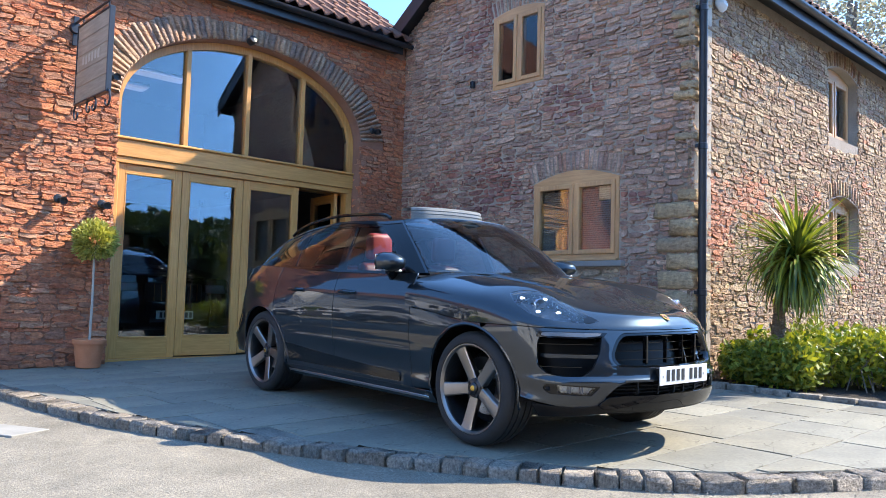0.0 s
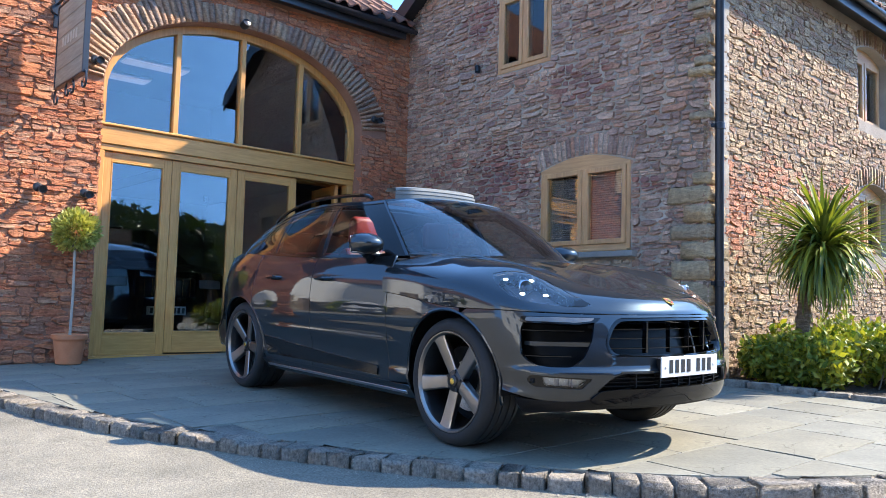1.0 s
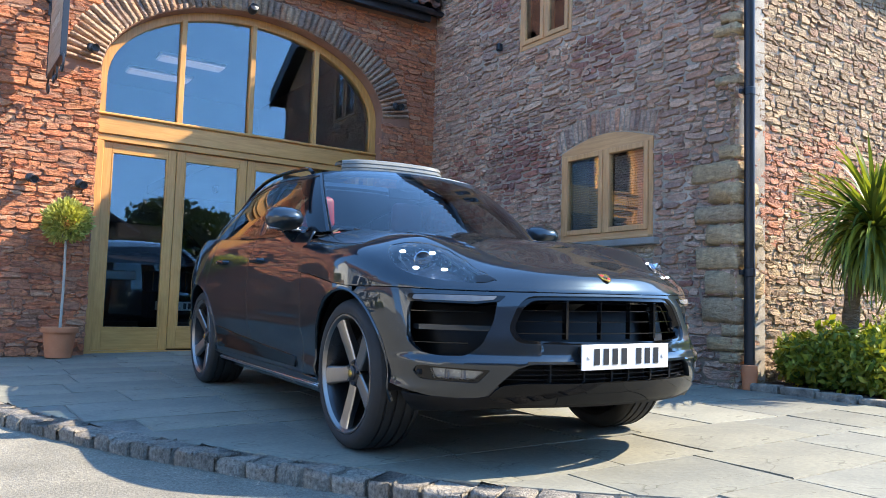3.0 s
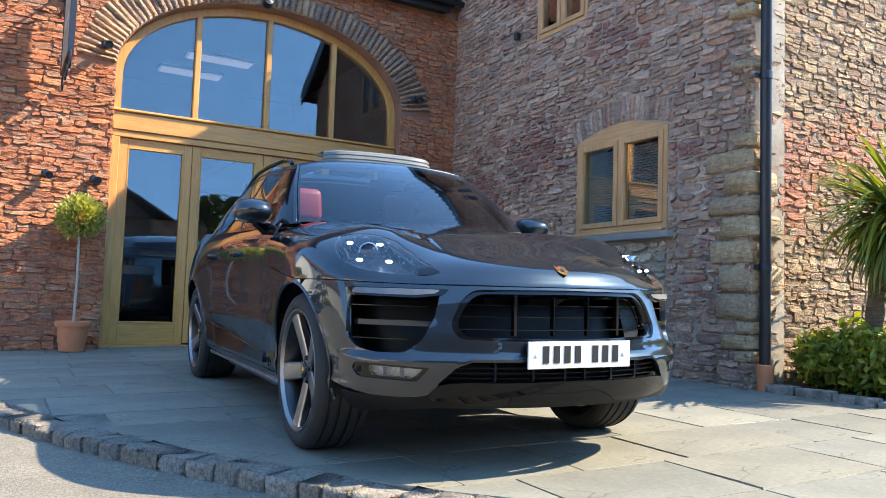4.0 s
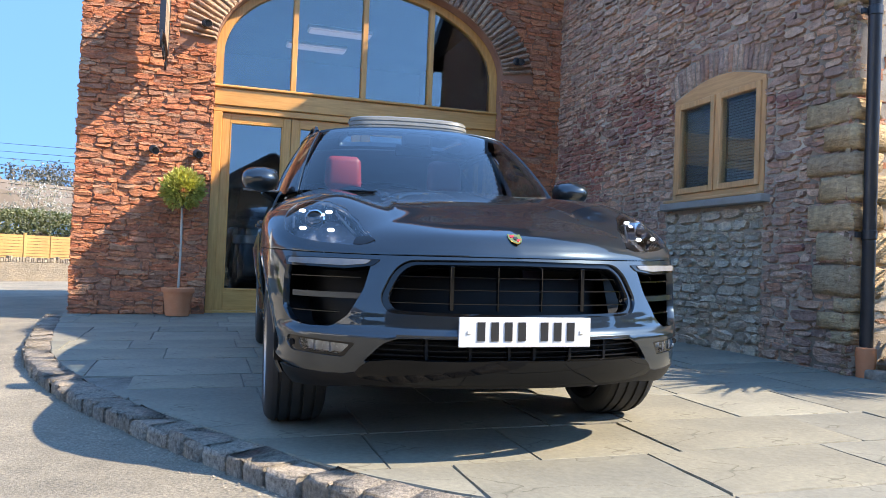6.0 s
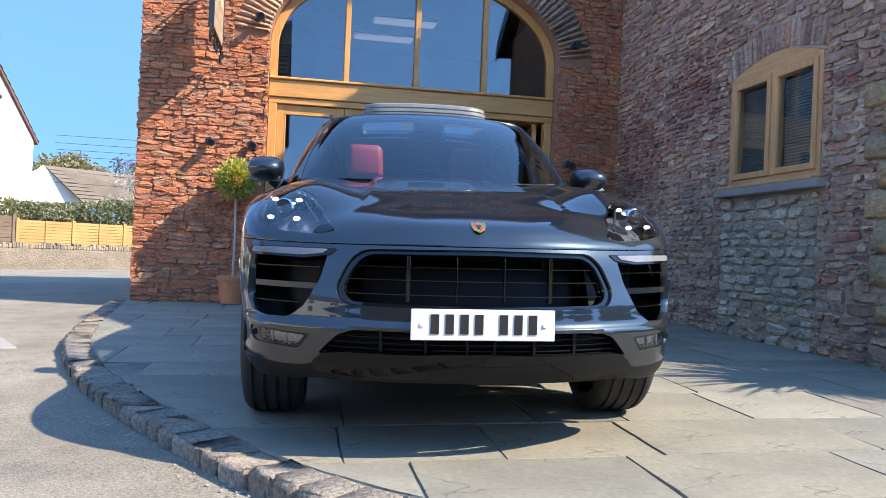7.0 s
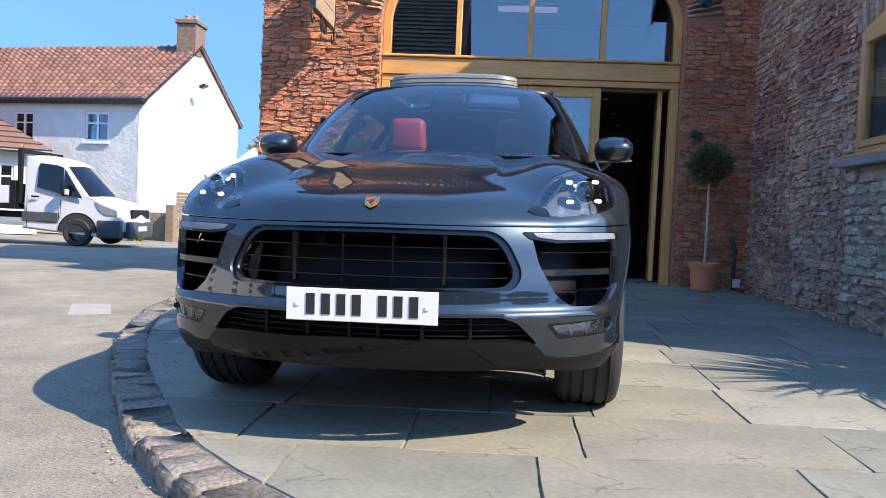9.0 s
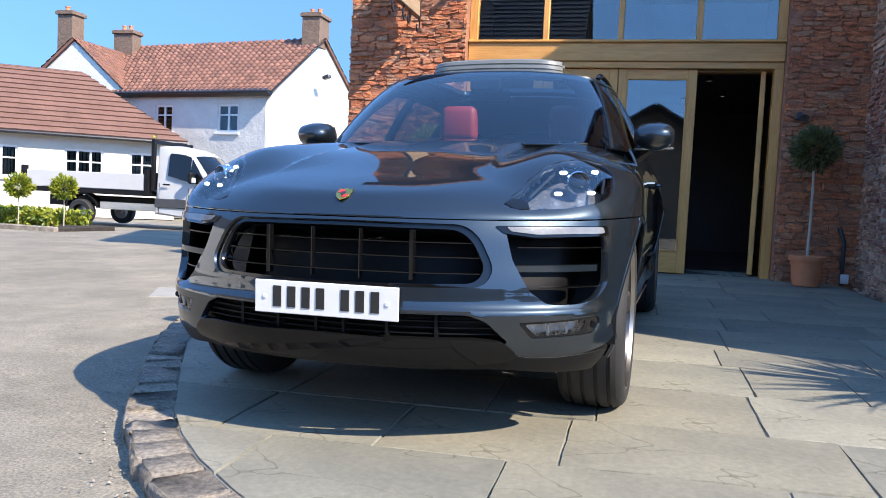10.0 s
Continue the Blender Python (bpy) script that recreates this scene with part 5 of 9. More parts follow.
# tray added out of sight to stop sun falling through the hollow nose
part("undertray", patch([(-0.80, 0.46), (-0.55, 0.20), (0.0, 0.06), (0.55, 0.20), (0.80, 0.46), (0.70, 0.56), (-0.70, 0.56)], 0.2, 0.2, lambda x, y: (x, y, 0.30 - 0.04 * y), 0.012, name="undertray", back=True), PLASTIC, car, "black tray under the nose")
part("floor_pan", boxes((-0.84, 0.84, 1.42, 3.34, 0.21, 0.33), bevel=0.02), PLASTIC, car)

# glass-house: screen, pillars, side windows, roof
T_SCR = 0.268


def ct(y, h, lo=0.25, hi=0.88):
    """Ring parameter at which the side of the glass-house has this y at height h."""
    for _ in range(40):
        mid = (lo + hi) / 2
        lo, hi = (mid, hi) if cabin(mid, h)[1] < y else (lo, mid)
    return (lo + hi) / 2


scr = [(-T_SCR, 0.02), (T_SCR, 0.02), (0.274, 0.5), (0.278, 0.965), (-0.278, 0.965), (-0.274, 0.5)]
part("windscreen", patch(scr, 0.025, 0.06, cabin, 0.006, 0.0, "windscreen"), SCREEN_GLASS, car, "tinted laminated windscreen")
win1 = rounded([(ct(1.80, 0.08), 0.055), (ct(2.57, 0.05), 0.05), (ct(2.63, 0.9), 0.91), (ct(2.30, 0.9), 0.91), (ct(2.07, 0.6), 0.6)], 0.008, 2)
win2 = rounded([(ct(2.66, 0.05), 0.05), (ct(3.38, 0.05), 0.05), (ct(3.42, 0.86), 0.88), (ct(2.70, 0.9), 0.90)], 0.008, 2)
win3 = rounded([(ct(3.47, 0.05), 0.06), (ct(3.86, 0.2), 0.16), (ct(3.72, 0.8), 0.78), (ct(3.50, 0.86), 0.86)], 0.008, 2)
for w, nm in ((win1, "front_side_window"), (win2, "rear_side_window"), (win3, "quarter_window")):
    both(nm, w, 0.02, 0.08, cabin, CAR_GLASS if nm == "front_side_window" else REAR_GLASS, 0.005, "tinted side window", -0.004)
pill = [(T_SCR + 0.002, 0.0), (0.86, 0.0), (0.86, 1.0), (0.280, 1.0), (0.276, 0.5)]
both("window_frame", keyhole(pill, [win1, win2, win3]), 0.02, 0.06, cabin, GLOSS_BLACK, 0.03, "gloss black pillars and window surround")
aw = [(T_SCR + 0.004, 0.0), (0.279, 0.0), (0.283, 0.5), (0.290, 0.955), (0.62, 0.96), (0.68, 0.92), (0.70, 0.94), (0.70, 1.0), (0.283, 1.0), (0.277, 0.5)]
both("roof_pillar", aw, 0.02, 0.06, cabin, PAINT, 0.01, "", 0.006)
tail = [(0.80, 0.0), (1.0, 0.0), (1.0, 1.0), (0.72, 1.0), (0.735, 0.8), (0.78, 0.2)]
both("tailgate_skin", tail, 0.03, 0.1, cabin, PAINT, 0.01, "", 0.004)
ROOF_HOLE = rounded([(-0.40, 2.30), (0.40, 2.30), (0.40, 2.95), (-0.40, 2.95)], 0.06)


def roof_xy(x, y):
    """Roof skin over the plan."""
    q = np.interp(y, TOP_RING[120:260, 1], TOP_RING[120:260, 0])
    if y < 2.5:
        q = 0.655
    e = np.interp(abs(y), TOP_RING[110:260, 1], TOP_RING[110:260, 2])
    k = min(abs(x) / q, 1.15)
    c = float(np.interp(y, *ROOF_LINE))
    return (x, y, c - (c - e) * k ** 2.4)


edge = [(TOP_RING[i, 0], TOP_RING[i, 1]) for i in range(0, 281, 7)]
roof_poly = [(x, y) for x, y in edge] + [(-x, y) for x, y in edge[::-1][1:-1]]
part("roof", patch(keyhole(roof_poly[::-1] if sum(a[0] * b[1] - b[0] * a[1] for a, b in zip(roof_poly, roof_poly[1:] + roof_poly[:1])) < 0 else roof_poly, [ROOF_HOLE]), 0.06, 0.06, roof_xy, 0.03, name="roof"), PAINT, car)
# raised glass panel at the front of the opened roof, with its ribbed edge
defl = bmesh.new()
rows = []
for z0, back, grow in ((-0.03, 0.0, 1.0), (0.018, 0.002, 1.0), (0.020, 0.008, 0.985), (0.026, 0.008, 0.985), (0.028, 0.003, 0.99), (0.046, 0.006, 0.99), (0.048, 0.012, 0.975), (0.054, 0.012, 0.975), (0.056, 0.008, 0.98), (0.074, 0.012, 0.975), (0.082, 0.022, 0.965), (0.084, 0.05, 0.96), (0.084, 0.14, 0.96), (0.06, 0.15, 0.97), (0.06, 0.06, 0.95)):
    rows.append([defl.verts.new((x * grow, 2.20 + back + 0.09 * (abs(x) / 0.40) ** 8, float(roof_xy(0, 2.3)[2]) - 0.012 * (x / 0.4) ** 2 + z0)) for x in [0.40 * math.sin(math.pi / 2 * k / 10) for k in range(-10, 11)]])
for a, b in zip(rows, rows[1:]):
    for i in range(20):
        defl.faces.new((a[i], a[i + 1], b[i + 1], b[i]))
part("sunroof_deflector", defl, varied("grey_ribbed_trim", (0.12, 0.125, 0.118), (0.17, 0.175, 0.165), 5, 0.4, grain=90, bump_s=0.05), car, "raised grey wind deflector of the open glass roof")
for g in (1, -1):
    rail = [(0.60 * g, 2.30, 1.555), (0.605 * g, 2.40, 1.59), (0.605 * g, 2.8, 1.607), (0.60 * g, 3.2, 1.60), (0.58 * g, 3.6, 1.553), (0.56 * g, 3.85, 1.50), (0.555 * g, 3.95, 1.455)]
    rb = bmesh.new()
    tube(rb, [tuple(p) for p in spline(rail, 24)], 0.014, 8)
    part("roof_rail", rb, GLOSS_BLACK, car, "black roof rail")
    # door mirror
    mb = bmesh.new()
    lathe(mb, [(0.001, -0.125), (0.045, -0.118), (0.072, -0.09), (0.084, -0.03), (0.086, 0.03), (0.076, 0.085), (0.05, 0.115), (0.001, 0.122)], 20)
    for v in mb.verts:
        v.co = Vector((v.co.z * 0.84, v.co.x * (1.7 if v.co.x < 0 else 0.7), v.co.y * (0.86 + 1.2 * min(v.co.x, 0) ** 2) + 0.018 * v.co.z * g))
    bmesh.ops.transform(mb, matrix=Matrix.Translation((0.955 * g, 1.84, 1.19)), verts=mb.verts)
    mo = part("door_mirror", mb, PAINT, car, "", angle=60)
    arm = bmesh.new()
    tube(arm, [(0.83 * g, 1.90, 1.075), (0.87 * g, 1.88, 1.10), (0.93 * g, 1.86, 1.14)], [0.05, 0.04, 0.035], 8)
    part("mirror_arm", arm, GLOSS_BLACK, mo)
    part("mirror_glass", boxes((-0.08, 0.08, 0, 0.004, -0.055, 0.055), bevel=0.0015, m=Matrix.Translation((0.955 * g, 1.885, 1.19))), CHROME, mo, "mirror glass")
    part("mirror_trim", boxes((-0.098, 0.098, -0.03, 0.03, -0.005, 0.005), bevel=0.004, m=Matrix.Translation((0.955 * g, 1.815, 1.128)) @ pose(0, 0, 0, 0, -2 * g, 0)), SATIN, mo)
    for yh in (1.98 + 0.45, 3.22):
        s = arc_at_y(yh)
        hx, hy, hz = lower(s, 0.955)
        hb = bmesh.new()
        tube(hb, [((hx - 0.01) * g, hy - 0.10, hz), ((hx + 0.025) * g, hy - 0.085, hz), ((hx + 0.033) * g, hy, hz + 0.004), ((hx + 0.025) * g, hy + 0.085, hz), ((hx - 0.01) * g, hy + 0.10, hz)], [0.014, 0.015, 0.015, 0.015, 0.014], 8)
        part("door_handle", hb, PAINT, car)

# number plate with its characters, badge
pl_y = lower(0, 0.515)[1] - 0.018
plate = part("number_plate", boxes((-0.26, 0.26, pl_y - 0.006, pl_y + 0.002, 0.46, 0.571), bevel=0.002), PLATE_WHITE, car, "white reflective number plate")
part("plate_mount", boxes((-0.24, 0.24, pl_y + 0.003, pl_y + 0.05, 0.47, 0.56)), PLASTIC, car, smooth=False)
for i, x in enumerate((-0.175, -0.122, -0.069, -0.016, 0.073, 0.126, 0.179)):
    part("plate_bar", boxes((x - 0.015, x + 0.015, pl_y - 0.0085, pl_y - 0.0062, 0.483, 0.553)), INK, plate, smooth=False)
for x in (-0.222, 0.222):
    part("plate_cap", boxes((x - 0.007, x + 0.007, pl_y - 0.0095, pl_y - 0.0062, 0.508, 0.522), bevel=0.0015), PLATE_WHITE, plate)
b0 = Vector(bonnet(0.0, 0.42))
b1 = Vector(bonnet(0.0, 0.46))
slope = math.degrees(math.atan2(b1.z - b0.z, b1.y - b0.y))
shield = [(-0.026, 0.034), (-0.013, 0.03), (0, 0.036), (0.013, 0.03), (0.026, 0.034), (0.027, 0.0), (0.02, -0.02), (0, -0.036), (-0.02, -0.02), (-0.027, 0.0)]


def flat(poly, thick, m, name):
    me = patch(poly, 0.2, 0.2, lambda u, v: (u, v, thick), thick, name=name, back=True)
    me.transform(m)
    return me


bm_m = Matrix.Translation(b0 + Vector((0, 0, 0.001))) @ pose(0, 0, 0, slope)
badge = part("badge", flat(shield, 0.004, bm_m, "badge"), BRASS, car, "small gold and red enamel shield badge")
part("badge_field", flat([(-0.02, 0.024), (-0.002, 0.024), (-0.002, 0.006), (-0.021, 0.006)], 0.0055, bm_m, "badge_field"), RED_ENAMEL, badge)
part("badge_field", flat([(0.002, -0.004), (0.02, -0.004), (0.014, -0.018), (0.002, -0.024)], 0.0055, bm_m, "badge_field"), RED_ENAMEL, badge)
part("badge_field", flat([(-0.008, 0.01), (0.008, 0.01), (0.008, -0.006), (0, -0.012), (-0.008, -0.006)], 0.0065, bm_m, "badge_field"), INK, badge)

# ---- the grey car: wheels ----
def wheel(name, at, width):
    """A tyre and five-spoke alloy; its outer face looks along local +z."""
    hub = new(name)
    hub.parent = car
    hub.matrix_basis = at
    hub.empty_display_size = 0.05
    w = width / 2
    bm = bmesh.new()
    prof = [(0.286, w - 0.018), (0.298, w - 0.004), (0.318, w + 0.001), (0.340, w - 0.005), (0.354, w - 0.016), (0.363, w - 0.03)]
    tread = [(0.363, w - 0.03)]
    for gx in (0.66, 0.23, -0.23, -0.66):
        c = gx * w * 0.86
        tread += [(0.3695, c + 0.0075), (0.360, c + 0.0060), (0.360, c - 0.0060), (0.3695, c - 0.0075)]
    tread.append((0.363, -w + 0.03))
    prof += tread + [(r, -z) for r, z in prof[::-1]]
    lathe(bm, prof, 72)
    part("tyre", bm, RUBBER, hub, angle=30)
    bm = bmesh.new()
    lathe(bm, [(0.280, w - 0.022), (0.290, w - 0.008), (0.285, w - 0.004), (0.274, w - 0.02), (0.266, w - 0.045), (0.255, w - 0.1), (0.248, -w + 0.05), (0.286, -w + 0.01)], 60)
    part("rim", bm, ALLOY_DARK, hub, angle=50)
    bm = bmesh.new()
    lathe(bm, [(0.272, w - 0.021), (0.283, w - 0.0045), (0.290, w - 0.004), (0.2925, w - 0.010)], 60)
    part("rim_edge", bm, ALLOY, hub, "bright machined rim edge")
    for k in range(5):
        bm = bmesh.new()
        rows = []
        for r, half_w, z, d in ((0.045, 0.036, w - 0.055, 0.05), (0.08, 0.038, w - 0.052, 0.045), (0.14, 0.040, w - 0.044, 0.038), (0.20, 0.042, w - 0.034, 0.032), (0.255, 0.046, w - 0.026, 0.028), (0.276, 0.054, w - 0.021, 0.02)):
            rows.append([bm.verts.new((r, y, zz)) for y, zz in ((-half_w * 1.06, z - d), (-half_w, z - 0.006), (-half_w * 0.82, z), (0, z + 0.003), (half_w * 0.82, z), (half_w, z - 0.006), (half_w * 1.06, z - d))])
        for a, b in zip(rows, rows[1:]):
            for i in range(6):
                bm.faces.new((a[i], a[i + 1], b[i + 1], b[i]))
        bm.faces.new(rows[-1])
        bmesh.ops.rotate(bm, cent=(0, 0, 0), matrix=Matrix.Rotation(radians(72 * k + 18), 3, "Z"), verts=bm.verts)
        part("spoke", bm, ALLOY, hub, angle=25)
    bm = bmesh.new()
    lathe(bm, [(0.075, w - 0.10), (0.072, w - 0.058), (0.06, w - 0.05), (0.038, w - 0.047), (0.036, w - 0.04), (0.03, w - 0.036), (0.0005, w - 0.034)], 30)
    part("hub_centre", bm, ALLOY_DARK, hub)
    cap = bmesh.new()
    lathe(cap, [(0.019, w - 0.0345), (0.017, w - 0.032), (0.0005, w - 0.031)], 20)
    part("hub_cap", cap, BRASS, hub, "gold centre cap")
    for k in range(5):
        bm = bmesh.new()
        m = pose(0, 0, 0, 0, 0, 72 * k + 54) @ Matrix.Translation((0.056, 0, w - 0.052))
        lathe(bm, [(0.011, -0.01), (0.011, 0.008), (0.008, 0.011), (0.0005, 0.011)], 6, m)
        part("wheel_bolt", bm, ALLOY_DARK, hub)
    bm = bmesh.new()
    lathe(bm, [(0.09, w - 0.155), (0.178, w - 0.155), (0.18, w - 0.158), (0.18, w - 0.178), (0.09, w - 0.18)], 48)
    part("brake_disc", bm, SATIN, hub, "steel brake disc")
    bm = bmesh.new()
    lathe(bm, [(0.115, w - 0.135), (0.2, w - 0.13), (0.21, w - 0.15), (0.21, w - 0.19), (0.115, w - 0.19)], 14, Matrix(), radians(-35), radians(35))
    part("brake_caliper", bm, PLASTIC, hub, "black brake caliper")
    # dark disc added to stop sun passing between the spokes
    bm = bmesh.new()
    lathe(bm, [(0.0005, w - 0.20), (0.225, w - 0.20), (0.235, w - 0.19), (0.235, w - 0.205), (0.0005, w - 0.21)], 40)
    part("brake_shield", bm, PLASTIC, hub, "black splash shield behind the disc")
    return hub


for g in (1, -1):
    for yw, wd, out in ((YF, 0.265, 0.928), (YR, 0.295, 0.935)):
        turn = pose(0, 0, 0, 0, 90 * g, 0)
        wheel("wheel", Matrix.Translation(((out - wd / 2) * g, yw, WR)) @ turn @ pose(0, 0, 0, 0, 0, 8 if yw == YF else 30), wd)

# ---- the grey car: headlamp works ----
for g in (1, -1):
    def lamp_at(x, z, deep):
        u, v = find(bonnet, (x, z), (0, 2), (arc_at_x(min(x, 0.75)), 0.3))
        p = Vector(bonnet(u, v))
        return Vector((p.x * g, p.y + deep, p.z))

    for x, z in ((0.795, 0.968), (0.69, 0.962), (0.80, 0.89), (0.692, 0.884)):
        p = lamp_at(x, z, 0.035)
        part("lamp_cell", boxes((-0.015, 0.015, -0.004, 0.012, -0.007, 0.007), bevel=0.006, m=Matrix.Translation(p) @ pose(0, 0, 0, 0, 0, 28 * g)), LED, car, "lit white lamp cell")
    p = lamp_at(0.748, 0.926, 0.045)
    bm = bmesh.new()
    m = Matrix.Translation(p) @ pose(0, 0, 0, 90, 0, 22 * g)
    lathe(bm, [(0.043, -0.05), (0.043, 0.0), (0.039, 0.005), (0.036, 0.0)], 24, m)
    part("projector_ring", bm, CHROME, car, "chrome projector ring")
    bm = bmesh.new()
    lathe(bm, [(0.036, -0.004), (0.03, 0.008), (0.018, 0.015), (0.0005, 0.018)], 24, m)
    part("projector_lens", bm, GLOSS_BLACK, car)
    for (xa0, za0), (xb0, zb0) in (((0.60, 0.868), (0.66, 0.955)), ((0.83, 0.94), (0.835, 0.885))):
        bm = bmesh.new()
        tube(bm, [lamp_at(xa0, za0, 0.03), lamp_at((xa0 + xb0) / 2, (za0 + zb0) / 2, 0.03), lamp_at(xb0, zb0, 0.03)], 0.005, 6)
        part("lamp_bracket", bm, ALLOY_DARK, car)

# ---- the grey car: cabin ----
def seat(x, leather, y0=2.60):
    """A bucket seat facing the nose."""
    st = new("seat")
    st.parent = car
    st.matrix_basis = Matrix.Translation((x, y0, 0.0))
    for nm, rows in (("cushion", ((-0.5, 0.62, 0.24, 0.10), (-0.3, 0.66, 0.26, 0.12), (0.0, 0.62, 0.25, 0.12))), ("backrest", None), ("headrest", None)):
        bm = bmesh.new()
        if nm == "cushion":
            box(bm, -0.26, 0.26, -0.52, 0.02, 0.50, 0.66, 0.05, seg=3)
        elif nm == "backrest":
            box(bm, -0.25, 0.25, -0.06, 0.08, 0.62, 1.20, 0.055, seg=3)
            for v in bm.verts:
                k = (v.co.z - 0.62) / 0.58
                v.co.y += 0.16 * k
                v.co.x *= 1 - 0.18 * smooth(k, 0.5, 1.0)
        else:
            box(bm, -0.135, 0.135, -0.045, 0.055, 1.225, 1.46, 0.045, seg=3)
            for v in bm.verts:
                v.co.y += 0.17
                v.co.x *= 1 - 0.1 * (v.co.z - 1.2) / 0.25
        # only the headrest takes the given leather; the rest is painted as shaded
        part(nm, bm, leather if nm == "headrest" else RED_SHADED, st, angle=60)
    for dx in (-0.05, 0.05):
        bm = bmesh.new()
        tube(bm, [(dx, 0.16, 1.17), (dx, 0.17, 1.25)], 0.007)
        part("headrest_post", bm, CHROME, st)
    return st


seat(-0.37, RED_LEATHER)
# the passenger seat is all in the shade-darkened red
seat(0.37, RED_SHADED)
part("rear_bench", boxes((-0.62, 0.62, 3.35, 3.52, 0.6, 1.18), bevel=0.05, seg=2), RED_LEATHER, car, "red leather rear bench")
dash = bmesh.new()
rows = []
for y, z in ((1.42, 1.04), (1.55, 1.095), (1.75, 1.125), (1.95, 1.125), (2.03, 1.06), (2.03, 0.85), (1.95, 0.6)):
    rows.append([dash.verts.new((x, y + 0.10 * (abs(x) / 0.74) ** 2, z - (0.02 if abs(x) > 0.7 else 0))) for x in np.linspace(-0.75, 0.75, 13)])
for a, b in zip(rows, rows[1:]):
    for i in range(12):
        dash.faces.new((a[i], a[i + 1], b[i + 1], b[i]))
part("dashboard", dash, DARK_LEATHER, car, "black stitched dashboard")
part("instrument_hood", boxes((-0.54, -0.2, 1.78, 2.0, 1.08, 1.145), bevel=0.03, seg=2), DARK_LEATHER, car)
sw = bmesh.new()
swm = Matrix.Translation((-0.37, 2.14, 1.02)) @ pose(0, 0, 0, 68)
pts = [swm @ Vector((0.185 * math.cos(2 * math.pi * i / 32), 0.185 * math.sin(2 * math.pi * i / 32), 0)) for i in range(33)]
tube(sw, pts, 0.015, 8, False)
part("steering_wheel", sw, DARK_LEATHER, car, "black leather steering wheel")
part("steering_boss", boxes((-0.09, 0.09, -0.05, 0.06, -0.02, 0.02), (-0.17, 0.17, -0.015, 0.015, -0.006, 0.006), bevel=0.006, m=swm), DARK_LEATHER, car)
part("rear_view_mirror", boxes((-0.12, 0.12, -0.012, 0.012, -0.035, 0.035), bevel=0.01, seg=2, m=Matrix.Translation((0, 2.12, 1.44)) @ pose(0, 0, 0, -10)), PLASTIC, car)
part("sensor_cover", boxes((-0.09, 0.09, -0.02, 0.06, -0.05, 0.03), bevel=0.015, m=Matrix.Translation((0, 2.02, 1.505))), PLASTIC, car)
part("headliner", patch([(-0.6, 2.98), (0.6, 2.98), (0.55, 4.1), (-0.55, 4.1)], 0.2, 0.2, lambda x, y: tuple(np.array(roof_xy(x, y)) - np.array((0, 0, 0.045))), 0.01, name="headliner", back=True), varied("grey_cloth", (0.25, 0.25, 0.25), (0.3, 0.3, 0.3), 5, 0.9, grain=150), car)
part("door_lining", boxes((0.80, 0.835, 1.7, 3.5, 0.35, 1.07), bevel=0.01), DARK_LEATHER, car)
part("door_lining", boxes((-0.835, -0.80, 1.7, 3.5, 0.35, 1.07), bevel=0.01), DARK_LEATHER, car)
for x0, x1, y0 in ((-0.62, 0.0, 1.36), (0.1, 0.62, 1.38)):
    bm = bmesh.new()
    p0, p1 = cabin(np.interp(x0, [-0.78, 0.78], [-0.28, 0.28]), 0.03), cabin(np.interp(x1, [-0.78, 0.78], [-0.28, 0.28]), 0.035)
    tube(bm, [Vector(p0) + Vector((0, -0.01, -0.004)), (Vector(p0) + Vector(p1)) / 2 + Vector((0, -0.035, -0.012)), Vector(p1) + Vector((0, -0.01, -0.004))], 0.007, 6)
    part("wiper", bm, PLASTIC, car, "black windscreen wiper")
part("scuttle", patch([(-0.262, -0.035), (0.262, -0.035), (0.262, -0.002), (-0.262, -0.002)], 0.03, 0.03, cabin, 0.02, -0.012, "scuttle"), PLASTIC, car)

# ---- plants ----
def leaf_mat(name, c1, c2):
    m, nt, b = mat(name, 0.45)
    col = ramp(nt, chance(nt), [(0, c1), (1, c2)])
    nt.links.new(col, b.inputs["Base Color"])
    b.inputs["Transmission Weight"].default_value = 0.0
    out = nt.nodes["Material Output"]
    tr = nt.nodes.new("ShaderNodeBsdfTranslucent")
    nt.links.new(mix(nt, 1.0, col, (1.25, 1.2, 0.6), "MULTIPLY"), tr.inputs["Color"])
    both_s = nt.nodes.new("ShaderNodeMixShader")
    both_s.inputs[0].default_value = 0.32
    nt.links.new(b.outputs[0], both_s.inputs[1])
    nt.links.new(tr.outputs[0], both_s.inputs[2])
    nt.links.new(both_s.outputs[0], out.inputs["Surface"])
    return m


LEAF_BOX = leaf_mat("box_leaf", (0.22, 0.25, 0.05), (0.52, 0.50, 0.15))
LEAF_HEDGE = leaf_mat("hedge_leaf", (0.06, 0.12, 0.015), (0.36, 0.36, 0.04))
LEAF_DARK = leaf_mat("dark_tree_leaf", (0.02, 0.04, 0.012), (0.05, 0.08, 0.022))
# laurel hedge colour; also darkens the box ball that stands in shade
LEAF_GREY = leaf_mat("laurel_and_shaded_box_leaf", (0.08, 0.095, 0.04), (0.19, 0.195, 0.10))
LEAF_SPRING = leaf_mat("spring_leaf", (0.14, 0.13, 0.05), (0.26, 0.22, 0.09))
LEAF_BARE = leaf_mat("bare_twigs", (0.085, 0.075, 0.06), (0.16, 0.145, 0.115))
BLOSSOM = leaf_mat("pale_blossom", (0.22, 0.20, 0.18), (0.48, 0.45, 0.41))
PALM_LEAF = leaf_mat("palm_leaf", (0.03, 0.065, 0.014), (0.30, 0.33, 0.045))
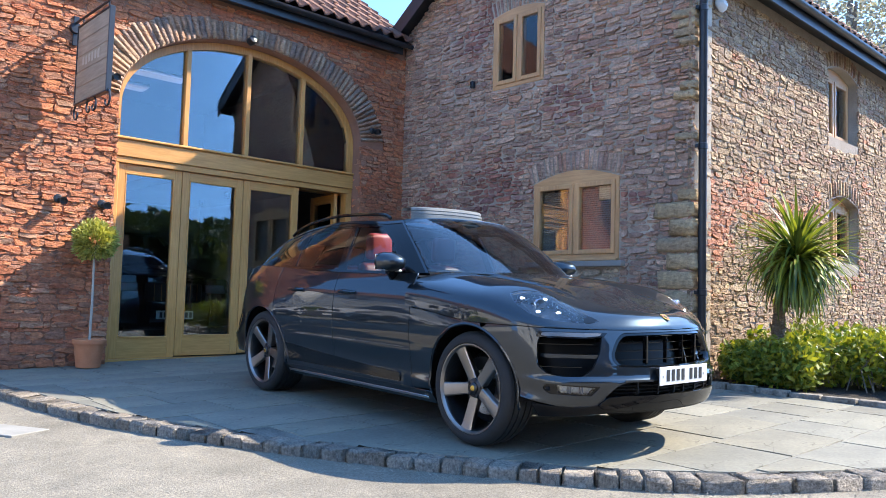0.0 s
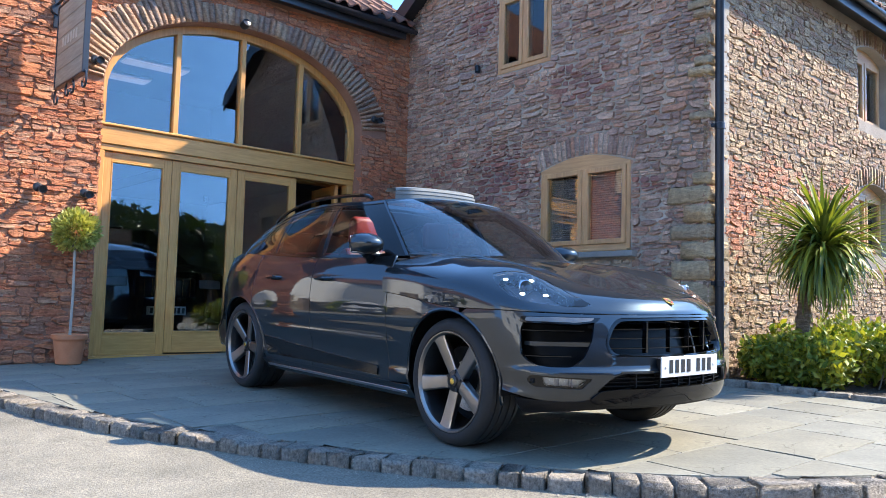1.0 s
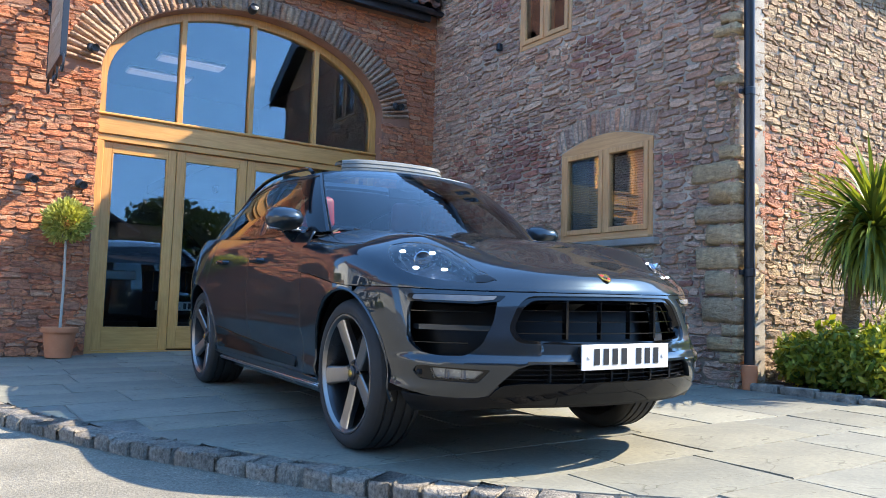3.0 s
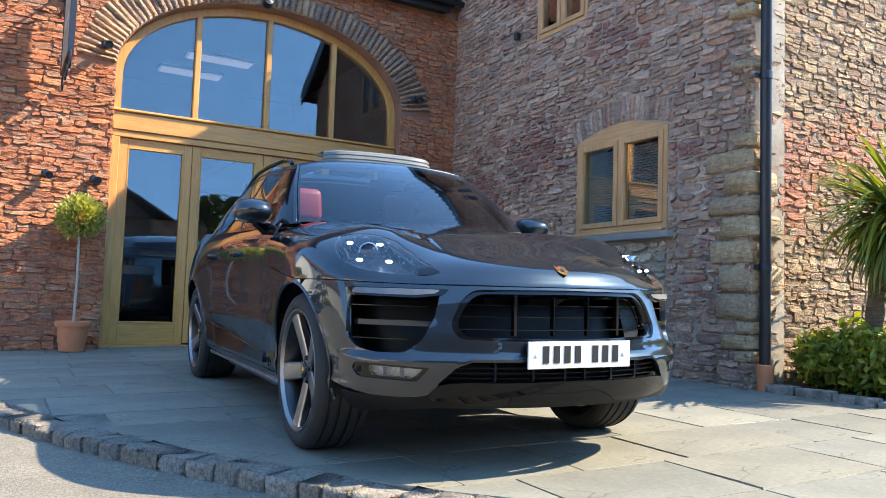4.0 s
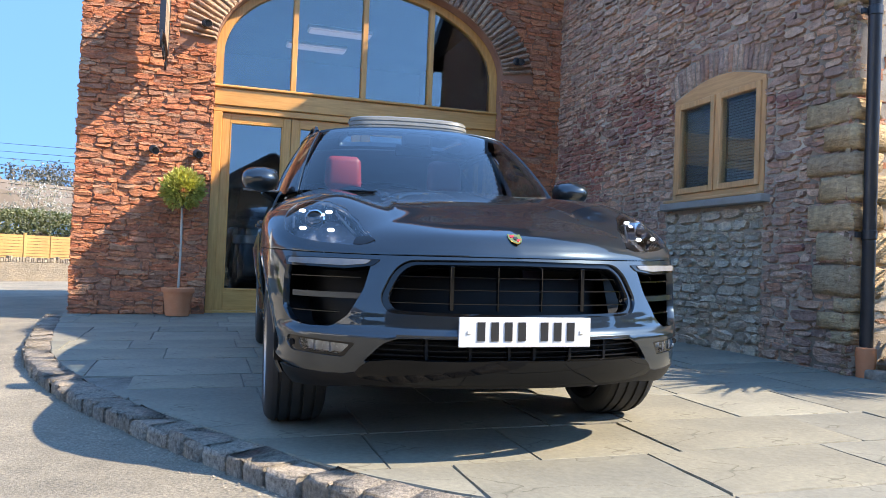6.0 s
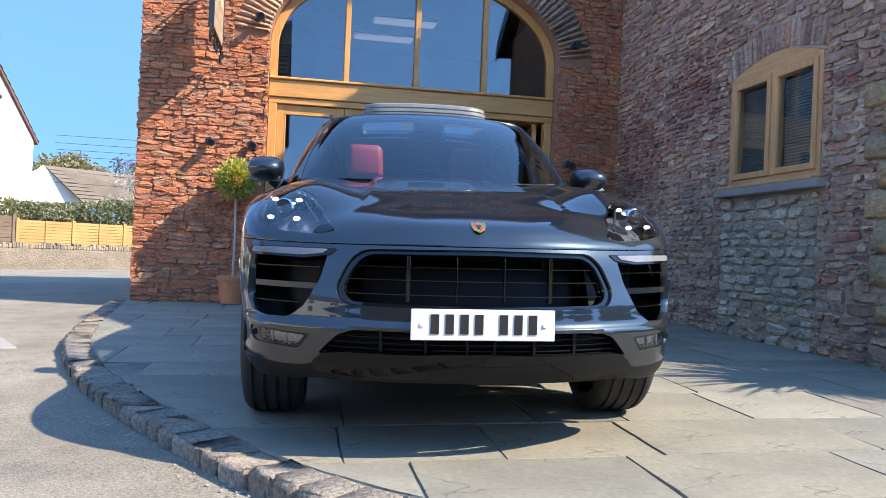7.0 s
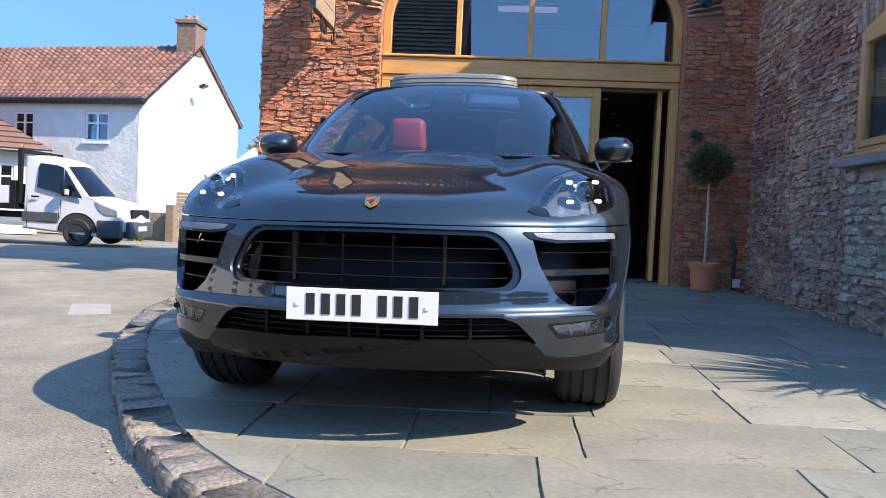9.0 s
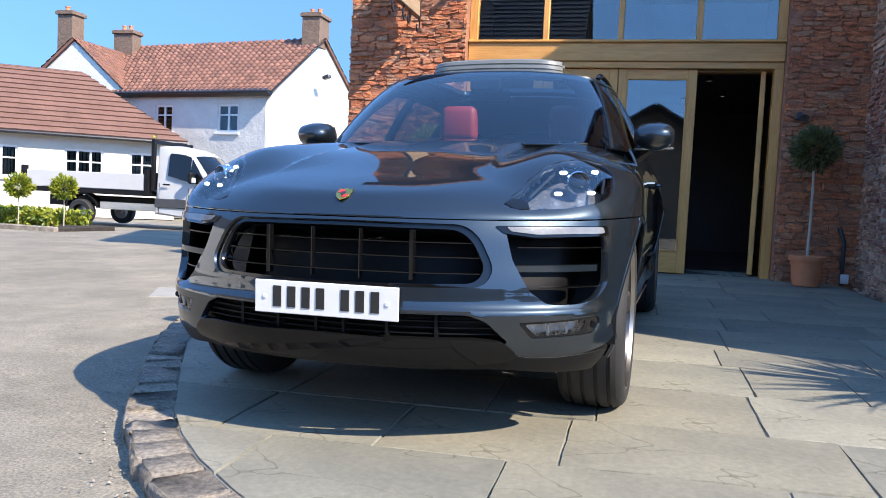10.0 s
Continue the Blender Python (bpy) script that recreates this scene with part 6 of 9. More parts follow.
PALM_BARK = varied("brown_palm_trunk", (0.13, 0.085, 0.05), (0.25, 0.17, 0.105), 16, 0.9, grain=60, bump_s=0.9, bump_d=0.02, stretch=(1, 1, 3))
BARK = varied("grey_brown_bark", (0.14, 0.115, 0.09), (0.24, 0.20, 0.16), 14, 0.9, grain=60, bump_s=0.9, bump_d=0.02, stretch=(1, 1, 0.25))
PALE_BARK = varied("pale_stem_bark", (0.36, 0.31, 0.25), (0.46, 0.41, 0.34), 14, 0.85, grain=60, bump_s=0.4)
# soil of beds and pots; also the painted dark inside the hedges
EARTH_AND_SHADE = varied("dark_soil_and_hedge_shade", (0.02, 0.016, 0.012), (0.05, 0.038, 0.028), 9, 0.95, grain=60, bump_s=1.0, bump_d=0.03)
TERRACOTTA = varied("terracotta", (0.50, 0.17, 0.07), (0.58, 0.22, 0.10), 6, 0.8, grain=60, bump_s=0.2)


def leaves(name, points, size, seed, up=0.3, long=1.8):
    """A mesh of small folded leaves at the points."""
    r = np.random.RandomState(seed)
    p = np.asarray(points, float)
    n = len(p)
    d = r.normal(size=(n, 3))
    d[:, 2] += up
    d /= np.linalg.norm(d, axis=1)[:, None]
    q = np.cross(d, r.normal(size=(n, 3)))
    q /= np.linalg.norm(q, axis=1)[:, None]
    w = np.cross(d, q)
    s = size * r.uniform(0.6, 1.25, n)[:, None]
    a, b, c, e = p - d * s * long / 2, p + q * s * 0.5 + w * s * 0.12, p + d * s * long / 2, p - q * s * 0.5 + w * s * 0.12
    verts = np.stack([a, b, c, e], axis=1).reshape(-1, 3)
    me = bpy.data.meshes.new(name)
    me.from_pydata(verts.tolist(), [], [(4 * i, 4 * i + 1, 4 * i + 2, 4 * i + 3) for i in range(n)])
    return me


def blob(n, centre, radii, seed, shell=0.55):
    """Points in an uneven rounded crown, thicker towards its outside."""
    r = np.random.RandomState(seed)
    d = r.normal(size=(n, 3))
    d /= np.linalg.norm(d, axis=1)[:, None]
    k = r.uniform(shell, 1.0, n) ** 0.7
    lump = np.array([1 + 0.22 * noise.noise(Vector(x) * 2.3 + Vector((seed, 0, 0))) for x in d])
    return np.asarray(centre) + d * (k * lump)[:, None] * np.asarray(radii)


def tree(name, label, at, height, crown, leaf, n, size, seed, bare=0.0):
    r = random.Random(seed)
    t = thing(name, label, "tree", pose(*at))
    bm = bmesh.new()
    tube(bm, [(0, 0, -0.2), (0.05, 0.03, height * 0.3), (-0.04, 0.06, height * 0.6), (0.05, 0, height * 0.85)], [height * 0.032, height * 0.026, height * 0.018, height * 0.006], 8)
    part("trunk", bm, BARK, t)
    tips = []
    for i in range(9):
        a = 2 * math.pi * i / 9 + r.uniform(-0.3, 0.3)
        z0 = height * r.uniform(0.3, 0.65)
        end = Vector((math.cos(a) * crown * r.uniform(0.45, 0.85), math.sin(a) * crown * r.uniform(0.45, 0.85), z0 + height * r.uniform(0.15, 0.35)))
        tips.append(end)
        bm = bmesh.new()
        tube(bm, [(0, 0, z0), tuple(end * 0.5 + Vector((0, 0, z0 * 0.55))), tuple(end)], [height * 0.012, height * 0.008, height * 0.003], 6)
        part("limb", bm, BARK, t)
    pts = [blob(n // 10, (e.x, e.y, e.z), (crown * 0.5, crown * 0.5, height * 0.17), seed + i, 0.3) for i, e in enumerate(tips)]
    pts.append(blob(n // 10, (0, 0, height * 0.85), (crown * 0.6, crown * 0.6, height * 0.2), seed + 20, 0.3))
    me = leaves("crown", np.concatenate(pts), size, seed)
    me.materials.append(leaf)
    part("crown", me, None, t)
    return t


# ---- the far side of the road ----
FENCE_NEW = wood_mat("new_fence_wood", (0.478, 0.274, 0.087), (0.368, 0.198, 0.058), 0.7, "X")
FENCE_OLD = wood_mat("weathered_fence_wood", (0.24, 0.17, 0.11), (0.16, 0.11, 0.075), 0.8, "X")
BRICK_DARK = varied("chimney_brick", (0.12, 0.078, 0.052), (0.21, 0.14, 0.098), 9, 0.9, grain=30, bump_s=0.6, bump_d=0.02)
CREAM = varied("cream_render", (0.46, 0.435, 0.375), (0.52, 0.495, 0.43), 1.5, 0.9, grain=20, bump_s=0.4, bump_d=0.01)
ROUGHCAST = varied("roughcast_white", (0.46, 0.45, 0.42), (0.54, 0.53, 0.495), 2.0, 0.95, grain=9, bump_s=0.6, bump_d=0.03)
WHITE_PAINT = varied("white_window_paint", (0.60, 0.60, 0.59), (0.65, 0.65, 0.64), 4, 0.4, grain=60, bump_s=0.05)
TILE_TAN = varied("grey_brown_tile", (0.115, 0.088, 0.064), (0.165, 0.128, 0.094), 1.5, 0.85, grain=18, bump_s=0.4)
TILE_BROWN = varied("brown_concrete_tile", (0.125, 0.062, 0.043), (0.18, 0.092, 0.065), 1.5, 0.85, grain=18, bump_s=0.4)
FAR_GLASS = glass_mat("far_window_glass", (0.5, 0.55, 0.56), 1.6)
RUBBLE_FAR = stone_mat("far_wall_stone", [(0.222, 0.182, 0.130), (0.266, 0.217, 0.155), (0.185, 0.150, 0.112), (0.296, 0.245, 0.174)])


def wall_quad(a, b, z0, z1, thick, material, parent, name="wall", openings=()):
    """An upright wall from a to b, its outside to the right of that way, with rectangular openings (start, end, low, high)."""
    a, b = Vector((*a, 0)), Vector((*b, 0))
    w = (b - a).normalized()
    out = Vector((w.y, -w.x, 0))
    ln = (b - a).length
    poly = keyhole([(0, z0), (ln, z0), (ln, z1), (0, z1)], [[(s, l), (e, l), (e, h), (s, h)] for s, e, l, h in openings])
    me = patch(poly, 2.0, 2.0, lambda u, v: tuple(a + w * u + Vector((0, 0, v))), thick, name=name, back=True)
    return part(name, me, material, parent)


def far_window(parent, a, b, opening, bars=(0.5,), cross=(0.62,), blinds=False, pleat=0.07):
    """A white framed window in a wall that runs from a to b."""
    a, b = Vector((*a, 0)), Vector((*b, 0))
    w = (b - a).normalized()
    s, e, l, h = opening
    m = Matrix.Translation(a) @ Matrix.Rotation(math.atan2(w.y, w.x), 4, "Z")
    f = 0.07
    rows = [(s, s + f, 0.06, 0.14, l, h), (e - f, e, 0.06, 0.14, l, h), (s + f, e - f, 0.06, 0.14, l, l + f), (s + f, e - f, 0.06, 0.14, h - f, h)]
    win = part("window", boxes(*rows, m=m), WHITE_PAINT, parent, smooth=False)
    for k in bars:
        part("mullion", boxes((s + (e - s) * k - 0.035, s + (e - s) * k + 0.035, 0.065, 0.135, l + f, h - f), m=m), WHITE_PAINT, win, smooth=False)
    for k in cross:
        part("glazing_bar", boxes((s + f, e - f, 0.07, 0.13, l + (h - l) * k - 0.025, l + (h - l) * k + 0.025), m=m), WHITE_PAINT, win, smooth=False)
    part("pane", boxes((s + f, e - f, 0.09, 0.10, l + f, h - f), m=m), FAR_GLASS, win, smooth=False)
    part("curtain", boxes(*[(s + (e - s) * k, s + (e - s) * (k + pleat), 0.125, 0.135, l, h) for k in np.arange(0.03, 0.95, 0.11)], m=m), WHITE_PAINT if blinds else IN_WALL, win, smooth=False)
    # a dark plate behind the pane stands in for the unlit room
    part("unlit_backing", boxes((s - 0.02, e + 0.02, 0.5, 0.55, l - 0.02, h + 0.02), m=m), ROOM, win, smooth=False)
    part("sill", boxes((s - 0.08, e + 0.08, -0.08, 0.1, l - 0.10, l - 0.005), bevel=0.01, m=m), WHITE_PAINT, win)
    return win


def roof_plane(parent, a, b, c, d, material, rows, thick=0.12, name="roof"):
    """A sloping roof whose courses step down from ridge (c d) to eaves (a b)."""
    a, b, c, d = (Vector(p) for p in (a, b, c, d))
    n = (b - a).cross(d - a).normalized()
    verts = [a - n * 0.02, b - n * 0.02, c - n * 0.02, d - n * 0.02] + [p - n * thick for p in (a, b, c, d)]
    faces = [(0, 1, 2, 3), (7, 6, 5, 4)] + [(i, 4 + i, 4 + (i + 1) % 4, (i + 1) % 4) for i in range(4)]
    deck = part(name, data(name, verts, faces, False), material, parent)
    for r in range(rows):
        verts = []
        for v, lift in ((r / rows, 0.05), ((r + 1.05) / rows, 0.0)):
            verts += [(a * (1 - v) + d * v) + n * lift, (b * (1 - v) + c * v) + n * lift]
        verts += [verts[0] - n * 0.06, verts[1] - n * 0.06]
        part("tile_course", data("tile_course", verts, [(0, 1, 3, 2), (4, 5, 1, 0)], False), material, deck)
    return deck


def pan_plane(parent, a, b, c, d, material, cols, rows):
    ob = tile_roof("roof", "", a, b, c, d, cols, rows, 0.045, material)
    for key in ("label", "category", "kind"):
        if key in ob:
            del ob[key]
    ob.parent = parent
    return ob


def chimney(parent, x, y, z0, z1, w=0.72, d=0.72, pots=2):
    bm = boxes((x - w / 2, x + w / 2, y - d / 2, y + d / 2, z0, z1 - 0.18), (x - w / 2 - 0.07, x + w / 2 + 0.07, y - d / 2 - 0.07, y + d / 2 + 0.07, z1 - 0.178, z1 - 0.04), (x - w / 2 - 0.02, x + w / 2 + 0.02, y - d / 2 - 0.02, y + d / 2 + 0.02, z1 - 0.038, z1), bevel=0.015)
    ch = part("chimney", bm, BRICK_DARK, parent, "brown brick chimney stack")
    for i in range(pots):
        pb = bmesh.new()
        lathe(pb, [(0.09, 0.0), (0.085, 0.16), (0.10, 0.18), (0.10, 0.22), (0.07, 0.22), (0.07, 0.1)], 12, Matrix.Translation((x - 0.16 + 0.32 * i, y, z1)))
        part("chimney_pot", pb, TERRACOTTA, ch)
    return ch


house = thing("house", "white rendered two-storey house with a red pantile roof", "house")
HA, HB, HC = (-15.2, 27.3), (-7.45, 26.0), (-6.55, 32.6)
gl = -0.3
fw = [(2.4, 3.25, 3.0, 4.0), (5.4, 6.35, 3.0, 4.02)]
wall_quad(HA, HB, gl, 4.55, 0.3, ROUGHCAST, house, openings=fw)
for o in fw:
    far_window(house, HA, HB, o)
gab_a, gab_b = Vector((*HB, 0)), Vector((*HC, 0))
gw = (gab_b - gab_a).normalized()
gln = (gab_b - gab_a).length
part("gable_wall", patch([(0, gl), (gln, gl), (gln, 4.5), (gln / 2, 6.95), (0, 4.5)], 2, 2, lambda u, v: tuple(gab_a + gw * u + Vector((0, 0, v))), 0.3, name="gable_wall", back=True), RENDER_WHITE, house, "smooth white rendered gable")
hm = (gab_a + gab_b) / 2
ridge_b = (hm.x, hm.y, 6.98)
ridge_a = (hm.x - 10.2, hm.y + 1.72, 6.98)
pan_plane(house, (HA[0] - 0.1, HA[1] - 0.25, 4.45), (HB[0] + 0.12, HB[1] - 0.28, 4.45), (ridge_b[0] + 0.12, ridge_b[1], 7.05), (ridge_a[0], ridge_a[1], 7.05), TILE_RED, 34, 16)
roof_plane(house, (HC[0] + 0.12, HC[1] + 0.25, 4.4), (HC[0] - 10.2, HC[1] + 1.9, 4.4), (ridge_a[0], ridge_a[1], 7.03), (ridge_b[0] + 0.12, ridge_b[1], 7.03), TILE_RED, 12)
vb = bmesh.new()
tube(vb, [(HB[0] + 0.08, HB[1] - 0.25, 4.40), (ridge_b[0] + 0.1, ridge_b[1], 6.99), (HC[0] + 0.08, HC[1] + 0.25, 4.40)], 0.028, 6)
part("verge", vb, BLACK_METAL, house)
gb = bmesh.new()
tube(gb, [(HA[0], HA[1] - 0.33, 4.42), (HB[0], HB[1] - 0.36, 4.42)], 0.06, 8)
part("gutter", gb, BLACK_METAL, house)
ef = bmesh.new()
tube(ef, [(HA[0], HA[1] - 0.14, 4.42), (HB[0], HB[1] - 0.17, 4.42)], 0.15, 4)
part("soffit", ef, BLACK_METAL, house)
chimney(house, ridge_b[0] - 0.35, ridge_b[1], 6.6, 7.95, 0.75, 0.95)
lb = boxes((-0.14, 0.14, -0.3, 0.0, -0.07, 0.07), bevel=0.03, m=Matrix.Translation((hm.x + 0.35, hm.y - 0.7, 5.35)) @ pose(0, 0, 0, -20, 0, 90))
part("security_light", lb, BLACK_METAL, house, "grey security light on the gable")
# cross wing of the house
cross = thing("house", "white rendered gabled wing with a red pantile roof", "house")
part("gable_wall", patch([(-19.4, gl), (-14.2, gl), (-14.2, 4.35), (-16.75, 6.5), (-19.4, 4.35)], 2, 2, lambda u, v: (u, 27.1, v), 0.3, name="gable_wall", back=True), RENDER_WHITE, cross)
pan_plane(cross, (-14.0, 27.0, 4.25), (-14.0, 33.0, 4.25), (-16.75, 33.0, 6.6), (-16.75, 27.0, 6.6), TILE_RED, 24, 14)
roof_plane(cross, (-19.6, 33.0, 4.25), (-19.6, 27.0, 4.25), (-16.75, 27.0, 6.6), (-16.75, 33.0, 6.6), TILE_RED, 12)
part("flank_wall", boxes((-19.4, -14.2, 27.42, 33, gl, 4.3)), RENDER_WHITE, cross, smooth=False)
chimney(cross, -17.3, 27.6, 6.0, 7.75, 0.7, 0.7, 1)
chimney(cross, -16.7, 30.4, 5.6, 7.6, 0.95, 0.6)

# bungalow
bung = thing("bungalow", "cream rendered bungalow with a brown tiled roof", "house")
E1, E0 = Vector((-10.6, 24.9, 0)), Vector((-22.9, 15.2, 0))
bw = (E1 - E0).normalized()
bln = (E1 - E0).length
bn = Vector((-bw.y, bw.x, 0))
ops = [(bln - 5.9, bln - 4.95, 0.95, 2.0), (bln - 3.55, bln - 2.35, 0.95, 2.0), (bln - 1.5, bln - 0.7, 0.95, 2.0)]
wall_quad(E0[:2], E1[:2], gl, 2.52, 0.3, CREAM, bung, openings=ops)
for o, bars_ in zip(ops, ((0.5,), (0.33, 0.67), (0.5,))):
    far_window(bung, E0[:2], E1[:2], o, bars_, (0.6,), True, 0.085)
part("end_wall", boxes((0.31, 3.5, 0, 0.3, gl, 2.5), m=Matrix.Translation(E1) @ Matrix.Rotation(math.atan2(bn.y, bn.x), 4, "Z")), CREAM, bung, smooth=False)
ev = 2.48
e0, e1 = E0 - bn * 0.35 + Vector((0, 0, ev)), E1 - bn * 0.35 + bw * 0.35 + Vector((0, 0, ev))
f1 = E1 + bn * 3.9 + bw * 0.35 + Vector((0, 0, ev))
f0 = E0 + bn * 3.9 + Vector((0, 0, ev))
r1 = E1 + bn * 3.1 - bw * 3.1 + Vector((0, 0, ev + 2.5))
r0 = E0 + bn * 3.1 + Vector((0, 0, ev + 2.5))
roof_plane(bung, e0, e1, r1, r0, TILE_BROWN, 13)
roof_plane(bung, e1, f1, r1 + Vector((0.01, 0, 0)), r1, TILE_BROWN, 13)
roof_plane(bung, f1, f0, r0, r1, TILE_BROWN, 8)
gb = bmesh.new()
tube(gb, [e0 - Vector((0, 0, 0.06)) - bn * 0.05, e1 - Vector((0, 0, 0.06)) - bn * 0.05], 0.06, 8)
part("gutter", gb, BLACK_METAL, bung)

# boundary wall, gate post, fences, hedge behind, roofs beyond
bwall = thing("boundary_wall", "low grey stone boundary wall with upright coping stones", "wall")
wa, wb = Vector((-6.0, 25.4, -0.1)), Vector((2.2, 30.8, -0.1))
rot = math.atan2((wb - wa).y, (wb - wa).x)
part("wall_body", boxes((0, 9.8, 0, 0.3, -0.5, 0.44), m=Matrix.Translation(wa) @ Matrix.Rotation(rot, 4, "Z")), RUBBLE_FAR, bwall, smooth=False)
rc = random.Random(3)
x = 0.02
while x < 9.7:
    w_ = rc.uniform(0.05, 0.12)
    part("coping_stone", boxes((x, x + w_ - 0.01, 0.02, 0.28, 0.445, 0.445 + rc.uniform(0.10, 0.2)), bevel=0.012, m=Matrix.Translation(wa) @ Matrix.Rotation(rot, 4, "Z")), RUBBLE_FAR, bwall)
    x += w_
bwall2 = thing("boundary_wall", "dark stone boundary wall beside the house", "wall")
part("wall_body", boxes((0, 1.9, 0, 0.3, -0.5, 0.62), bevel=0.02, m=Matrix.Translation((-8.0, 25.9, 0)) @ Matrix.Rotation(-0.2, 4, "Z")), RUBBLE_FAR, bwall2)
gp = thing("gate_post", "dark weathered timber gate post", "post", pose(-6.15, 25.3, -0.4))
part("post", boxes((-0.15, 0.15, -0.15, 0.15, -0.2, 1.3), bevel=0.02), FENCE_OLD, gp)


def fence(name, label, a, b, h, z0, material, panel=1.8):
    a, b = Vector((*a, z0)), Vector((*b, z0))
    f = thing(name, label, "fence", Matrix.Translation(a) @ Matrix.Rotation(math.atan2((b - a).y, (b - a).x), 4, "Z"))
    ln = (b - a).length
    n = max(1, round(ln / panel))
    for i in range(n + 1):
        part("post", boxes((ln * i / n - 0.05, ln * i / n + 0.05, -0.05, 0.05, -0.6, h + 0.05), bevel=0.01), material, f)
    for i in range(n):
        x0, x1 = ln * i / n + 0.055, ln * (i + 1) / n - 0.055
        k = 8
        for j in range(k):
            part("slat", boxes((x0, x1, -0.02 + 0.012 * (j % 2), 0.0 + 0.012 * (j % 2), h * j / k, h * (j + 1) / k - 0.012)), material, f, smooth=False)
        part("batten", boxes(((x0 + x1) / 2 - 0.02, (x0 + x1) / 2 + 0.02, -0.045, -0.022, 0, h)), material, f, smooth=False)
    return f


fence("fence", "new golden timber panel fence", (-5.6, 28.4), (3.4, 34.5), 0.86, 0.42, FENCE_NEW)
fence("fence", "weathered brown timber panel fence", (-7.3, 28.0), (-5.7, 28.4), 1.0, 0.4, FENCE_OLD, 1.4)
hd = thing("hedge", "clipped grey-green laurel hedge behind the fence", "hedge", pose(-4.3, 32.1, 0.1, 0, 0, 30))
hp = np.random.RandomState(5).uniform((-3.6, -0.8, 0.2), (7, 0.8, 1.0), (15000, 3))
hp[:, 2] = 0.3 + hp[:, 2] * (1.75 + 0.16 * np.sin(hp[:, 0] * 0.9) * (1 - 0.3 * np.abs(hp[:, 1])))
me = leaves("foliage", hp, 0.085, 6)
me.materials.append(LEAF_GREY)
part("foliage", me, None, hd)
# a plain dark box stands in for the shade between the leaves
part("dark_core", boxes((-3.3, 6.8, -0.5, 0.5, -0.3, 1.3)), EARTH_AND_SHADE, hd, smooth=False)
far_b = thing("bungalow", "distant pale bungalow with a grey-brown tiled roof", "house")
part("wall", patch([(0, -0.3), (7, -0.3), (7, 2.6), (3.5, 4.6), (0, 2.6)], 2, 2, lambda u, v: (-12.2 + u * 0.60, 44.4 + u * 0.33, v), 0.3, name="wall", back=True), RENDER_WHITE, far_b)
roof_plane(far_b, (-7.9, 46.0, 2.5), (1.0, 50.6, 2.5), (-1.0, 54, 4.6), (-10.1, 45.6, 4.6), TILE_TAN, 10)
part("chimney", boxes((-12.2, -11.6, 45.9, 46.5, 2.2, 4.55), (-8.9, -8.3, 51.8, 52.4, 3.2, 5.1), bevel=0.03), BRICK_DARK, far_b)
tree("tree", "pale budding tree behind the distant roofs", (-11.6, 57.5, 0), 6.4, 2.4, LEAF_SPRING, 4200, 0.16, 41)
tree("tree", "low spreading tree in pale blossom behind the fence", (-3.9, 39.5, 0), 3.7, 1.7, BLOSSOM, 2600, 0.07, 46)
tree("tree", "grey bare-branched tree far behind the fence", (-7.2, 59.0, 0), 6.3, 2.6, LEAF_BARE, 3800, 0.13, 47)
tree("tree", "dark evergreen beside the distant bungalow", (-1.2, 52, 0), 4.9, 1.2, LEAF_DARK, 2500, 0.16, 42)
tree("tree", "bare branched tree in pale blossom beyond the wing roof", (25.0, 8.6, 0), 12.5, 4.6, BLOSSOM, 15000, 0.10, 43)
pole = thing("utility_pole", "distant timber utility pole carrying overhead cables", "pole", pose(-4.6, 62, 0))
pb = bmesh.new()
tube(pb, [(0, 0, -0.3), (0, 0, 8.0)], [0.14, 0.10], 8)
part("post", pb, FENCE_OLD, pole)
for i, (z0, z1) in enumerate(((5.0, 6.1), (5.35, 6.35), (5.7, 6.55), (3.6, 4.4), (6.1, 7.0))):
    cb = bmesh.new()
    tube(cb, [Vector((-4.5 + 40 * k / 12, -18 - 4 * k / 12, z0 + (z1 - z0) * k / 12 - 0.5 * math.sin(math.pi * k / 12))) for k in range(13)], 0.012, 5)
    part("cable", cb, BLACK_METAL, pole)

# shrubs and kerbed bed beside the bungalow
isl = thing("planting_bed", "low clipped green hedge round a small kerbed bed", "hedge", pose(-7.3, 13.9, -0.13))
ip = np.concatenate([np.random.RandomState(k).uniform((-1.7, y0, 0.0), (1.0, y0 + 0.35, 0.38), (1500, 3)) for k, y0 in ((1, -0.1), (2, 0.9))])
me = leaves("foliage", ip, 0.07, 8)
me.materials.append(LEAF_HEDGE)
part("foliage", me, None, isl)
part("edging", boxes((-2.6, 1.5, -0.5, -0.38, -0.1, 0.08), bevel=0.02), SETT, isl)
part("soil", boxes((-2.5, 1.4, -0.37, 1.5, -0.1, 0.05), bevel=0.02), EARTH_AND_SHADE, isl)


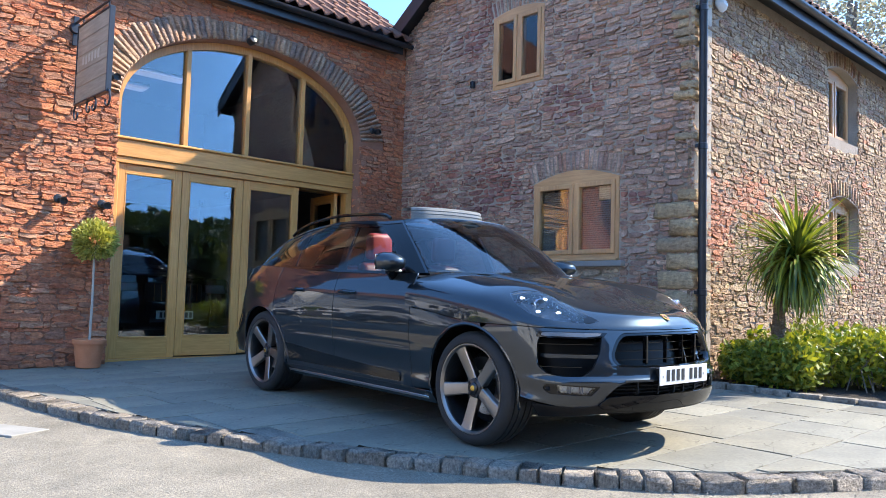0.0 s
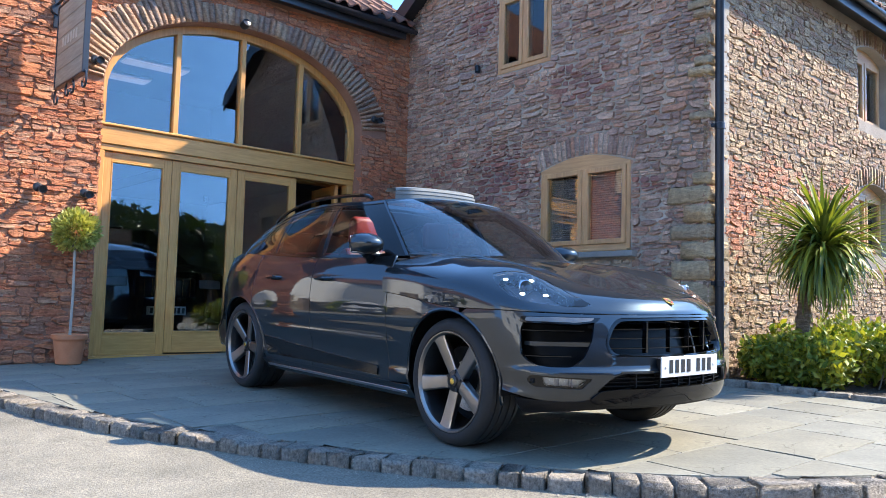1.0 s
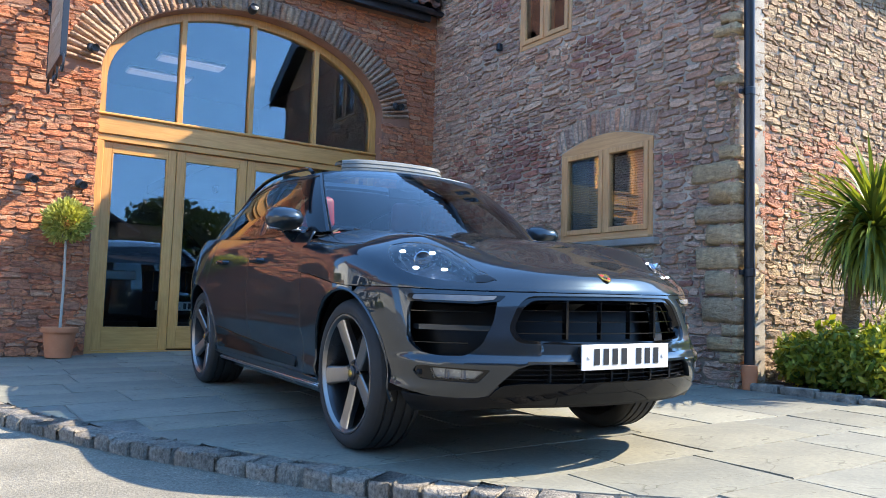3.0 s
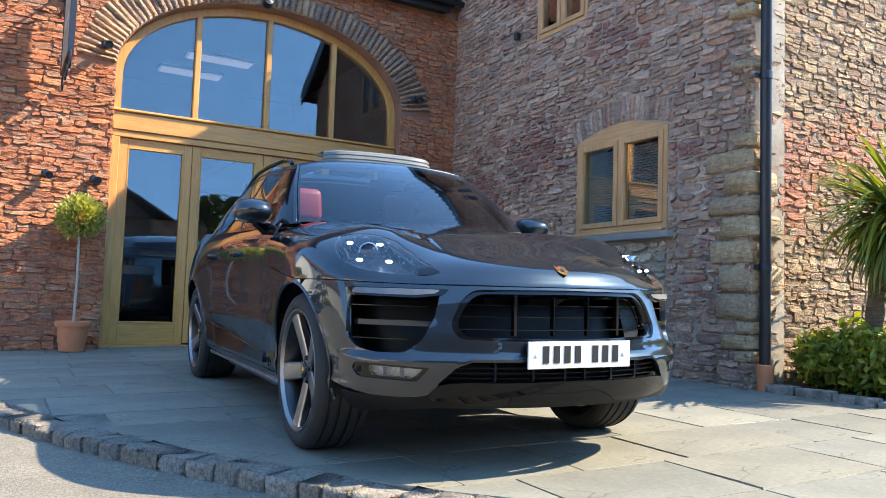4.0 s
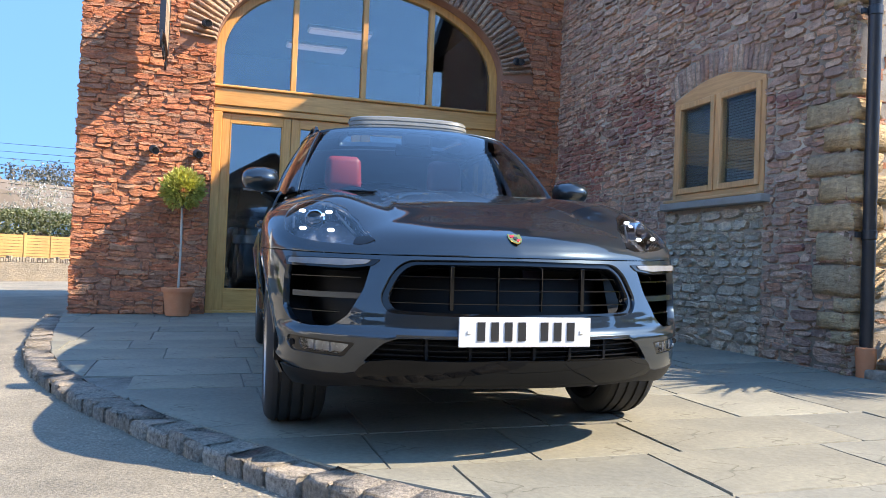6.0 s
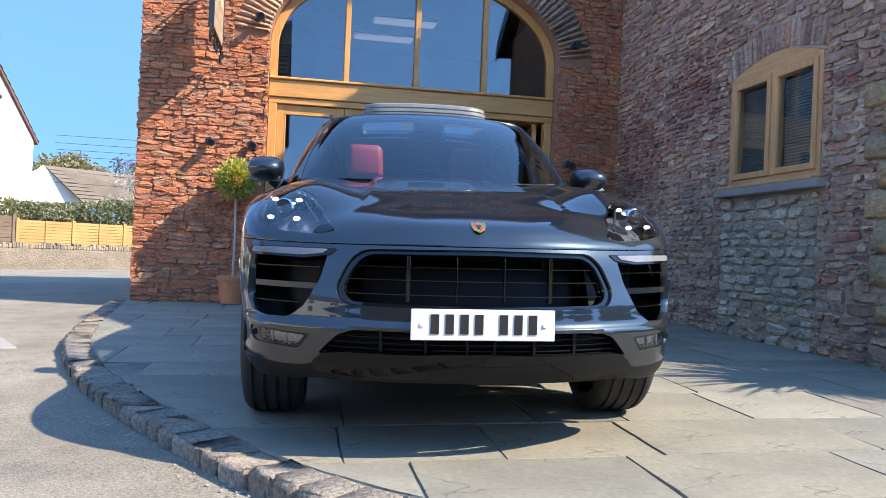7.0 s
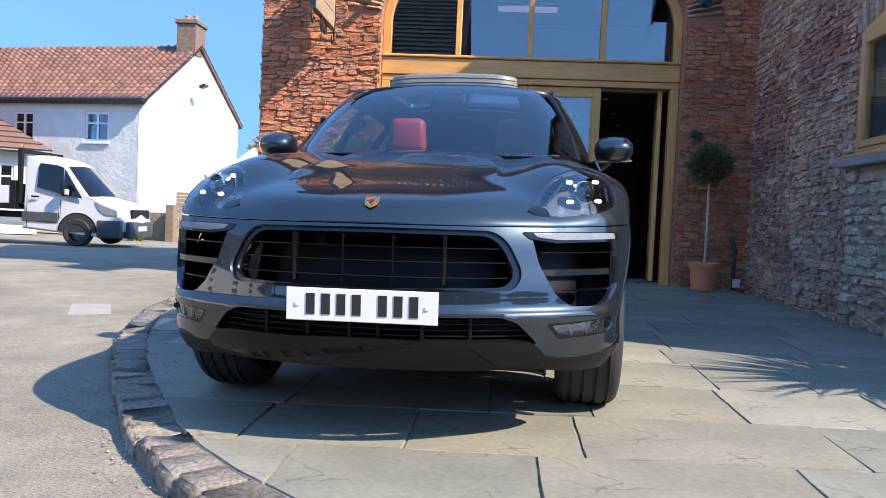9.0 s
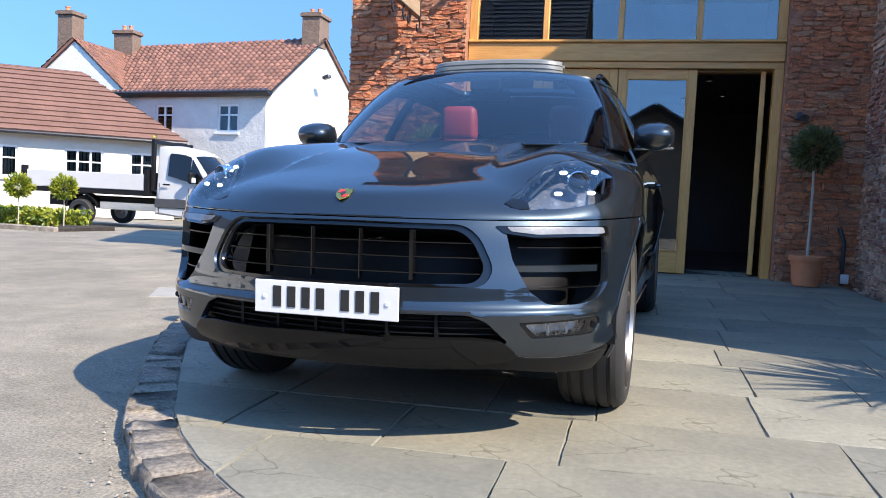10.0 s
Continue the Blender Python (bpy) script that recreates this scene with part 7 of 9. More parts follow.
def lollipop(name, label, at, stem_h, rad, leaf, n, size, seed, stem_r=0.013, stem_mat=None, pot=None):
    t = thing(name, label, "topiary", at, "topiary trees")
    sb = bmesh.new()
    tube(sb, [(0, 0, 0.0), (0.008, 0.004, stem_h * 0.5), (0, 0, stem_h)], [stem_r * 1.1, stem_r, stem_r * 0.9], 8)
    part("stem", sb, stem_mat or PALE_BARK, t)
    core = bmesh.new()
    for i in range(7):
        a = i * 0.9
        tube(core, [(0, 0, stem_h * 0.97), (math.cos(a) * rad * 0.4, math.sin(a) * rad * 0.4, stem_h + rad * 0.5), (math.cos(a) * rad * 0.7, math.sin(a) * rad * 0.7, stem_h + rad * (0.4 + 0.25 * (i % 4)))], [0.008, 0.006, 0.003], 5)
    part("twigs", core, BARK, t)
    me = leaves("foliage", blob(n, (0, 0, stem_h + rad * 0.78), (rad, rad, rad * 0.95), seed, 0.35), size, seed)
    me.materials.append(leaf)
    part("foliage", me, None, t)
    return t


lollipop("topiary", "small clipped yellow-green ball tree on a pale stem", pose(-7.0, 13.75, -0.1), 0.62, 0.28, LEAF_HEDGE, 900, 0.05, 51)
lollipop("topiary", "small clipped yellow-green ball tree on a pale stem", pose(-6.35, 14.3, -0.1), 0.62, 0.28, LEAF_HEDGE, 900, 0.05, 52)
bsh = thing("bush", "bright yellow-green clipped bush beside the wall", "bush", pose(-7.0, 24.6, -0.3))
me = leaves("foliage", blob(1500, (0, 0, 0.5), (0.4, 0.4, 0.6), 9, 0.3), 0.08, 9)
me.materials.append(LEAF_HEDGE)
part("foliage", me, None, bsh)
part("stem", tube(bmesh.new(), [(0, 0, -0.1), (0, 0, 0.5)], 0.03, 6), BARK, bsh)

# ---- white drop-side truck ----
GREY_TRIM = varied("grey_van_trim", (0.035, 0.036, 0.038), (0.05, 0.051, 0.053), 5, 0.6, grain=150, bump_s=0.1)
WHEEL_SILVER = varied("silver_wheel_paint", (0.30, 0.30, 0.30), (0.42, 0.42, 0.42), 14, 0.4, 0.3, grain=60, bump_s=0.0)
TRUCK_WHITE = varied("white_van_paint", (0.42, 0.42, 0.42), (0.46, 0.46, 0.455), 3, 0.25, grain=100, bump_s=0.0)
fr, re = Vector((-5.14, 17.8, 0)), Vector((-8.47, 17.465, 0))
tw = (fr - re).normalized()
truck = thing("truck", "white drop-side tipper truck with a dark grey lower trim", "truck", Matrix.Translation((re.x, re.y, rz(re.x, re.y))) @ Matrix.Rotation(math.atan2(tw.y, tw.x), 4, "Z") @ Matrix.Scale(1.06, 4))
WBASE = (fr - re).length / 1.06
# local x forward from the rear axle, y to the far side
# outline of the cab's side: x from the front axle, z, and how far the middle bows forward
prof = [(-1.235, 0.36, 0), (0.62, 0.22, 0.0), (0.84, 0.24, 0.12), (0.92, 0.40, 0.17), (0.92, 0.62, 0.17), (0.86, 0.88, 0.17), (0.66, 0.98, 0.15), (0.38, 1.05, 0.16), (0.16, 1.08, 0.26), (-0.12, 1.44, 0.2), (-0.38, 1.80, 0.12), (-0.58, 1.93, 0.05), (-0.95, 2.0, 0), (-1.235, 1.98, 0)]
cabb = bmesh.new()
rows = []
for y in (-0.98, -0.84, -0.45, 0.0, 0.45, 0.84, 0.98):
    bow = 1 - (abs(y) / 0.98) ** 2.2
    rows.append([cabb.verts.new((WBASE + x + bow * f, y * (1 if z < 1.1 else 1 - 0.16 * (z - 1.1)) + 0.95, z + (0.05 * bow if z > 0.9 else 0))) for x, z, f in prof])
cabb.faces.new(rows[0])
cabb.faces.new(rows[-1][::-1])
for ra, rb in zip(rows, rows[1:]):
    for i in range(len(prof)):
        j = (i + 1) % len(prof)
        cabb.faces.new((ra[j], ra[i], rb[i], rb[j]))
rim_e = [e for e in cabb.edges if len(e.link_faces) == 2 and any(len(f.verts) > 4 for f in e.link_faces)]
bmesh.ops.bevel(cabb, geom=rim_e, offset=0.05, segments=3, affect="EDGES", profile=0.5)
part("cab", cabb, TRUCK_WHITE, truck, angle=40)
TILT = Matrix.Translation((WBASE, -0.037, 1.1)) @ pose(0, 0, 0, 81.2)
part("side_window", flat([(-0.92, 0.19), (-0.36, 0.06), (-0.36, 0.66), (-0.52, 0.71), (-0.88, 0.74), (-0.92, 0.70)], 0.01, TILT, "side_window"), GLOSS_BLACK, truck, "dark side window")
part("quarter_window", flat([(-0.335, 0.055), (0.10, -0.02), (-0.10, 0.27), (-0.30, 0.58), (-0.335, 0.63)], 0.01, TILT, "quarter_window"), GLOSS_BLACK, truck, "dark quarter window")


def cab_front(u, v):
    """The sloping screen: across (u) and up (v)."""
    bow = 1 - (abs(u) / 0.98) ** 2.2
    x, z, f = 0.16 - 0.54 * v, 1.08 + 0.72 * v, 0.26 - 0.14 * v
    return (WBASE + x + bow * f, u * (1 - 0.16 * max(z - 1.1, 0)) + 0.95, z + 0.05 * bow)


part("windscreen", patch([(-0.86, 0.05), (0.86, 0.05), (0.86, 0.95), (-0.86, 0.95)], 0.1, 0.1, cab_front, 0.01, 0.014, "windscreen", back=True), GLOSS_BLACK, truck, "sloping windscreen")
part("side_trim", boxes((WBASE - 1.235, WBASE - 0.43, -0.05, -0.01, 0.52, 0.74), bevel=0.015), GREY_TRIM, truck, "dark grey side trim")
part("bumper", boxes((WBASE + 0.42, WBASE + 0.96, -0.045, 0.25, 0.21, 0.62), (WBASE + 0.86, WBASE + 1.09, 0.2, 1.7, 0.22, 0.60), bevel=0.04, seg=2), GREY_TRIM, truck, "dark grey front bumper")
part("headlight", flat([(0.38, 0.02), (0.55, -0.06), (0.88, -0.16), (0.885, -0.28), (0.62, -0.27), (0.47, -0.16)], 0.012, Matrix.Translation((WBASE, -0.036, 1.0)) @ pose(0, 0, 0, 90), "headlight"), LAMP_GREY, truck, "slanted clear headlight")
part("grille", boxes((WBASE + 1.0, WBASE + 1.055, 0.4, 1.5, 0.66, 0.88), bevel=0.02), PLASTIC, truck)
part("plate_panel", boxes((WBASE + 1.095, WBASE + 1.105, 0.69, 1.21, 0.38, 0.49)), PLATE_WHITE, truck, smooth=False)
part("door_mirror", boxes((WBASE - 0.30, WBASE - 0.19, -0.30, -0.06, 1.12, 1.40), bevel=0.04), PLASTIC, truck)
part("mirror_cap", boxes((WBASE - 0.20, WBASE - 0.165, -0.29, -0.10, 1.14, 1.27), bevel=0.015), TRUCK_WHITE, truck, "white mirror cap")
part("door_handle", boxes((WBASE - 1.04, WBASE - 0.86, -0.05, -0.02, 1.06, 1.10), bevel=0.01), PLASTIC, truck)
part("door_seam", boxes((WBASE - 1.135, WBASE - 1.127, -0.034, -0.02, 0.40, 1.10), (WBASE - 0.395, WBASE - 0.387, -0.034, -0.02, 0.62, 1.02)), PLASTIC, truck, smooth=False)
for x in (WBASE, 0.0):
    for y, sgn in ((0.035, -1), (1.865, 1)):
        tb = bmesh.new()
        lathe(tb, [(0.19, -0.10), (0.28, -0.11), (0.318, -0.08), (0.318, 0.08), (0.28, 0.11), (0.19, 0.10)], 28, Matrix.Translation((x, y, 0.318)) @ pose(0, 0, 0, 90 * -sgn))
        part("tyre", tb, RUBBER, truck)
        tb = bmesh.new()
        lathe(tb, [(0.001, 0.06), (0.05, 0.06), (0.07, 0.03), (0.14, 0.05), (0.17, 0.09), (0.20, 0.10)], 24, Matrix.Translation((x, y, 0.318)) @ pose(0, 0, 0, -90 * -sgn))
        part("wheel_trim", tb, WHEEL_SILVER, truck, "silver wheel trim")
ab = bmesh.new()
lathe(ab, [(0.40, -0.16), (0.44, -0.16), (0.44, 0.10), (0.40, 0.10)], 14, Matrix.Translation((0, 0.10, 0.36)) @ pose(0, 0, 0, 90), radians(10), radians(170))
part("mudguard", ab, PLASTIC, truck)
ab = bmesh.new()
lathe(ab, [(0.38, -0.08), (0.43, -0.08), (0.43, 0.02), (0.38, 0.02)], 14, Matrix.Translation((WBASE, -0.03, 0.33)) @ pose(0, 0, 0, 90), radians(0), radians(180))
part("wheel_arch", ab, PLASTIC, truck)
# flat black half-disc painted as the shaded hollow; the cab has no cutout
well = [(0.40 * math.cos(math.pi * i / 14), 0.40 * math.sin(math.pi * i / 14)) for i in range(15)]
part("wheel_well_shade", flat(well, 0.01, Matrix.Translation((WBASE, -0.042, 0.33)) @ pose(0, 0, 0, 90), "wheel_well_shade"), RUBBER, truck)
part("chassis", boxes((-1.2, WBASE - 1.1, 0.5, 1.4, 0.45, 0.72), bevel=0.02), PLASTIC, truck)
part("deck", boxes((-1.55, WBASE - 1.32, -0.05, 1.95, 0.78, 0.90), bevel=0.01), PLASTIC, truck)
part("drop_side", boxes((-1.42, WBASE - 1.5, -0.07, -0.03, 0.91, 1.30), bevel=0.01), TRUCK_WHITE, truck, "white drop side panel")
part("drop_side", boxes((-1.42, WBASE - 1.5, 1.93, 1.97, 0.91, 1.30), bevel=0.01), TRUCK_WHITE, truck, "white drop side panel")
part("corner_post", boxes((-1.56, -1.43, -0.09, 0.02, 0.80, 1.40), bevel=0.01), PLASTIC, truck)
part("corner_post", boxes((WBASE - 1.49, WBASE - 1.36, -0.09, 0.02, 0.80, 1.42), bevel=0.01), PLASTIC, truck)
part("headboard", boxes((WBASE - 1.35, WBASE - 1.26, -0.04, 0.06, 0.9, 2.15), (WBASE - 1.35, WBASE - 1.26, 1.84, 1.94, 0.9, 2.15), (WBASE - 1.34, WBASE - 1.27, 0.06, 1.84, 0.92, 1.35), (WBASE - 1.34, WBASE - 1.27, 0.06, 1.84, 2.05, 2.14), bevel=0.01), PLASTIC, truck)
part("side_guard", boxes((0.5, WBASE - 1.15, -0.02, 0.03, 0.42, 0.60), bevel=0.01), SATIN, truck)
part("beacon", boxes((WBASE - 1.33, WBASE - 1.25, -0.02, 0.05, 2.155, 2.25), bevel=0.01), BRASS, truck, "amber marker lamp")

# ---- what stands behind the camera, seen in glass and paint ----
barn = thing("barn", "long stone barn with a dark slate roof across the yard", "building")
SLATE = varied("dark_slate", (0.075, 0.075, 0.08), (0.14, 0.14, 0.145), 2, 0.6, grain=18, bump_s=0.4)
part("wall", boxes((-9.0, 2.8, -18.5, -10.5, -0.4, 5.6)), RUBBLE_FAR, barn, smooth=False)
roof_plane(barn, (3.1, -10.1, 5.5), (-9.3, -10.1, 5.5), (-9.3, -14.4, 10.2), (3.1, -14.4, 10.2), SLATE, 22)
roof_plane(barn, (-9.3, -18.8, 5.5), (3.1, -18.8, 5.5), (3.1, -14.4, 10.2), (-9.3, -14.4, 10.2), SLATE, 10)
shed = thing("shed", "low stone outbuilding with a slate gable roof across the yard", "building")
part("wall", boxes((3.6, 8.3, -17.5, -12.8, -0.4, 3.2)), RUBBLE_FAR, shed, smooth=False)
roof_plane(shed, (8.8, -12.4, 3.2), (8.8, -18.0, 3.2), (5.9, -18.0, 4.9), (5.9, -12.4, 4.9), SLATE, 8)
roof_plane(shed, (3.1, -18.0, 3.2), (3.1, -12.4, 3.2), (5.9, -12.4, 4.9), (5.9, -18.0, 4.9), SLATE, 8)
part("gable", flat([(3.6, 3.2), (8.3, 3.2), (5.9, 4.8)], 0.3, Matrix.Translation((0, -12.8, 0)) @ pose(0, 0, 0, 90), "gable"), RUBBLE_FAR, shed)
LIMEWASH = varied("white_limewash", (0.70, 0.68, 0.62), (0.80, 0.785, 0.73), 1.2, 0.9, grain=14, bump_s=0.4, bump_d=0.02)
cott = thing("cottage", "white rendered cottage row across the side road", "house")
ca, cb_ = (-17.0, 8.5), (-15.0, -12.0)
cops = [(s, s + 1.0, l, l + 1.2) for s in (1.5, 5.2, 9.0, 13.0, 17.0) for l in (0.8, 3.3)]
wall_quad(cb_, ca, -0.4, 5.2, 0.3, LIMEWASH, cott, openings=cops)
for o in cops:
    far_window(cott, cb_, ca, o)
roof_plane(cott, (-14.6, -12.3, 5.1), (-16.7, 8.8, 5.1), (-20.2, 8.5, 8.0), (-18.2, -12.5, 8.0), SLATE, 14)
for i, (x, y, h, c) in enumerate(((13, -22, 4.6, 3.2), (18, -19, 4.2, 3.0), (24, -14, 4.6, 3.4), (-14, -26, 6.5, 4.2), (29, -6, 5, 4.0), (-24, -20, 7, 4), (15.5, -26, 6.0, 4.2), (22, -25, 5.4, 4.4))):
    tree("tree", "dark broad-leaved tree at the edge of the yard", (x, y, -0.2), h, c, LEAF_DARK, 7000, 0.26, 60 + i)

# unseen hedge, added to keep sky from showing beneath the tree crowns
back_hedge = thing("hedge", "tall dark hedge added behind the yard to close the skyline", "hedge", pose(8, -29, -0.3))
hb = np.random.RandomState(77).uniform((-26, -1.2, 0.0), (30, 1.2, 1.0), (4200, 3))
hb[:, 2] = 0.1 + hb[:, 2] * (2.7 + 0.5 * np.sin(hb[:, 0] * 0.7) + 0.3 * np.sin(hb[:, 0] * 1.9))
me = leaves("foliage", hb, 0.42, 78)
me.materials.append(LEAF_DARK)
part("foliage", me, None, back_hedge)
# dark filling box, coloured like the shaded inside of the hedge
part("dark_core", boxes((-25, 29, -0.6, 0.6, -0.3, 2.2)), EARTH_AND_SHADE, back_hedge, smooth=False)

# ---- things on and by the walls ----
pipe = thing("drainpipe", "black cast-iron drainpipe down the wing corner", "pipe", pose(WX + 0.085, WY - 0.085, 0))
pz0 = gz(WX, WY) + 0.05
pb = bmesh.new()
tube(pb, [(0, 0, pz0 + 0.12), (0, 0, EAVE - 0.42), (0.0, -0.1, EAVE - 0.26), (0.0, -0.22, EAVE - 0.14)], 0.045, 14)
part("pipe", pb, BLACK_METAL, pipe)
for z in (pz0 + 0.95, pz0 + 2.55, pz0 + 4.1):
    pb = bmesh.new()
    lathe(pb, [(0.045, -0.035), (0.051, -0.03), (0.051, 0.03), (0.045, 0.035)], 16, Matrix.Translation((0, 0, z)))
    box(pb, -0.085, 0.085, 0.02, 0.05, z - 0.02, z + 0.02, 0.004)
    part("collar", pb, BLACK_METAL, pipe)
pb = bmesh.new()
lathe(pb, [(0.04, 0.16), (0.065, 0.15), (0.07, 0.10), (0.062, 0.0), (0.062, -0.1)], 16, Matrix.Translation((0, 0, pz0)))
part("gully", pb, TERRACOTTA, pipe, "terracotta drain gully")


def bullet_lamp(x, z, tilt=0):
    """A small black wall spot light on the arch wall."""
    l = thing("wall_light", "small black adjustable spot light fixed to the stone", "light", pose(x, AY - 0.03, z), "wall spot lights")
    b = bmesh.new()
    lathe(b, [(0.001, 0.0), (0.045, 0.0), (0.05, 0.012), (0.03, 0.03), (0.001, 0.03)], 16, pose(0, 0, 0, 90))
    part("base", b, BLACK_METAL, l)
    b = bmesh.new()
    lathe(b, [(0.001, -0.05), (0.03, -0.045), (0.042, -0.01), (0.042, 0.06), (0.036, 0.06), (0.034, 0.03), (0.001, 0.028)], 16, Matrix.Translation((0.03, -0.07, -0.02)) @ pose(0, 0, 0, 100, 20 + tilt, 0))
    part("head", b, BLACK_METAL, l)
    b = bmesh.new()
    tube(b, [(0, -0.03, 0), (0.02, -0.05, -0.01)], 0.012, 8)
    part("arm", b, BLACK_METAL, l)
    return l


bullet_lamp(2.77, 1.93)
bullet_lamp(3.24, 1.92, 30)
bullet_lamp(7.09, 1.93)
bullet_lamp(7.11, 3.43)
bullet_lamp(3.27, 3.42, 30)
nub = thing("wall_light", "small black spot light under the arch crown", "light", pose(5.05, AY - 0.02, 4.28), "wall spot lights")
nb = bmesh.new()
lathe(nb, [(0.001, 0.08), (0.05, 0.07), (0.06, 0.0), (0.05, -0.03), (0.001, -0.03)], 14, pose(0, 0, 0, 70))
part("head", nb, BLACK_METAL, nub)
nub = thing("wall_light", "small black fitting on the gable wall", "light", pose(WX - 0.01, 7.66, 3.98), "wall spot lights")
part("head", boxes((-0.07, 0.0, -0.03, 0.03, -0.05, 0.05), bevel=0.012), BLACK_METAL, nub)
flood = thing("flood_light", "white round outdoor light under the wing eaves", "light", pose(8.32, WY - 0.04, 4.42))
fb = bmesh.new()
lathe(fb, [(0.001, 0.07), (0.05, 0.06), (0.08, 0.02), (0.085, -0.02), (0.06, -0.04), (0.001, -0.04)], 16, pose(0, 0, 0, 70))
part("head", fb, WHITE_PAINT, flood)

# hanging sign, square to the wall
SIGN_WOOD = wood_mat("weathered_sign_boards", (0.40, 0.30, 0.21), (0.29, 0.21, 0.145), 0.7, "Y")
sign = thing("hanging_sign", "weathered wooden board sign hanging in a black iron frame", "sign", pose(2.86, AY, 0))
sy0, sy1, sz0, sz1 = -1.12, -0.16, 2.96, 3.86
for i in range(5):
    h = (sz1 - sz0 - 0.04) / 5
    part("board", boxes((-0.02, 0.02, sy0 + 0.02, sy1 - 0.02, sz0 + 0.02 + h * i + 0.002, sz0 + 0.02 + h * (i + 1) - 0.002), bevel=0.003), SIGN_WOOD, sign)
part("frame", boxes((-0.028, 0.028, sy0, sy0 + 0.02, sz0, sz1), (-0.028, 0.028, sy1 - 0.02, sy1, sz0, sz1), (-0.028, 0.028, sy0 + 0.02, sy1 - 0.02, sz1 - 0.02, sz1), (-0.028, 0.028, sy0 + 0.02, sy1 - 0.02, sz0, sz0 + 0.02), bevel=0.003), BLACK_METAL, sign, "black iron frame")
MARK = varied("faded_sign_paint", (0.46, 0.37, 0.28), (0.5, 0.41, 0.32), 6, 0.7, grain=60, bump_s=0.0)
for i in range(6):
    y = -0.86 + 0.09 * i
    part("letter_bar", boxes((-0.0225, -0.0205, y, y + 0.055, 3.37 + 0.01 * (i % 2), 3.47)), MARK, sign, smooth=False)
    part("letter_bar", boxes((0.0205, 0.0225, y, y + 0.055, 3.37 + 0.01 * (i % 2), 3.47)), MARK, sign, smooth=False)
ib = bmesh.new()
tube(ib, [(0, 0.0, 3.94), (0, sy0 - 0.03, 3.94)], 0.014, 8)
part("arm", ib, BLACK_METAL, sign)
for y in (sy0 + 0.1, sy1 - 0.1):
    ib = bmesh.new()
    tube(ib, [(0, y, 3.94), (0, y, sz1)], 0.008, 6)
    part("hanger", ib, BLACK_METAL, sign)
ib = bmesh.new()
lathe(ib, [(0.001, 0.02), (0.06, 0.02), (0.07, 0.0), (0.07, -0.02), (0.001, -0.02)], 16, Matrix.Translation((0, -0.02, 3.88)) @ pose(0, 0, 0, 90))
box(ib, -0.03, 0.03, -0.02, 0.0, 3.68, 4.02, 0.005)
part("wall_plate", ib, BLACK_METAL, sign)


def scroll(y, z, r, turn, flip=1):
    b = bmesh.new()
    pts = [(0, y + flip * (r * (1 - 0.72 * k / 20)) * math.cos(turn + 5.2 * k / 20), z + (r * (1 - 0.72 * k / 20)) * math.sin(turn + 5.2 * k / 20)) for k in range(21)]
    tube(b, pts, 0.011, 6)
    part("scroll", b, BLACK_METAL, sign)


scroll(sy0 + 0.03, sz0 - 0.08, 0.115, 1.4)
scroll(sy1 - 0.03, sz0 - 0.09, 0.11, 1.4, -1)
scroll((sy0 + sy1) / 2 - 0.07, sz0 - 0.08, 0.09, 1.4)
scroll((sy0 + sy1) / 2 + 0.07, sz0 - 0.08, 0.09, 1.4, -1)


def potted(x, y, dim, seed, label):
    z = gz(x, y)
    t = lollipop("potted_topiary", label, pose(x, y, z + 0.26), 0.96, 0.245, dim, 2600, 0.03, seed, 0.013)
    b = bmesh.new()
    lathe(b, [(0.001, -0.255), (0.118, -0.255), (0.125, -0.25), (0.155, 0.0), (0.172, 0.0), (0.176, 0.012), (0.176, 0.05), (0.168, 0.056), (0.155, 0.05), (0.150, 0.02)], 28)
    part("pot", b, TERRACOTTA, t, "terracotta plant pot")
    b = bmesh.new()
    lathe(b, [(0.001, 0.022), (0.151, 0.02)], 20)
    part("soil", b, EARTH_AND_SHADE, t)
    return t


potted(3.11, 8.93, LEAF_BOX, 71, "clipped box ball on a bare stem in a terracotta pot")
# same plant, given the darker leaf to put its shade into the colour
potted(7.20, 8.82, LEAF_GREY, 72, "box ball with shade-darkened leaves on a stem in a terracotta pot")
cbx = thing("cable_post", "black cable conduit with a pale socket in the wall corner", "conduit", pose(7.60, 9.08, gz(7.6, 9.08)))
b = bmesh.new()
tube(b, [(0, 0, 0), (0, 0, 0.45), (-0.04, 0.05, 0.6)], 0.022, 8)
part("conduit", b, BLACK_METAL, cbx)
part("socket", boxes((-0.02, 0.06, -0.05, -0.02, 0.02, 0.12), bevel=0.008), WHITE_PAINT, cbx)
cover = thing("road_cover", "pale concrete access cover set in the road", "cover", pose(1.56, 6.21, rz(1.56, 6.21) + 0.004, 0, 0, 27))
part("slab", boxes((-0.16, 0.16, -0.325, 0.325, -0.03, 0.004), bevel=0.004), varied("pale_concrete", (0.22, 0.21, 0.185), (0.29, 0.28, 0.25), 4, 0.85, grain=50), cover)

# ---- planting bed by the wing ----
bed = thing("flower_bed", "dark soil bed edged with low stone blocks", "bed", kind="structure")
bp = [(7.86, 4.28), (8.02, 0.9), (14, 0.9), (14, 4.28)]
part("soil", patch(bp, 0.4, 0.4, lambda u, v: (u, v, gz(u, v) + 0.03 + 0.02 * noise.noise((u * 3, v * 3, 0))), 0.15, name="soil"), EARTH_AND_SHADE, bed)
re_ = random.Random(8)
y = 4.22
k = 0
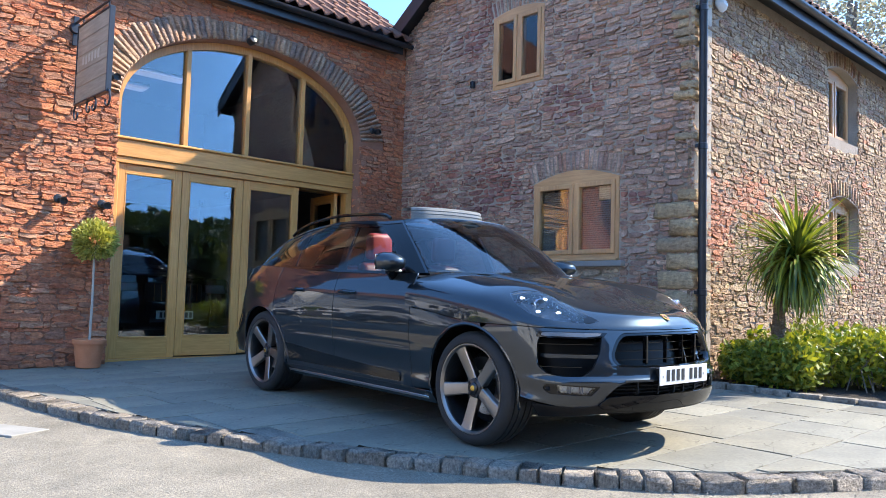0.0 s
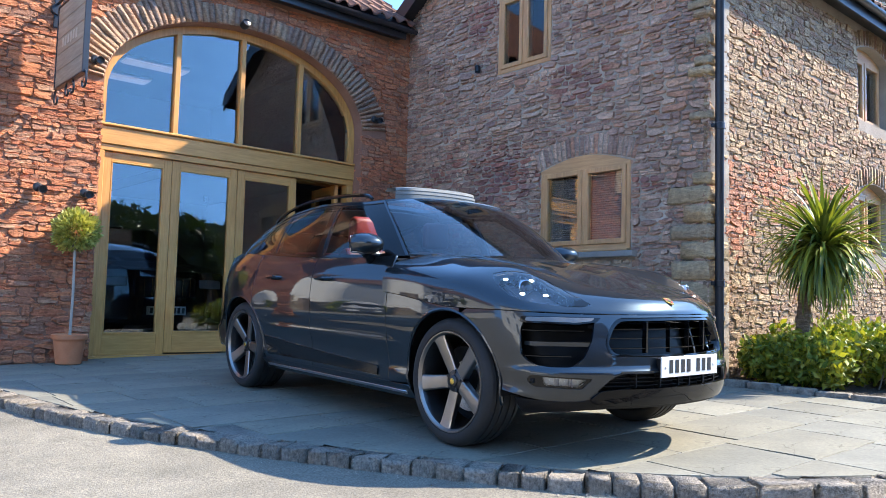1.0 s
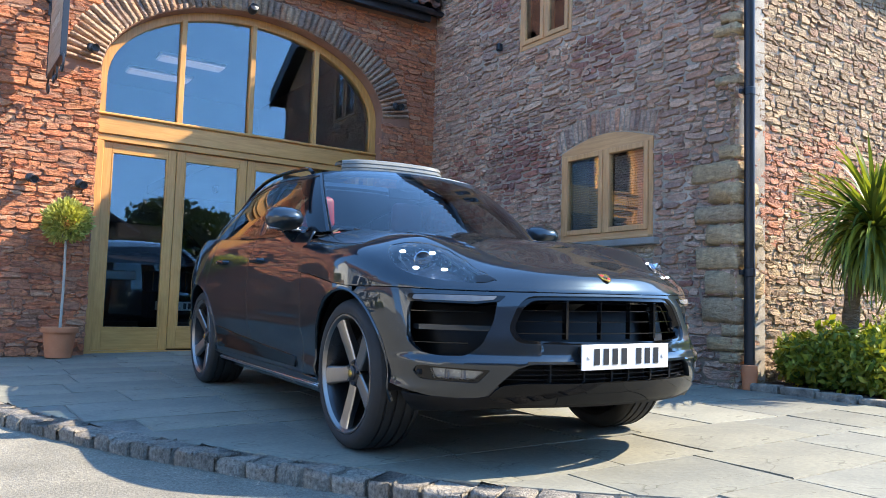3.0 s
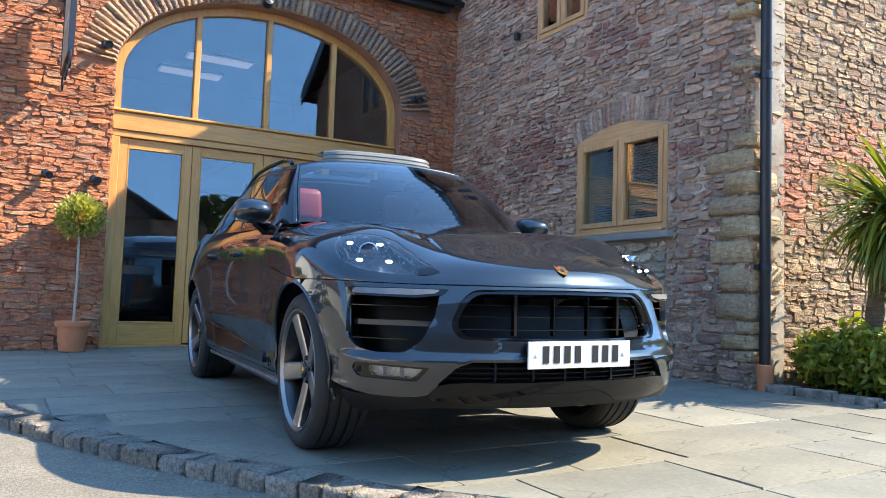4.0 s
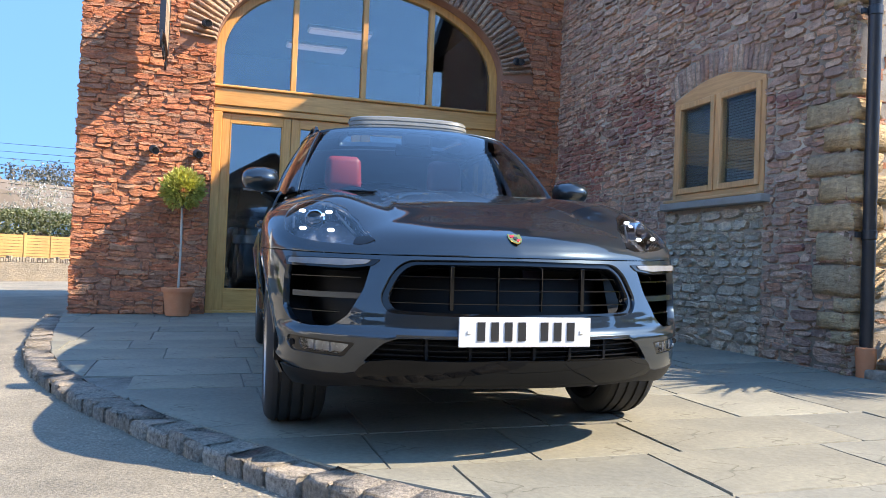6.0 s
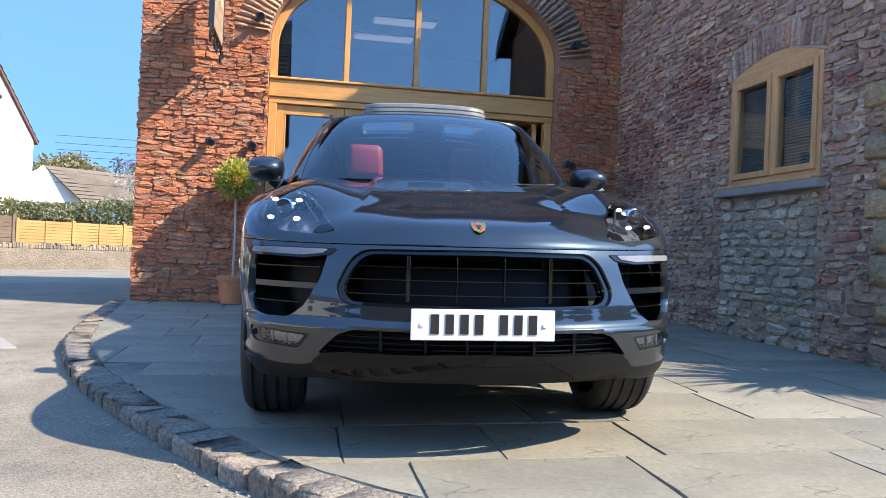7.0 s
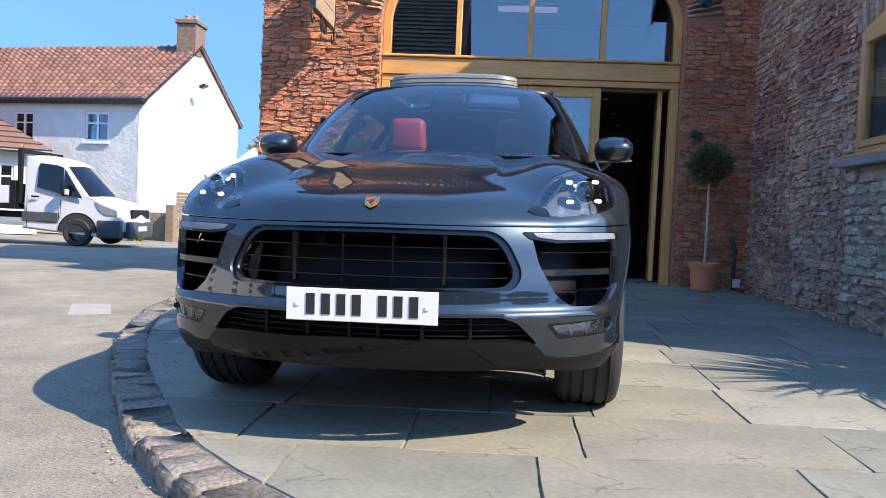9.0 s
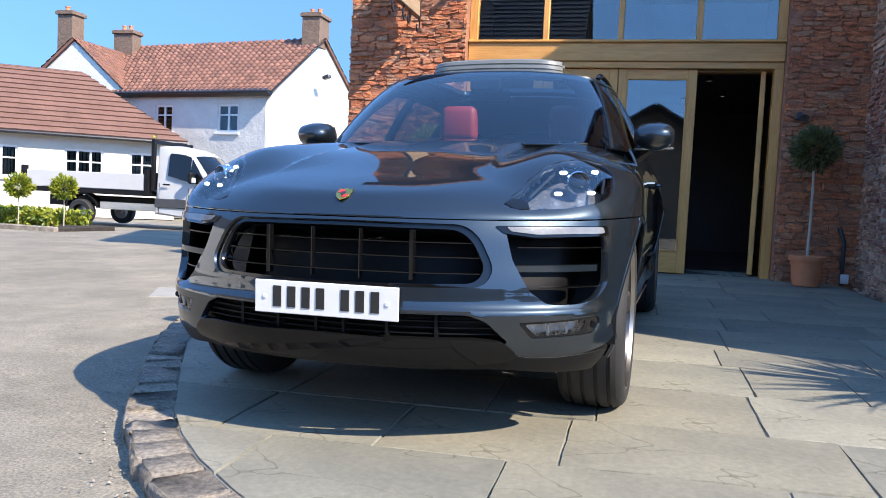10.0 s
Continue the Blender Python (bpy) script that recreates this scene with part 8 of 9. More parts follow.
while y > 1.0:
    ln = re_.uniform(0.26, 0.42)
    yc = y - ln / 2
    xc = 7.84 + (4.25 - yc) * 0.05
    part("edging_block", boxes((-0.06, 0.06, -ln / 2 + 0.006, ln / 2 - 0.006, -0.06, 0.055 + re_.uniform(-0.008, 0.008)), bevel=0.014, seg=2, m=pose(xc, yc, gz(xc, yc), re_.uniform(-1.5, 1.5), re_.uniform(-2, 2), re_.uniform(-2, 2) + 2.8)), SETT, bed)
    y -= ln
hedge = thing("hedge", "low sunlit yellow-green shrub hedge in the bed", "hedge", pose(8.95, 2.6, gz(8.9, 2.6)))
rs = np.random.RandomState(12)
hpts = []
for i in range(26):
    c = (rs.uniform(-0.38, 0.75), rs.uniform(-1.75, 1.45), rs.uniform(0.28, 0.46))
    hpts.append(blob(430, c, (0.34, 0.34, 0.30), 100 + i, 0.35))
for i in range(12):
    hpts.append(blob(300, (rs.uniform(0.6, 3.2), rs.uniform(0.5, 1.45), rs.uniform(0.3, 0.48)), (0.34, 0.34, 0.32), 140 + i, 0.35))
for i in range(12):
    hpts.append(blob(480, (rs.uniform(-0.72, 0.1), rs.uniform(0.75, 1.42), rs.uniform(0.2, 0.34)), (0.27, 0.27, 0.25), 170 + i, 0.35))
for i in range(7):
    hpts.append(blob(420, (rs.uniform(-0.82, -0.6), 1.45 - 0.13 * i, rs.uniform(0.2, 0.32)), (0.2, 0.22, 0.24), 190 + i, 0.3))
hpts = np.concatenate(hpts)
hpts = hpts[hpts[:, 2] > 0.03]
hpts = hpts[(hpts[:, 1] < 1.62) & (np.hypot(hpts[:, 0] + 0.59, hpts[:, 1] - 1.04) > 0.13)]
me = leaves("foliage", hpts, 0.046, 13, 0.5, 2.0)
me.materials.append(LEAF_HEDGE)
part("foliage", me, None, hedge)
tb = bmesh.new()
for i in range(70):
    x, y = rs.uniform(-0.4, 0.7), rs.uniform(-1.7, 1.4)
    tube(tb, [(x, y, 0.0), (x + rs.uniform(-0.12, 0.12), y + rs.uniform(-0.12, 0.12), 0.25), (x + rs.uniform(-0.22, 0.22), y + rs.uniform(-0.22, 0.22), 0.5)], [0.008, 0.006, 0.003], 5)
tagged(part("twig_mass", tb, BARK, hedge), kind="stuff")

palm = thing("palm", "cabbage palm with shaggy green sword leaves on a bare trunk", "palm", pose(8.36, 3.64, gz(8.36, 3.64)))
pb = bmesh.new()
tube(pb, [tuple(q) for q in spline([(0.02, 0, -0.1), (0.0, 0, 0.05), (0.0, -0.01, 0.5), (0.03, -0.05, 0.95), (0.10, -0.18, 1.42)], 24)], [0.085 - 0.02 * min(k / 5, 1) + 0.006 * math.sin(k * 1.9) for k in range(25)], 14)
for v in pb.verts:
    v.co.x += 0.006 * math.sin(v.co.z * 70)
part("trunk", pb, PALM_BARK, palm)
rs = random.Random(31)
blades = []
for i in range(295):
    az = i * 2.39996 + rs.uniform(-0.2, 0.2)
    rise = rs.uniform(-1.15, 0.9) if i > 110 else rs.uniform(0.1, 1.2)
    ln = rs.uniform(0.6, 0.88) * (0.9 if rise < -0.2 else 1.0)
    droop = rs.uniform(0.35, 1.0) * (1.25 if rise < 0.4 else 0.55)
    p = Vector((0.10, -0.18, 1.40 + rs.uniform(-0.12, 0.12)))
    pts = [p]
    ang = rise
    for s_ in range(7):
        p = p + Vector((math.cos(az) * math.cos(ang), math.sin(az) * math.cos(ang), math.sin(ang))) * ln / 7
        pts.append(p)
        ang -= droop / 7 * (1 + s_ * 0.25)
    blades.append((pts, az, rs.uniform(0.017, 0.030)))
for pts, az, w in blades:
    bm = bmesh.new()
    sidev = Vector((-math.sin(az), math.cos(az), 0))
    rows = []
    for k, p in enumerate(pts):
        ww = w * (0.7 + 0.3 * math.sin(math.pi * min(k / 3, 1) / 2)) * (1 - (k / (len(pts) - 1)) ** 2.2) + 0.0008
        rows.append([bm.verts.new(p - sidev * ww + Vector((0, 0, ww * 0.35))), bm.verts.new(p), bm.verts.new(p + sidev * ww + Vector((0, 0, ww * 0.35)))])
    for a, b in zip(rows, rows[1:]):
        bm.faces.new((a[0], a[1], b[1], b[0]))
        bm.faces.new((a[1], a[2], b[2], b[1]))
    me = bpy.data.meshes.new("leaf")
    bm.to_mesh(me)
    bm.free()
    me.polygons.foreach_set("use_smooth", [True] * len(me.polygons))
    me.materials.append(PALM_LEAF)
    part("leaf", me, None, palm)

# the dense skirt of hanging leaves under the crown
skirt = bmesh.new()
for i in range(230):
    az = rs.uniform(0, 2 * math.pi)
    p = Vector((0.09, -0.16, 1.37 + rs.uniform(-0.14, 0.08)))
    ang, ln, ww = rs.uniform(-0.9, 0.35), rs.uniform(0.45, 0.72), rs.uniform(0.015, 0.026)
    sidev = Vector((-math.sin(az), math.cos(az), 0))
    rows = []
    for k in range(7):
        q = ww * (1 - (k / 6) ** 2.2) + 0.0008
        rows.append([skirt.verts.new(p - sidev * q), skirt.verts.new(p - Vector((0, 0, q * 0.3))), skirt.verts.new(p + sidev * q)])
        p = p + Vector((math.cos(az) * math.cos(ang), math.sin(az) * math.cos(ang), math.sin(ang))) * ln / 6
        ang = max(ang - rs.uniform(0.12, 0.3), -1.5)
    for a, b in zip(rows, rows[1:]):
        skirt.faces.new((a[0], a[1], b[1], b[0]))
        skirt.faces.new((a[1], a[2], b[2], b[1]))
tagged(part("leaf_skirt", skirt, PALM_LEAF, palm), kind="stuff")

# ---- black car in the showroom, just behind the glass ----
SUV_BLACK = paint_mat("black_car_paint", (0.006, 0.006, 0.007))
suv = thing("showroom_car", "black sport utility car parked inside behind the glass doors", "car", pose(4.55, 10.05, 0.16, 0, 0, 3))
sprof = [(0.0, 0.30), (-0.04, 0.62), (0.06, 0.98), (0.5, 1.08), (1.15, 1.14), (1.85, 1.62), (2.3, 1.70), (3.8, 1.66), (4.4, 1.2), (4.45, 0.4), (0.4, 0.25)]
bm = bmesh.new()
rows = []
for f in (-1.0, -0.9, -0.5, 0.0, 0.5, 0.9, 1.0):
    shrink = 1 - 0.05 * (abs(f) > 0.95)
    rows.append([bm.verts.new(((0.95 if z < 1.15 else 0.95 - 0.35 * (z - 1.15)) * f, y + (0.16 * abs(f) ** 3 if y < 0.7 else 0), z * shrink + (0 if z > 0.3 else 0.02))) for y, z in sprof])
for a, b in zip(rows, rows[1:]):
    for i in range(len(sprof)):
        j = (i + 1) % len(sprof)
        bm.faces.new((a[i], a[j], b[j], b[i]))
bm.faces.new(rows[0][::-1])
bm.faces.new(rows[-1])
part("body", bm, SUV_BLACK, suv, angle=30)
part("windscreen", flat([(-0.72, 0), (0.72, 0), (0.6, 0.78), (-0.6, 0.78)], 0.01, Matrix.Translation((0, 1.19, 1.175)) @ pose(0, 0, 0, 34.5), "windscreen"), GLOSS_BLACK, suv)
for g in (1, -1):
    part("headlamp", boxes((-0.2, 0.2, 0, 0.1, -0.075, 0.075), bevel=0.03, m=Matrix.Translation((0.66 * g, 0.07, 0.83)) @ pose(0, 0, 0, -12, 0, 14 * g)), LAMP_GREY, suv, "clear headlamp")
    tb = bmesh.new()
    lathe(tb, [(0.2, -0.12), (0.33, -0.12), (0.37, -0.09), (0.37, 0.09), (0.33, 0.12), (0.2, 0.12)], 28, Matrix.Translation((0.8 * g, 0.9, 0.37)) @ pose(0, 0, 0, 0, 90, 0))
    part("tyre", tb, RUBBER, suv)
    tb = bmesh.new()
    lathe(tb, [(0.2, -0.12), (0.33, -0.12), (0.37, -0.09), (0.37, 0.09), (0.33, 0.12), (0.2, 0.12)], 28, Matrix.Translation((0.8 * g, 3.7, 0.37)) @ pose(0, 0, 0, 0, 90, 0))
    part("tyre", tb, RUBBER, suv)
part("grille_surround", boxes((-0.4, 0.4, -0.055, 0.03, 0.64, 0.90), bevel=0.03), PLASTIC, suv)
for i in range(7):
    part("grille_bar", boxes((-0.30 + 0.1 * i - 0.008, -0.30 + 0.1 * i + 0.008, -0.075, -0.04, 0.66, 0.88), bevel=0.004), CHROME, suv, "chrome grille bar")
pl2 = part("number_plate", boxes((-0.26, 0.26, -0.075, -0.06, 0.42, 0.53), bevel=0.002), PLATE_WHITE, suv)
for x in (-0.2, -0.14, 0.1, 0.16, 0.22):
    part("plate_bar", boxes((x - 0.018, x + 0.018, -0.079, -0.0755, 0.44, 0.51)), INK, pl2, smooth=False)

# ---- stones of the walls ----


def stone_variant(k):
    """A rough split stone, one unit wide and high and standing one unit proud along -y."""
    r = random.Random(100 + k)
    us, vs = (-0.5, -0.46, -0.2, 0.12, 0.44, 0.5), (-0.5, -0.36, 0.02, 0.36, 0.5)
    tilt_u, tilt_v = r.uniform(-0.22, 0.22), r.uniform(-0.3, 0.3)
    skew, bow = r.uniform(-0.34, 0.34), r.uniform(-0.3, 0.3)
    ends = [r.uniform(0.0, 0.3) for _ in range(4)]
    verts = []
    for j, v in enumerate(vs):
        for i, u in enumerate(us):
            rim = i in (0, 5) or j in (0, 4)
            y = 0.5 if rim else -(0.74 + tilt_u * u + tilt_v * v + 0.52 * r.random())
            du, dv = (r.uniform(-0.05, 0.05), r.uniform(-0.2, 0.2)) if rim else (r.uniform(-0.06, 0.06), r.uniform(-0.11, 0.11))
            cut = ends[(i > 2) * 2 + (j > 2)] * (abs(u) > 0.4) * (abs(v) > 0.3)
            verts.append(((u + du) * (1 - cut), y, (v + dv) * (1 - cut * 0.5) + skew * u * (v * 2) * 0.6 + bow * (u * u - 0.1)))
    faces = [(j * 6 + i, j * 6 + i + 1, (j + 1) * 6 + i + 1, (j + 1) * 6 + i) for j in range(4) for i in range(5)]
    return np.array(verts), faces


VARIANTS = [stone_variant(k) for k in range(28)]


def lay(u0, u1, v0, v1, shut, hs, aspect, seed, band=(0.17, 0.34), seg=(0.35, 0.9)):
    """Rubble in broken courses over a rectangle: centre, width and height of each stone. shut tells where none may lie."""
    r = random.Random(seed)
    out = []
    v = v0
    while v < v1 - 0.02:
        bh = min(r.uniform(*band), v1 - v)
        if v1 - v - bh < 0.06:
            bh = v1 - v
        u = u0 - r.uniform(0, 0.25)
        while u < u1:
            sw = r.uniform(*seg)
            a, b = max(u, u0), min(u + sw, u1)
            if u1 - b < 0.08:
                b = u1
            if b - a > 0.03:
                rows, left = [], bh
                while left > 1e-6:
                    h = min(r.uniform(*hs), left)
                    if left - h < hs[0] * 0.7:
                        h = left
                    rows.append(h)
                    left -= h
                r.shuffle(rows)
                w = v
                for h in rows:
                    x = a
                    while x < b - 1e-6:
                        ln = min(h * r.uniform(*aspect), b - x)
                        if b - x - ln < 0.06:
                            ln = b - x
                        # a stone that meets an opening is cut back to the longest free run
                        free = [not (shut(x + ln * (i + 0.5) / 16, w + h * 0.08) or shut(x + ln * (i + 0.5) / 16, w + h * 0.92)) for i in range(16)]
                        runs, start = [], None
                        for i, ok in enumerate(free + [False]):
                            if ok and start is None:
                                start = i
                            elif not ok and start is not None:
                                runs.append((i - start, start))
                                start = None
                        for k, i in runs:
                            if ln * k / 16 > 0.022:
                                out.append((x + ln * (i + k / 2) / 16, w + h / 2, ln * k / 16, h))
                        x += ln
                    w += h
            u += sw
        v += bh
    return out


def set_stones(name, stones, frame_m, material, parent, proud, near, joint=0.010, limit=290, seed=1):
    """Sets stones on a wall whose frame has x along it, z up and -y outwards; those nearest to a point are parts, the rest is one piece."""
    r = random.Random(seed)
    order = sorted(stones, key=lambda s: (s[0] - near[0]) ** 2 + (s[1] - near[1]) ** 2)
    shared = []
    for v, f in VARIANTS:
        me = sharpen(data(name, v, f), 48)
        me.materials.append(material)
        shared.append(me)
    rv, rf, n = [], [], 0
    for i, (u, v, w, h) in enumerate(order):
        k = r.randrange(len(VARIANTS))
        d = r.uniform(*proud) * (0.7 + 1.2 * h)
        sx = (w - joint * r.uniform(0.3, 1.3)) * r.choice((1, -1))
        sz = (h - joint * r.uniform(0.2, 1.2))
        m = frame_m @ Matrix.Translation((u, 0.004, v + r.uniform(-0.006, 0.006))) @ pose(0, 0, 0, r.gauss(0, 5.0), r.gauss(0, 3.8), r.gauss(0, 2.2)) @ Matrix.Diagonal((sx, d, sz, 1))
        if i < limit:
            ob = new(name, shared[k])
            ob.parent = parent
            ob.matrix_world = m
        else:
            a = np.array(m)
            p = VARIANTS[k][0] @ a[:3, :3].T + a[:3, 3]
            rv.append(p)
            flip = sx < 0
            rf += [tuple(q + n for q in (f[::-1] if flip else f)) for f in VARIANTS[k][1]]
            n += len(p)
    if rv:
        me = bpy.data.meshes.new(name + "_work")
        me.from_pydata(np.concatenate(rv).tolist(), [], rf)
        me.polygons.foreach_set("use_smooth", [True] * len(me.polygons))
        sharpen(me, 48)
        me.materials.append(material)
        ob = new(name + "_work", me)
        ob.parent = parent
        tagged(ob, kind="stuff")


def in_arch(x, z, da):
    return (z < ARCH_Z and abs(x - ARCH_X) < ARCH_A) or (z >= ARCH_Z and ((x - ARCH_X) / (ARCH_A + da)) ** 2 + ((z - ARCH_Z) / (ARCH_B + da * 0.52)) ** 2 < 1)


south = pose(0, AY + 0.02, 0)
set_stones("stone", lay(1.96, WX + 0.04, -0.06, 4.66, lambda x, z: in_arch(x, z, 0.41), (0.03, 0.085), (1.5, 5.2), 11, (0.09, 0.2), (0.22, 0.65)), south, STONE_RED, wall_south, (0.013, 0.040), (2.8, 1.2), -0.014)
west = pose(1.99, 0, 0, 0, 0, -90)
set_stones("stone", lay(-13.0, -AY - 0.02, -0.05, 4.7, lambda x, z: False, (0.03, 0.085), (1.5, 5.2), 12, (0.09, 0.2), (0.22, 0.65)), west, STONE_RED, wall_west, (0.013, 0.040), (-9.4, 1.2), -0.012, 200)
for x, rot in ((ARCH_X + ARCH_A + 0.012, -90), (ARCH_X - ARCH_A - 0.012, 90)):
    ua, ub = (-FY, -AY) if rot < 0 else (AY, FY)
    set_stones("stone", lay(ua, ub, 0.05, 3.0, lambda x_, z_: False, (0.05, 0.11), (1.6, 3.5), 13), pose(x, 0, 0, 0, 0, rot), STONE_RED, wall_south, (0.010, 0.02), ((ua + ub) / 2, 1.0), 0.008, 80)


def ring_of(name, n, point, material, parent, deep, proud, thick_f=0.9, seed=3, frame_m=Matrix()):
    """Thin arch stones set on edge; point(f) gives the foot, the outward way and the length at f of the arch."""
    r = random.Random(seed)
    meshes = []
    for k in range(6):
        rr = random.Random(k + 50)
        bm = bmesh.new()
        vs = {}
        xs, zs = (-0.5, -0.4, 0.4, 0.5), (0.0, 0.06, 0.5, 0.94, 1.0)
        for i, x in enumerate(xs):
            for j, z in enumerate(zs):
                rim = i in (0, 3) or j in (0, 4)
                vs[i, j] = bm.verts.new(((x + rr.uniform(-0.04, 0.04)) * (0.86 + 0.14 * z), (0.05 if rim else -rr.uniform(0.0, 0.10)), z + rr.uniform(-0.012, 0.012)))
        for i in range(3):
            for j in range(4):
                bm.faces.new((vs[i, j], vs[i + 1, j], vs[i + 1, j + 1], vs[i, j + 1]))
        low = [(bm.verts.new((vs[i, 0].co.x, 1.0, vs[i, 0].co.z))) for i in range(4)]
        for i in range(3):
            bm.faces.new((vs[i + 1, 0], vs[i, 0], low[i], low[i + 1]))
        bmesh.ops.recalc_face_normals(bm, faces=bm.faces)
        me = bpy.data.meshes.new(name)
        bm.to_mesh(me)
        bm.free()
        me.polygons.foreach_set("use_smooth", [True] * len(me.polygons))
        me.materials.append(material)
        meshes.append(me)
    for i in range(n):
        (x, z), (dx, dz), ln, wd = point((i + 0.5) / n)
        ang = math.degrees(math.atan2(dx, dz))
        ob = new(name, meshes[r.randrange(6)])
        ob.parent = parent
        ob.matrix_world = frame_m @ Matrix.Translation((x, -proud * r.uniform(0.5, 1.1), z)) @ pose(0, 0, 0, 0, ang + r.uniform(-1.2, 1.2), 0) @ Matrix.Diagonal((wd * thick_f * r.uniform(0.92, 1.06), deep, ln * r.uniform(0.93, 1.05), 1))


def big_arch(f):
    a = math.pi * (0.015 + 0.97 * f)
    x, z = ARCH_X - (ARCH_A + 0.004) * math.cos(a), ARCH_Z + (ARCH_B + 0.004) * math.sin(a)
    nx, nz = -math.cos(a) / ARCH_A, math.sin(a) / ARCH_B
    q = math.hypot(nx, nz)
    step = math.hypot(ARCH_A * math.sin(a), ARCH_B * math.cos(a)) * math.pi / 66 * 1.12
    return (x, z), (nx / q, nz / q), 0.21 + 0.21 * abs(math.cos(a)) ** 1.3, step


ring_of("arch_stone", 66, big_arch, STONE_ARCH, wall_south, 0.30, 0.02, 0.99, 5, south)


def head_arch(y0, y1, z1, rise, ln):
    def f(t):
        x = y0 + (y1 - y0) * t
        lean = (t - 0.5) * 0.55
        return (x, z1 + rise * math.sin(math.pi * t) + 0.004), (math.sin(lean), math.cos(lean)), ln, (y1 - y0) / 22
    return f


def window_shut(wins, infill=None):
    def shut(u, v):
        for a, b, z0, z1, rise in wins:
            if a < u < b and z0 - (0.12 if b - a > 1.1 else -0.015) < v < z1 + rise * math.sin(math.pi * min(max((u - a) / (b - a), 0), 1)):
                return True
            f = (u - a + 0.05) / (b - a + 0.1)
            if 0 < f < 1 and 0 <= v - z1 - rise * math.sin(math.pi * f) < 0.22:
                return True
        if infill and infill[0] < u < infill[1] and infill[2] < v < infill[3]:
            return True
        return False
    return shut


east = pose(WX + 0.02, 0, 0, 0, 0, -90)


def neg(w):
    return (-w[1], -w[0], *w[2:])


INFILL = (-6.62, -5.22, 0.0, LOW_WIN[2] - 0.12)


def wing_shut(u, v):
    y = -u
    top = EAVE - 0.1 + (RIDGE - EAVE) * (y - WY) / (RIDGE_Y - WY) if y < RIDGE_Y else RIDGE - (RIDGE - 4.98) * (y - RIDGE_Y) / (9.4 - RIDGE_Y)
    return v > top - 0.02 or window_shut((neg(LOW_WIN), neg(UP_WIN)), INFILL)(u, v)


set_stones("stone", lay(-AY - 0.02, -WY + 0.02, -0.04, HIP - 0.2, wing_shut, (0.03, 0.095), (1.3, 4.6), 21, (0.1, 0.24), (0.25, 0.7)), east, STONE_WING, wall_wing, (0.014, 0.045), (-5.4, 1.2), 0.006)
set_stones("stone", lay(INFILL[0], INFILL[1], INFILL[2], INFILL[3], lambda u, v: False, (0.055, 0.09), (1.8, 3.4), 22, (0.06, 0.1), (1.0, 1.6)), east, STONE_GREY, wall_wing, (0.03, 0.05), (-5.9, 0.9), 0.010, 200)
ring_of("arch_stone", 22, head_arch(-LOW_WIN[1] - 0.06, -LOW_WIN[0] + 0.06, LOW_WIN[3], LOW_WIN[4], 0.24), STONE_WING, wall_wing, 0.12, 0.012, 0.9, 6, east)
ring_of("arch_stone", 16, head_arch(-UP_WIN[1] - 0.05, -UP_WIN[0] + 0.05, UP_WIN[3], UP_WIN[4], 0.22), STONE_WING, wall_wing, 0.12, 0.012, 0.9, 7, east)
end = pose(0, WY + 0.02, 0)
set_stones("stone", lay(WX - 0.02, 17.0, -0.05, EAVE - 0.25, window_shut((END_UP, END_LOW)), (0.03, 0.09), (1.2, 3.6), 31, (0.1, 0.22), (0.22, 0.6)), end, STONE_END, wall_end, (0.011, 0.033), (8.4, 1.4), -0.008)
ring_of("arch_stone", 14, head_arch(END_UP[0] - 0.05, END_UP[1] + 0.05, END_UP[3], END_UP[4], 0.22), STONE_END, wall_end, 0.2, 0.012, 0.9, 8, end)
ring_of("arch_stone", 14, head_arch(END_LOW[0] - 0.05, END_LOW[1] + 0.05, END_LOW[3], END_LOW[4], 0.24), STONE_END, wall_end, 0.2, 0.012, 0.9, 9, end)

# quoins where the wing's two walls meet
z = 0.0
k = 0
rq = random.Random(4)
qm = []
for v in range(5):
    bm = boxes((-0.5, 0.5, -0.5, 0.5, 0, 1), bevel=0.13, seg=2)
    rv = random.Random(v)
    for w in bm.verts:
        w.co += Vector((rv.uniform(-0.05, 0.05), rv.uniform(-0.05, 0.05), rv.uniform(-0.06, 0.06)))
    me = bpy.data.meshes.new("quoin")
    bm.to_mesh(me)
    bm.free()
    me.polygons.foreach_set("use_smooth", [True] * len(me.polygons))
    me.materials.append(STONE_BUFF)
    qm.append(me)
z = 0.30
while z < EAVE - 0.3:
    big = 0.55 < z < 2.0
    h = rq.uniform(0.17, 0.25) if big else rq.uniform(0.09, 0.16)
    lx, ly = (rq.uniform(0.24, 0.34), rq.uniform(0.34, 0.52)) if k % 2 else (rq.uniform(0.3, 0.42), rq.uniform(0.26, 0.36))
    if not big:
        lx, ly = lx * 0.7, ly * 0.6
    if big or rq.random() < 0.5:
        ob = new("quoin", qm[rq.randrange(5)])
        ob.parent = wall_end
        o = rq.uniform(0.03, 0.05) if big else rq.uniform(0.02, 0.035)
        ob.matrix_world = Matrix.Translation((WX - o * 0.7 + lx / 2, WY - o + ly / 2, z)) @ Matrix.Diagonal((lx, ly, h - 0.01, 1))
    z += h
    k += 1

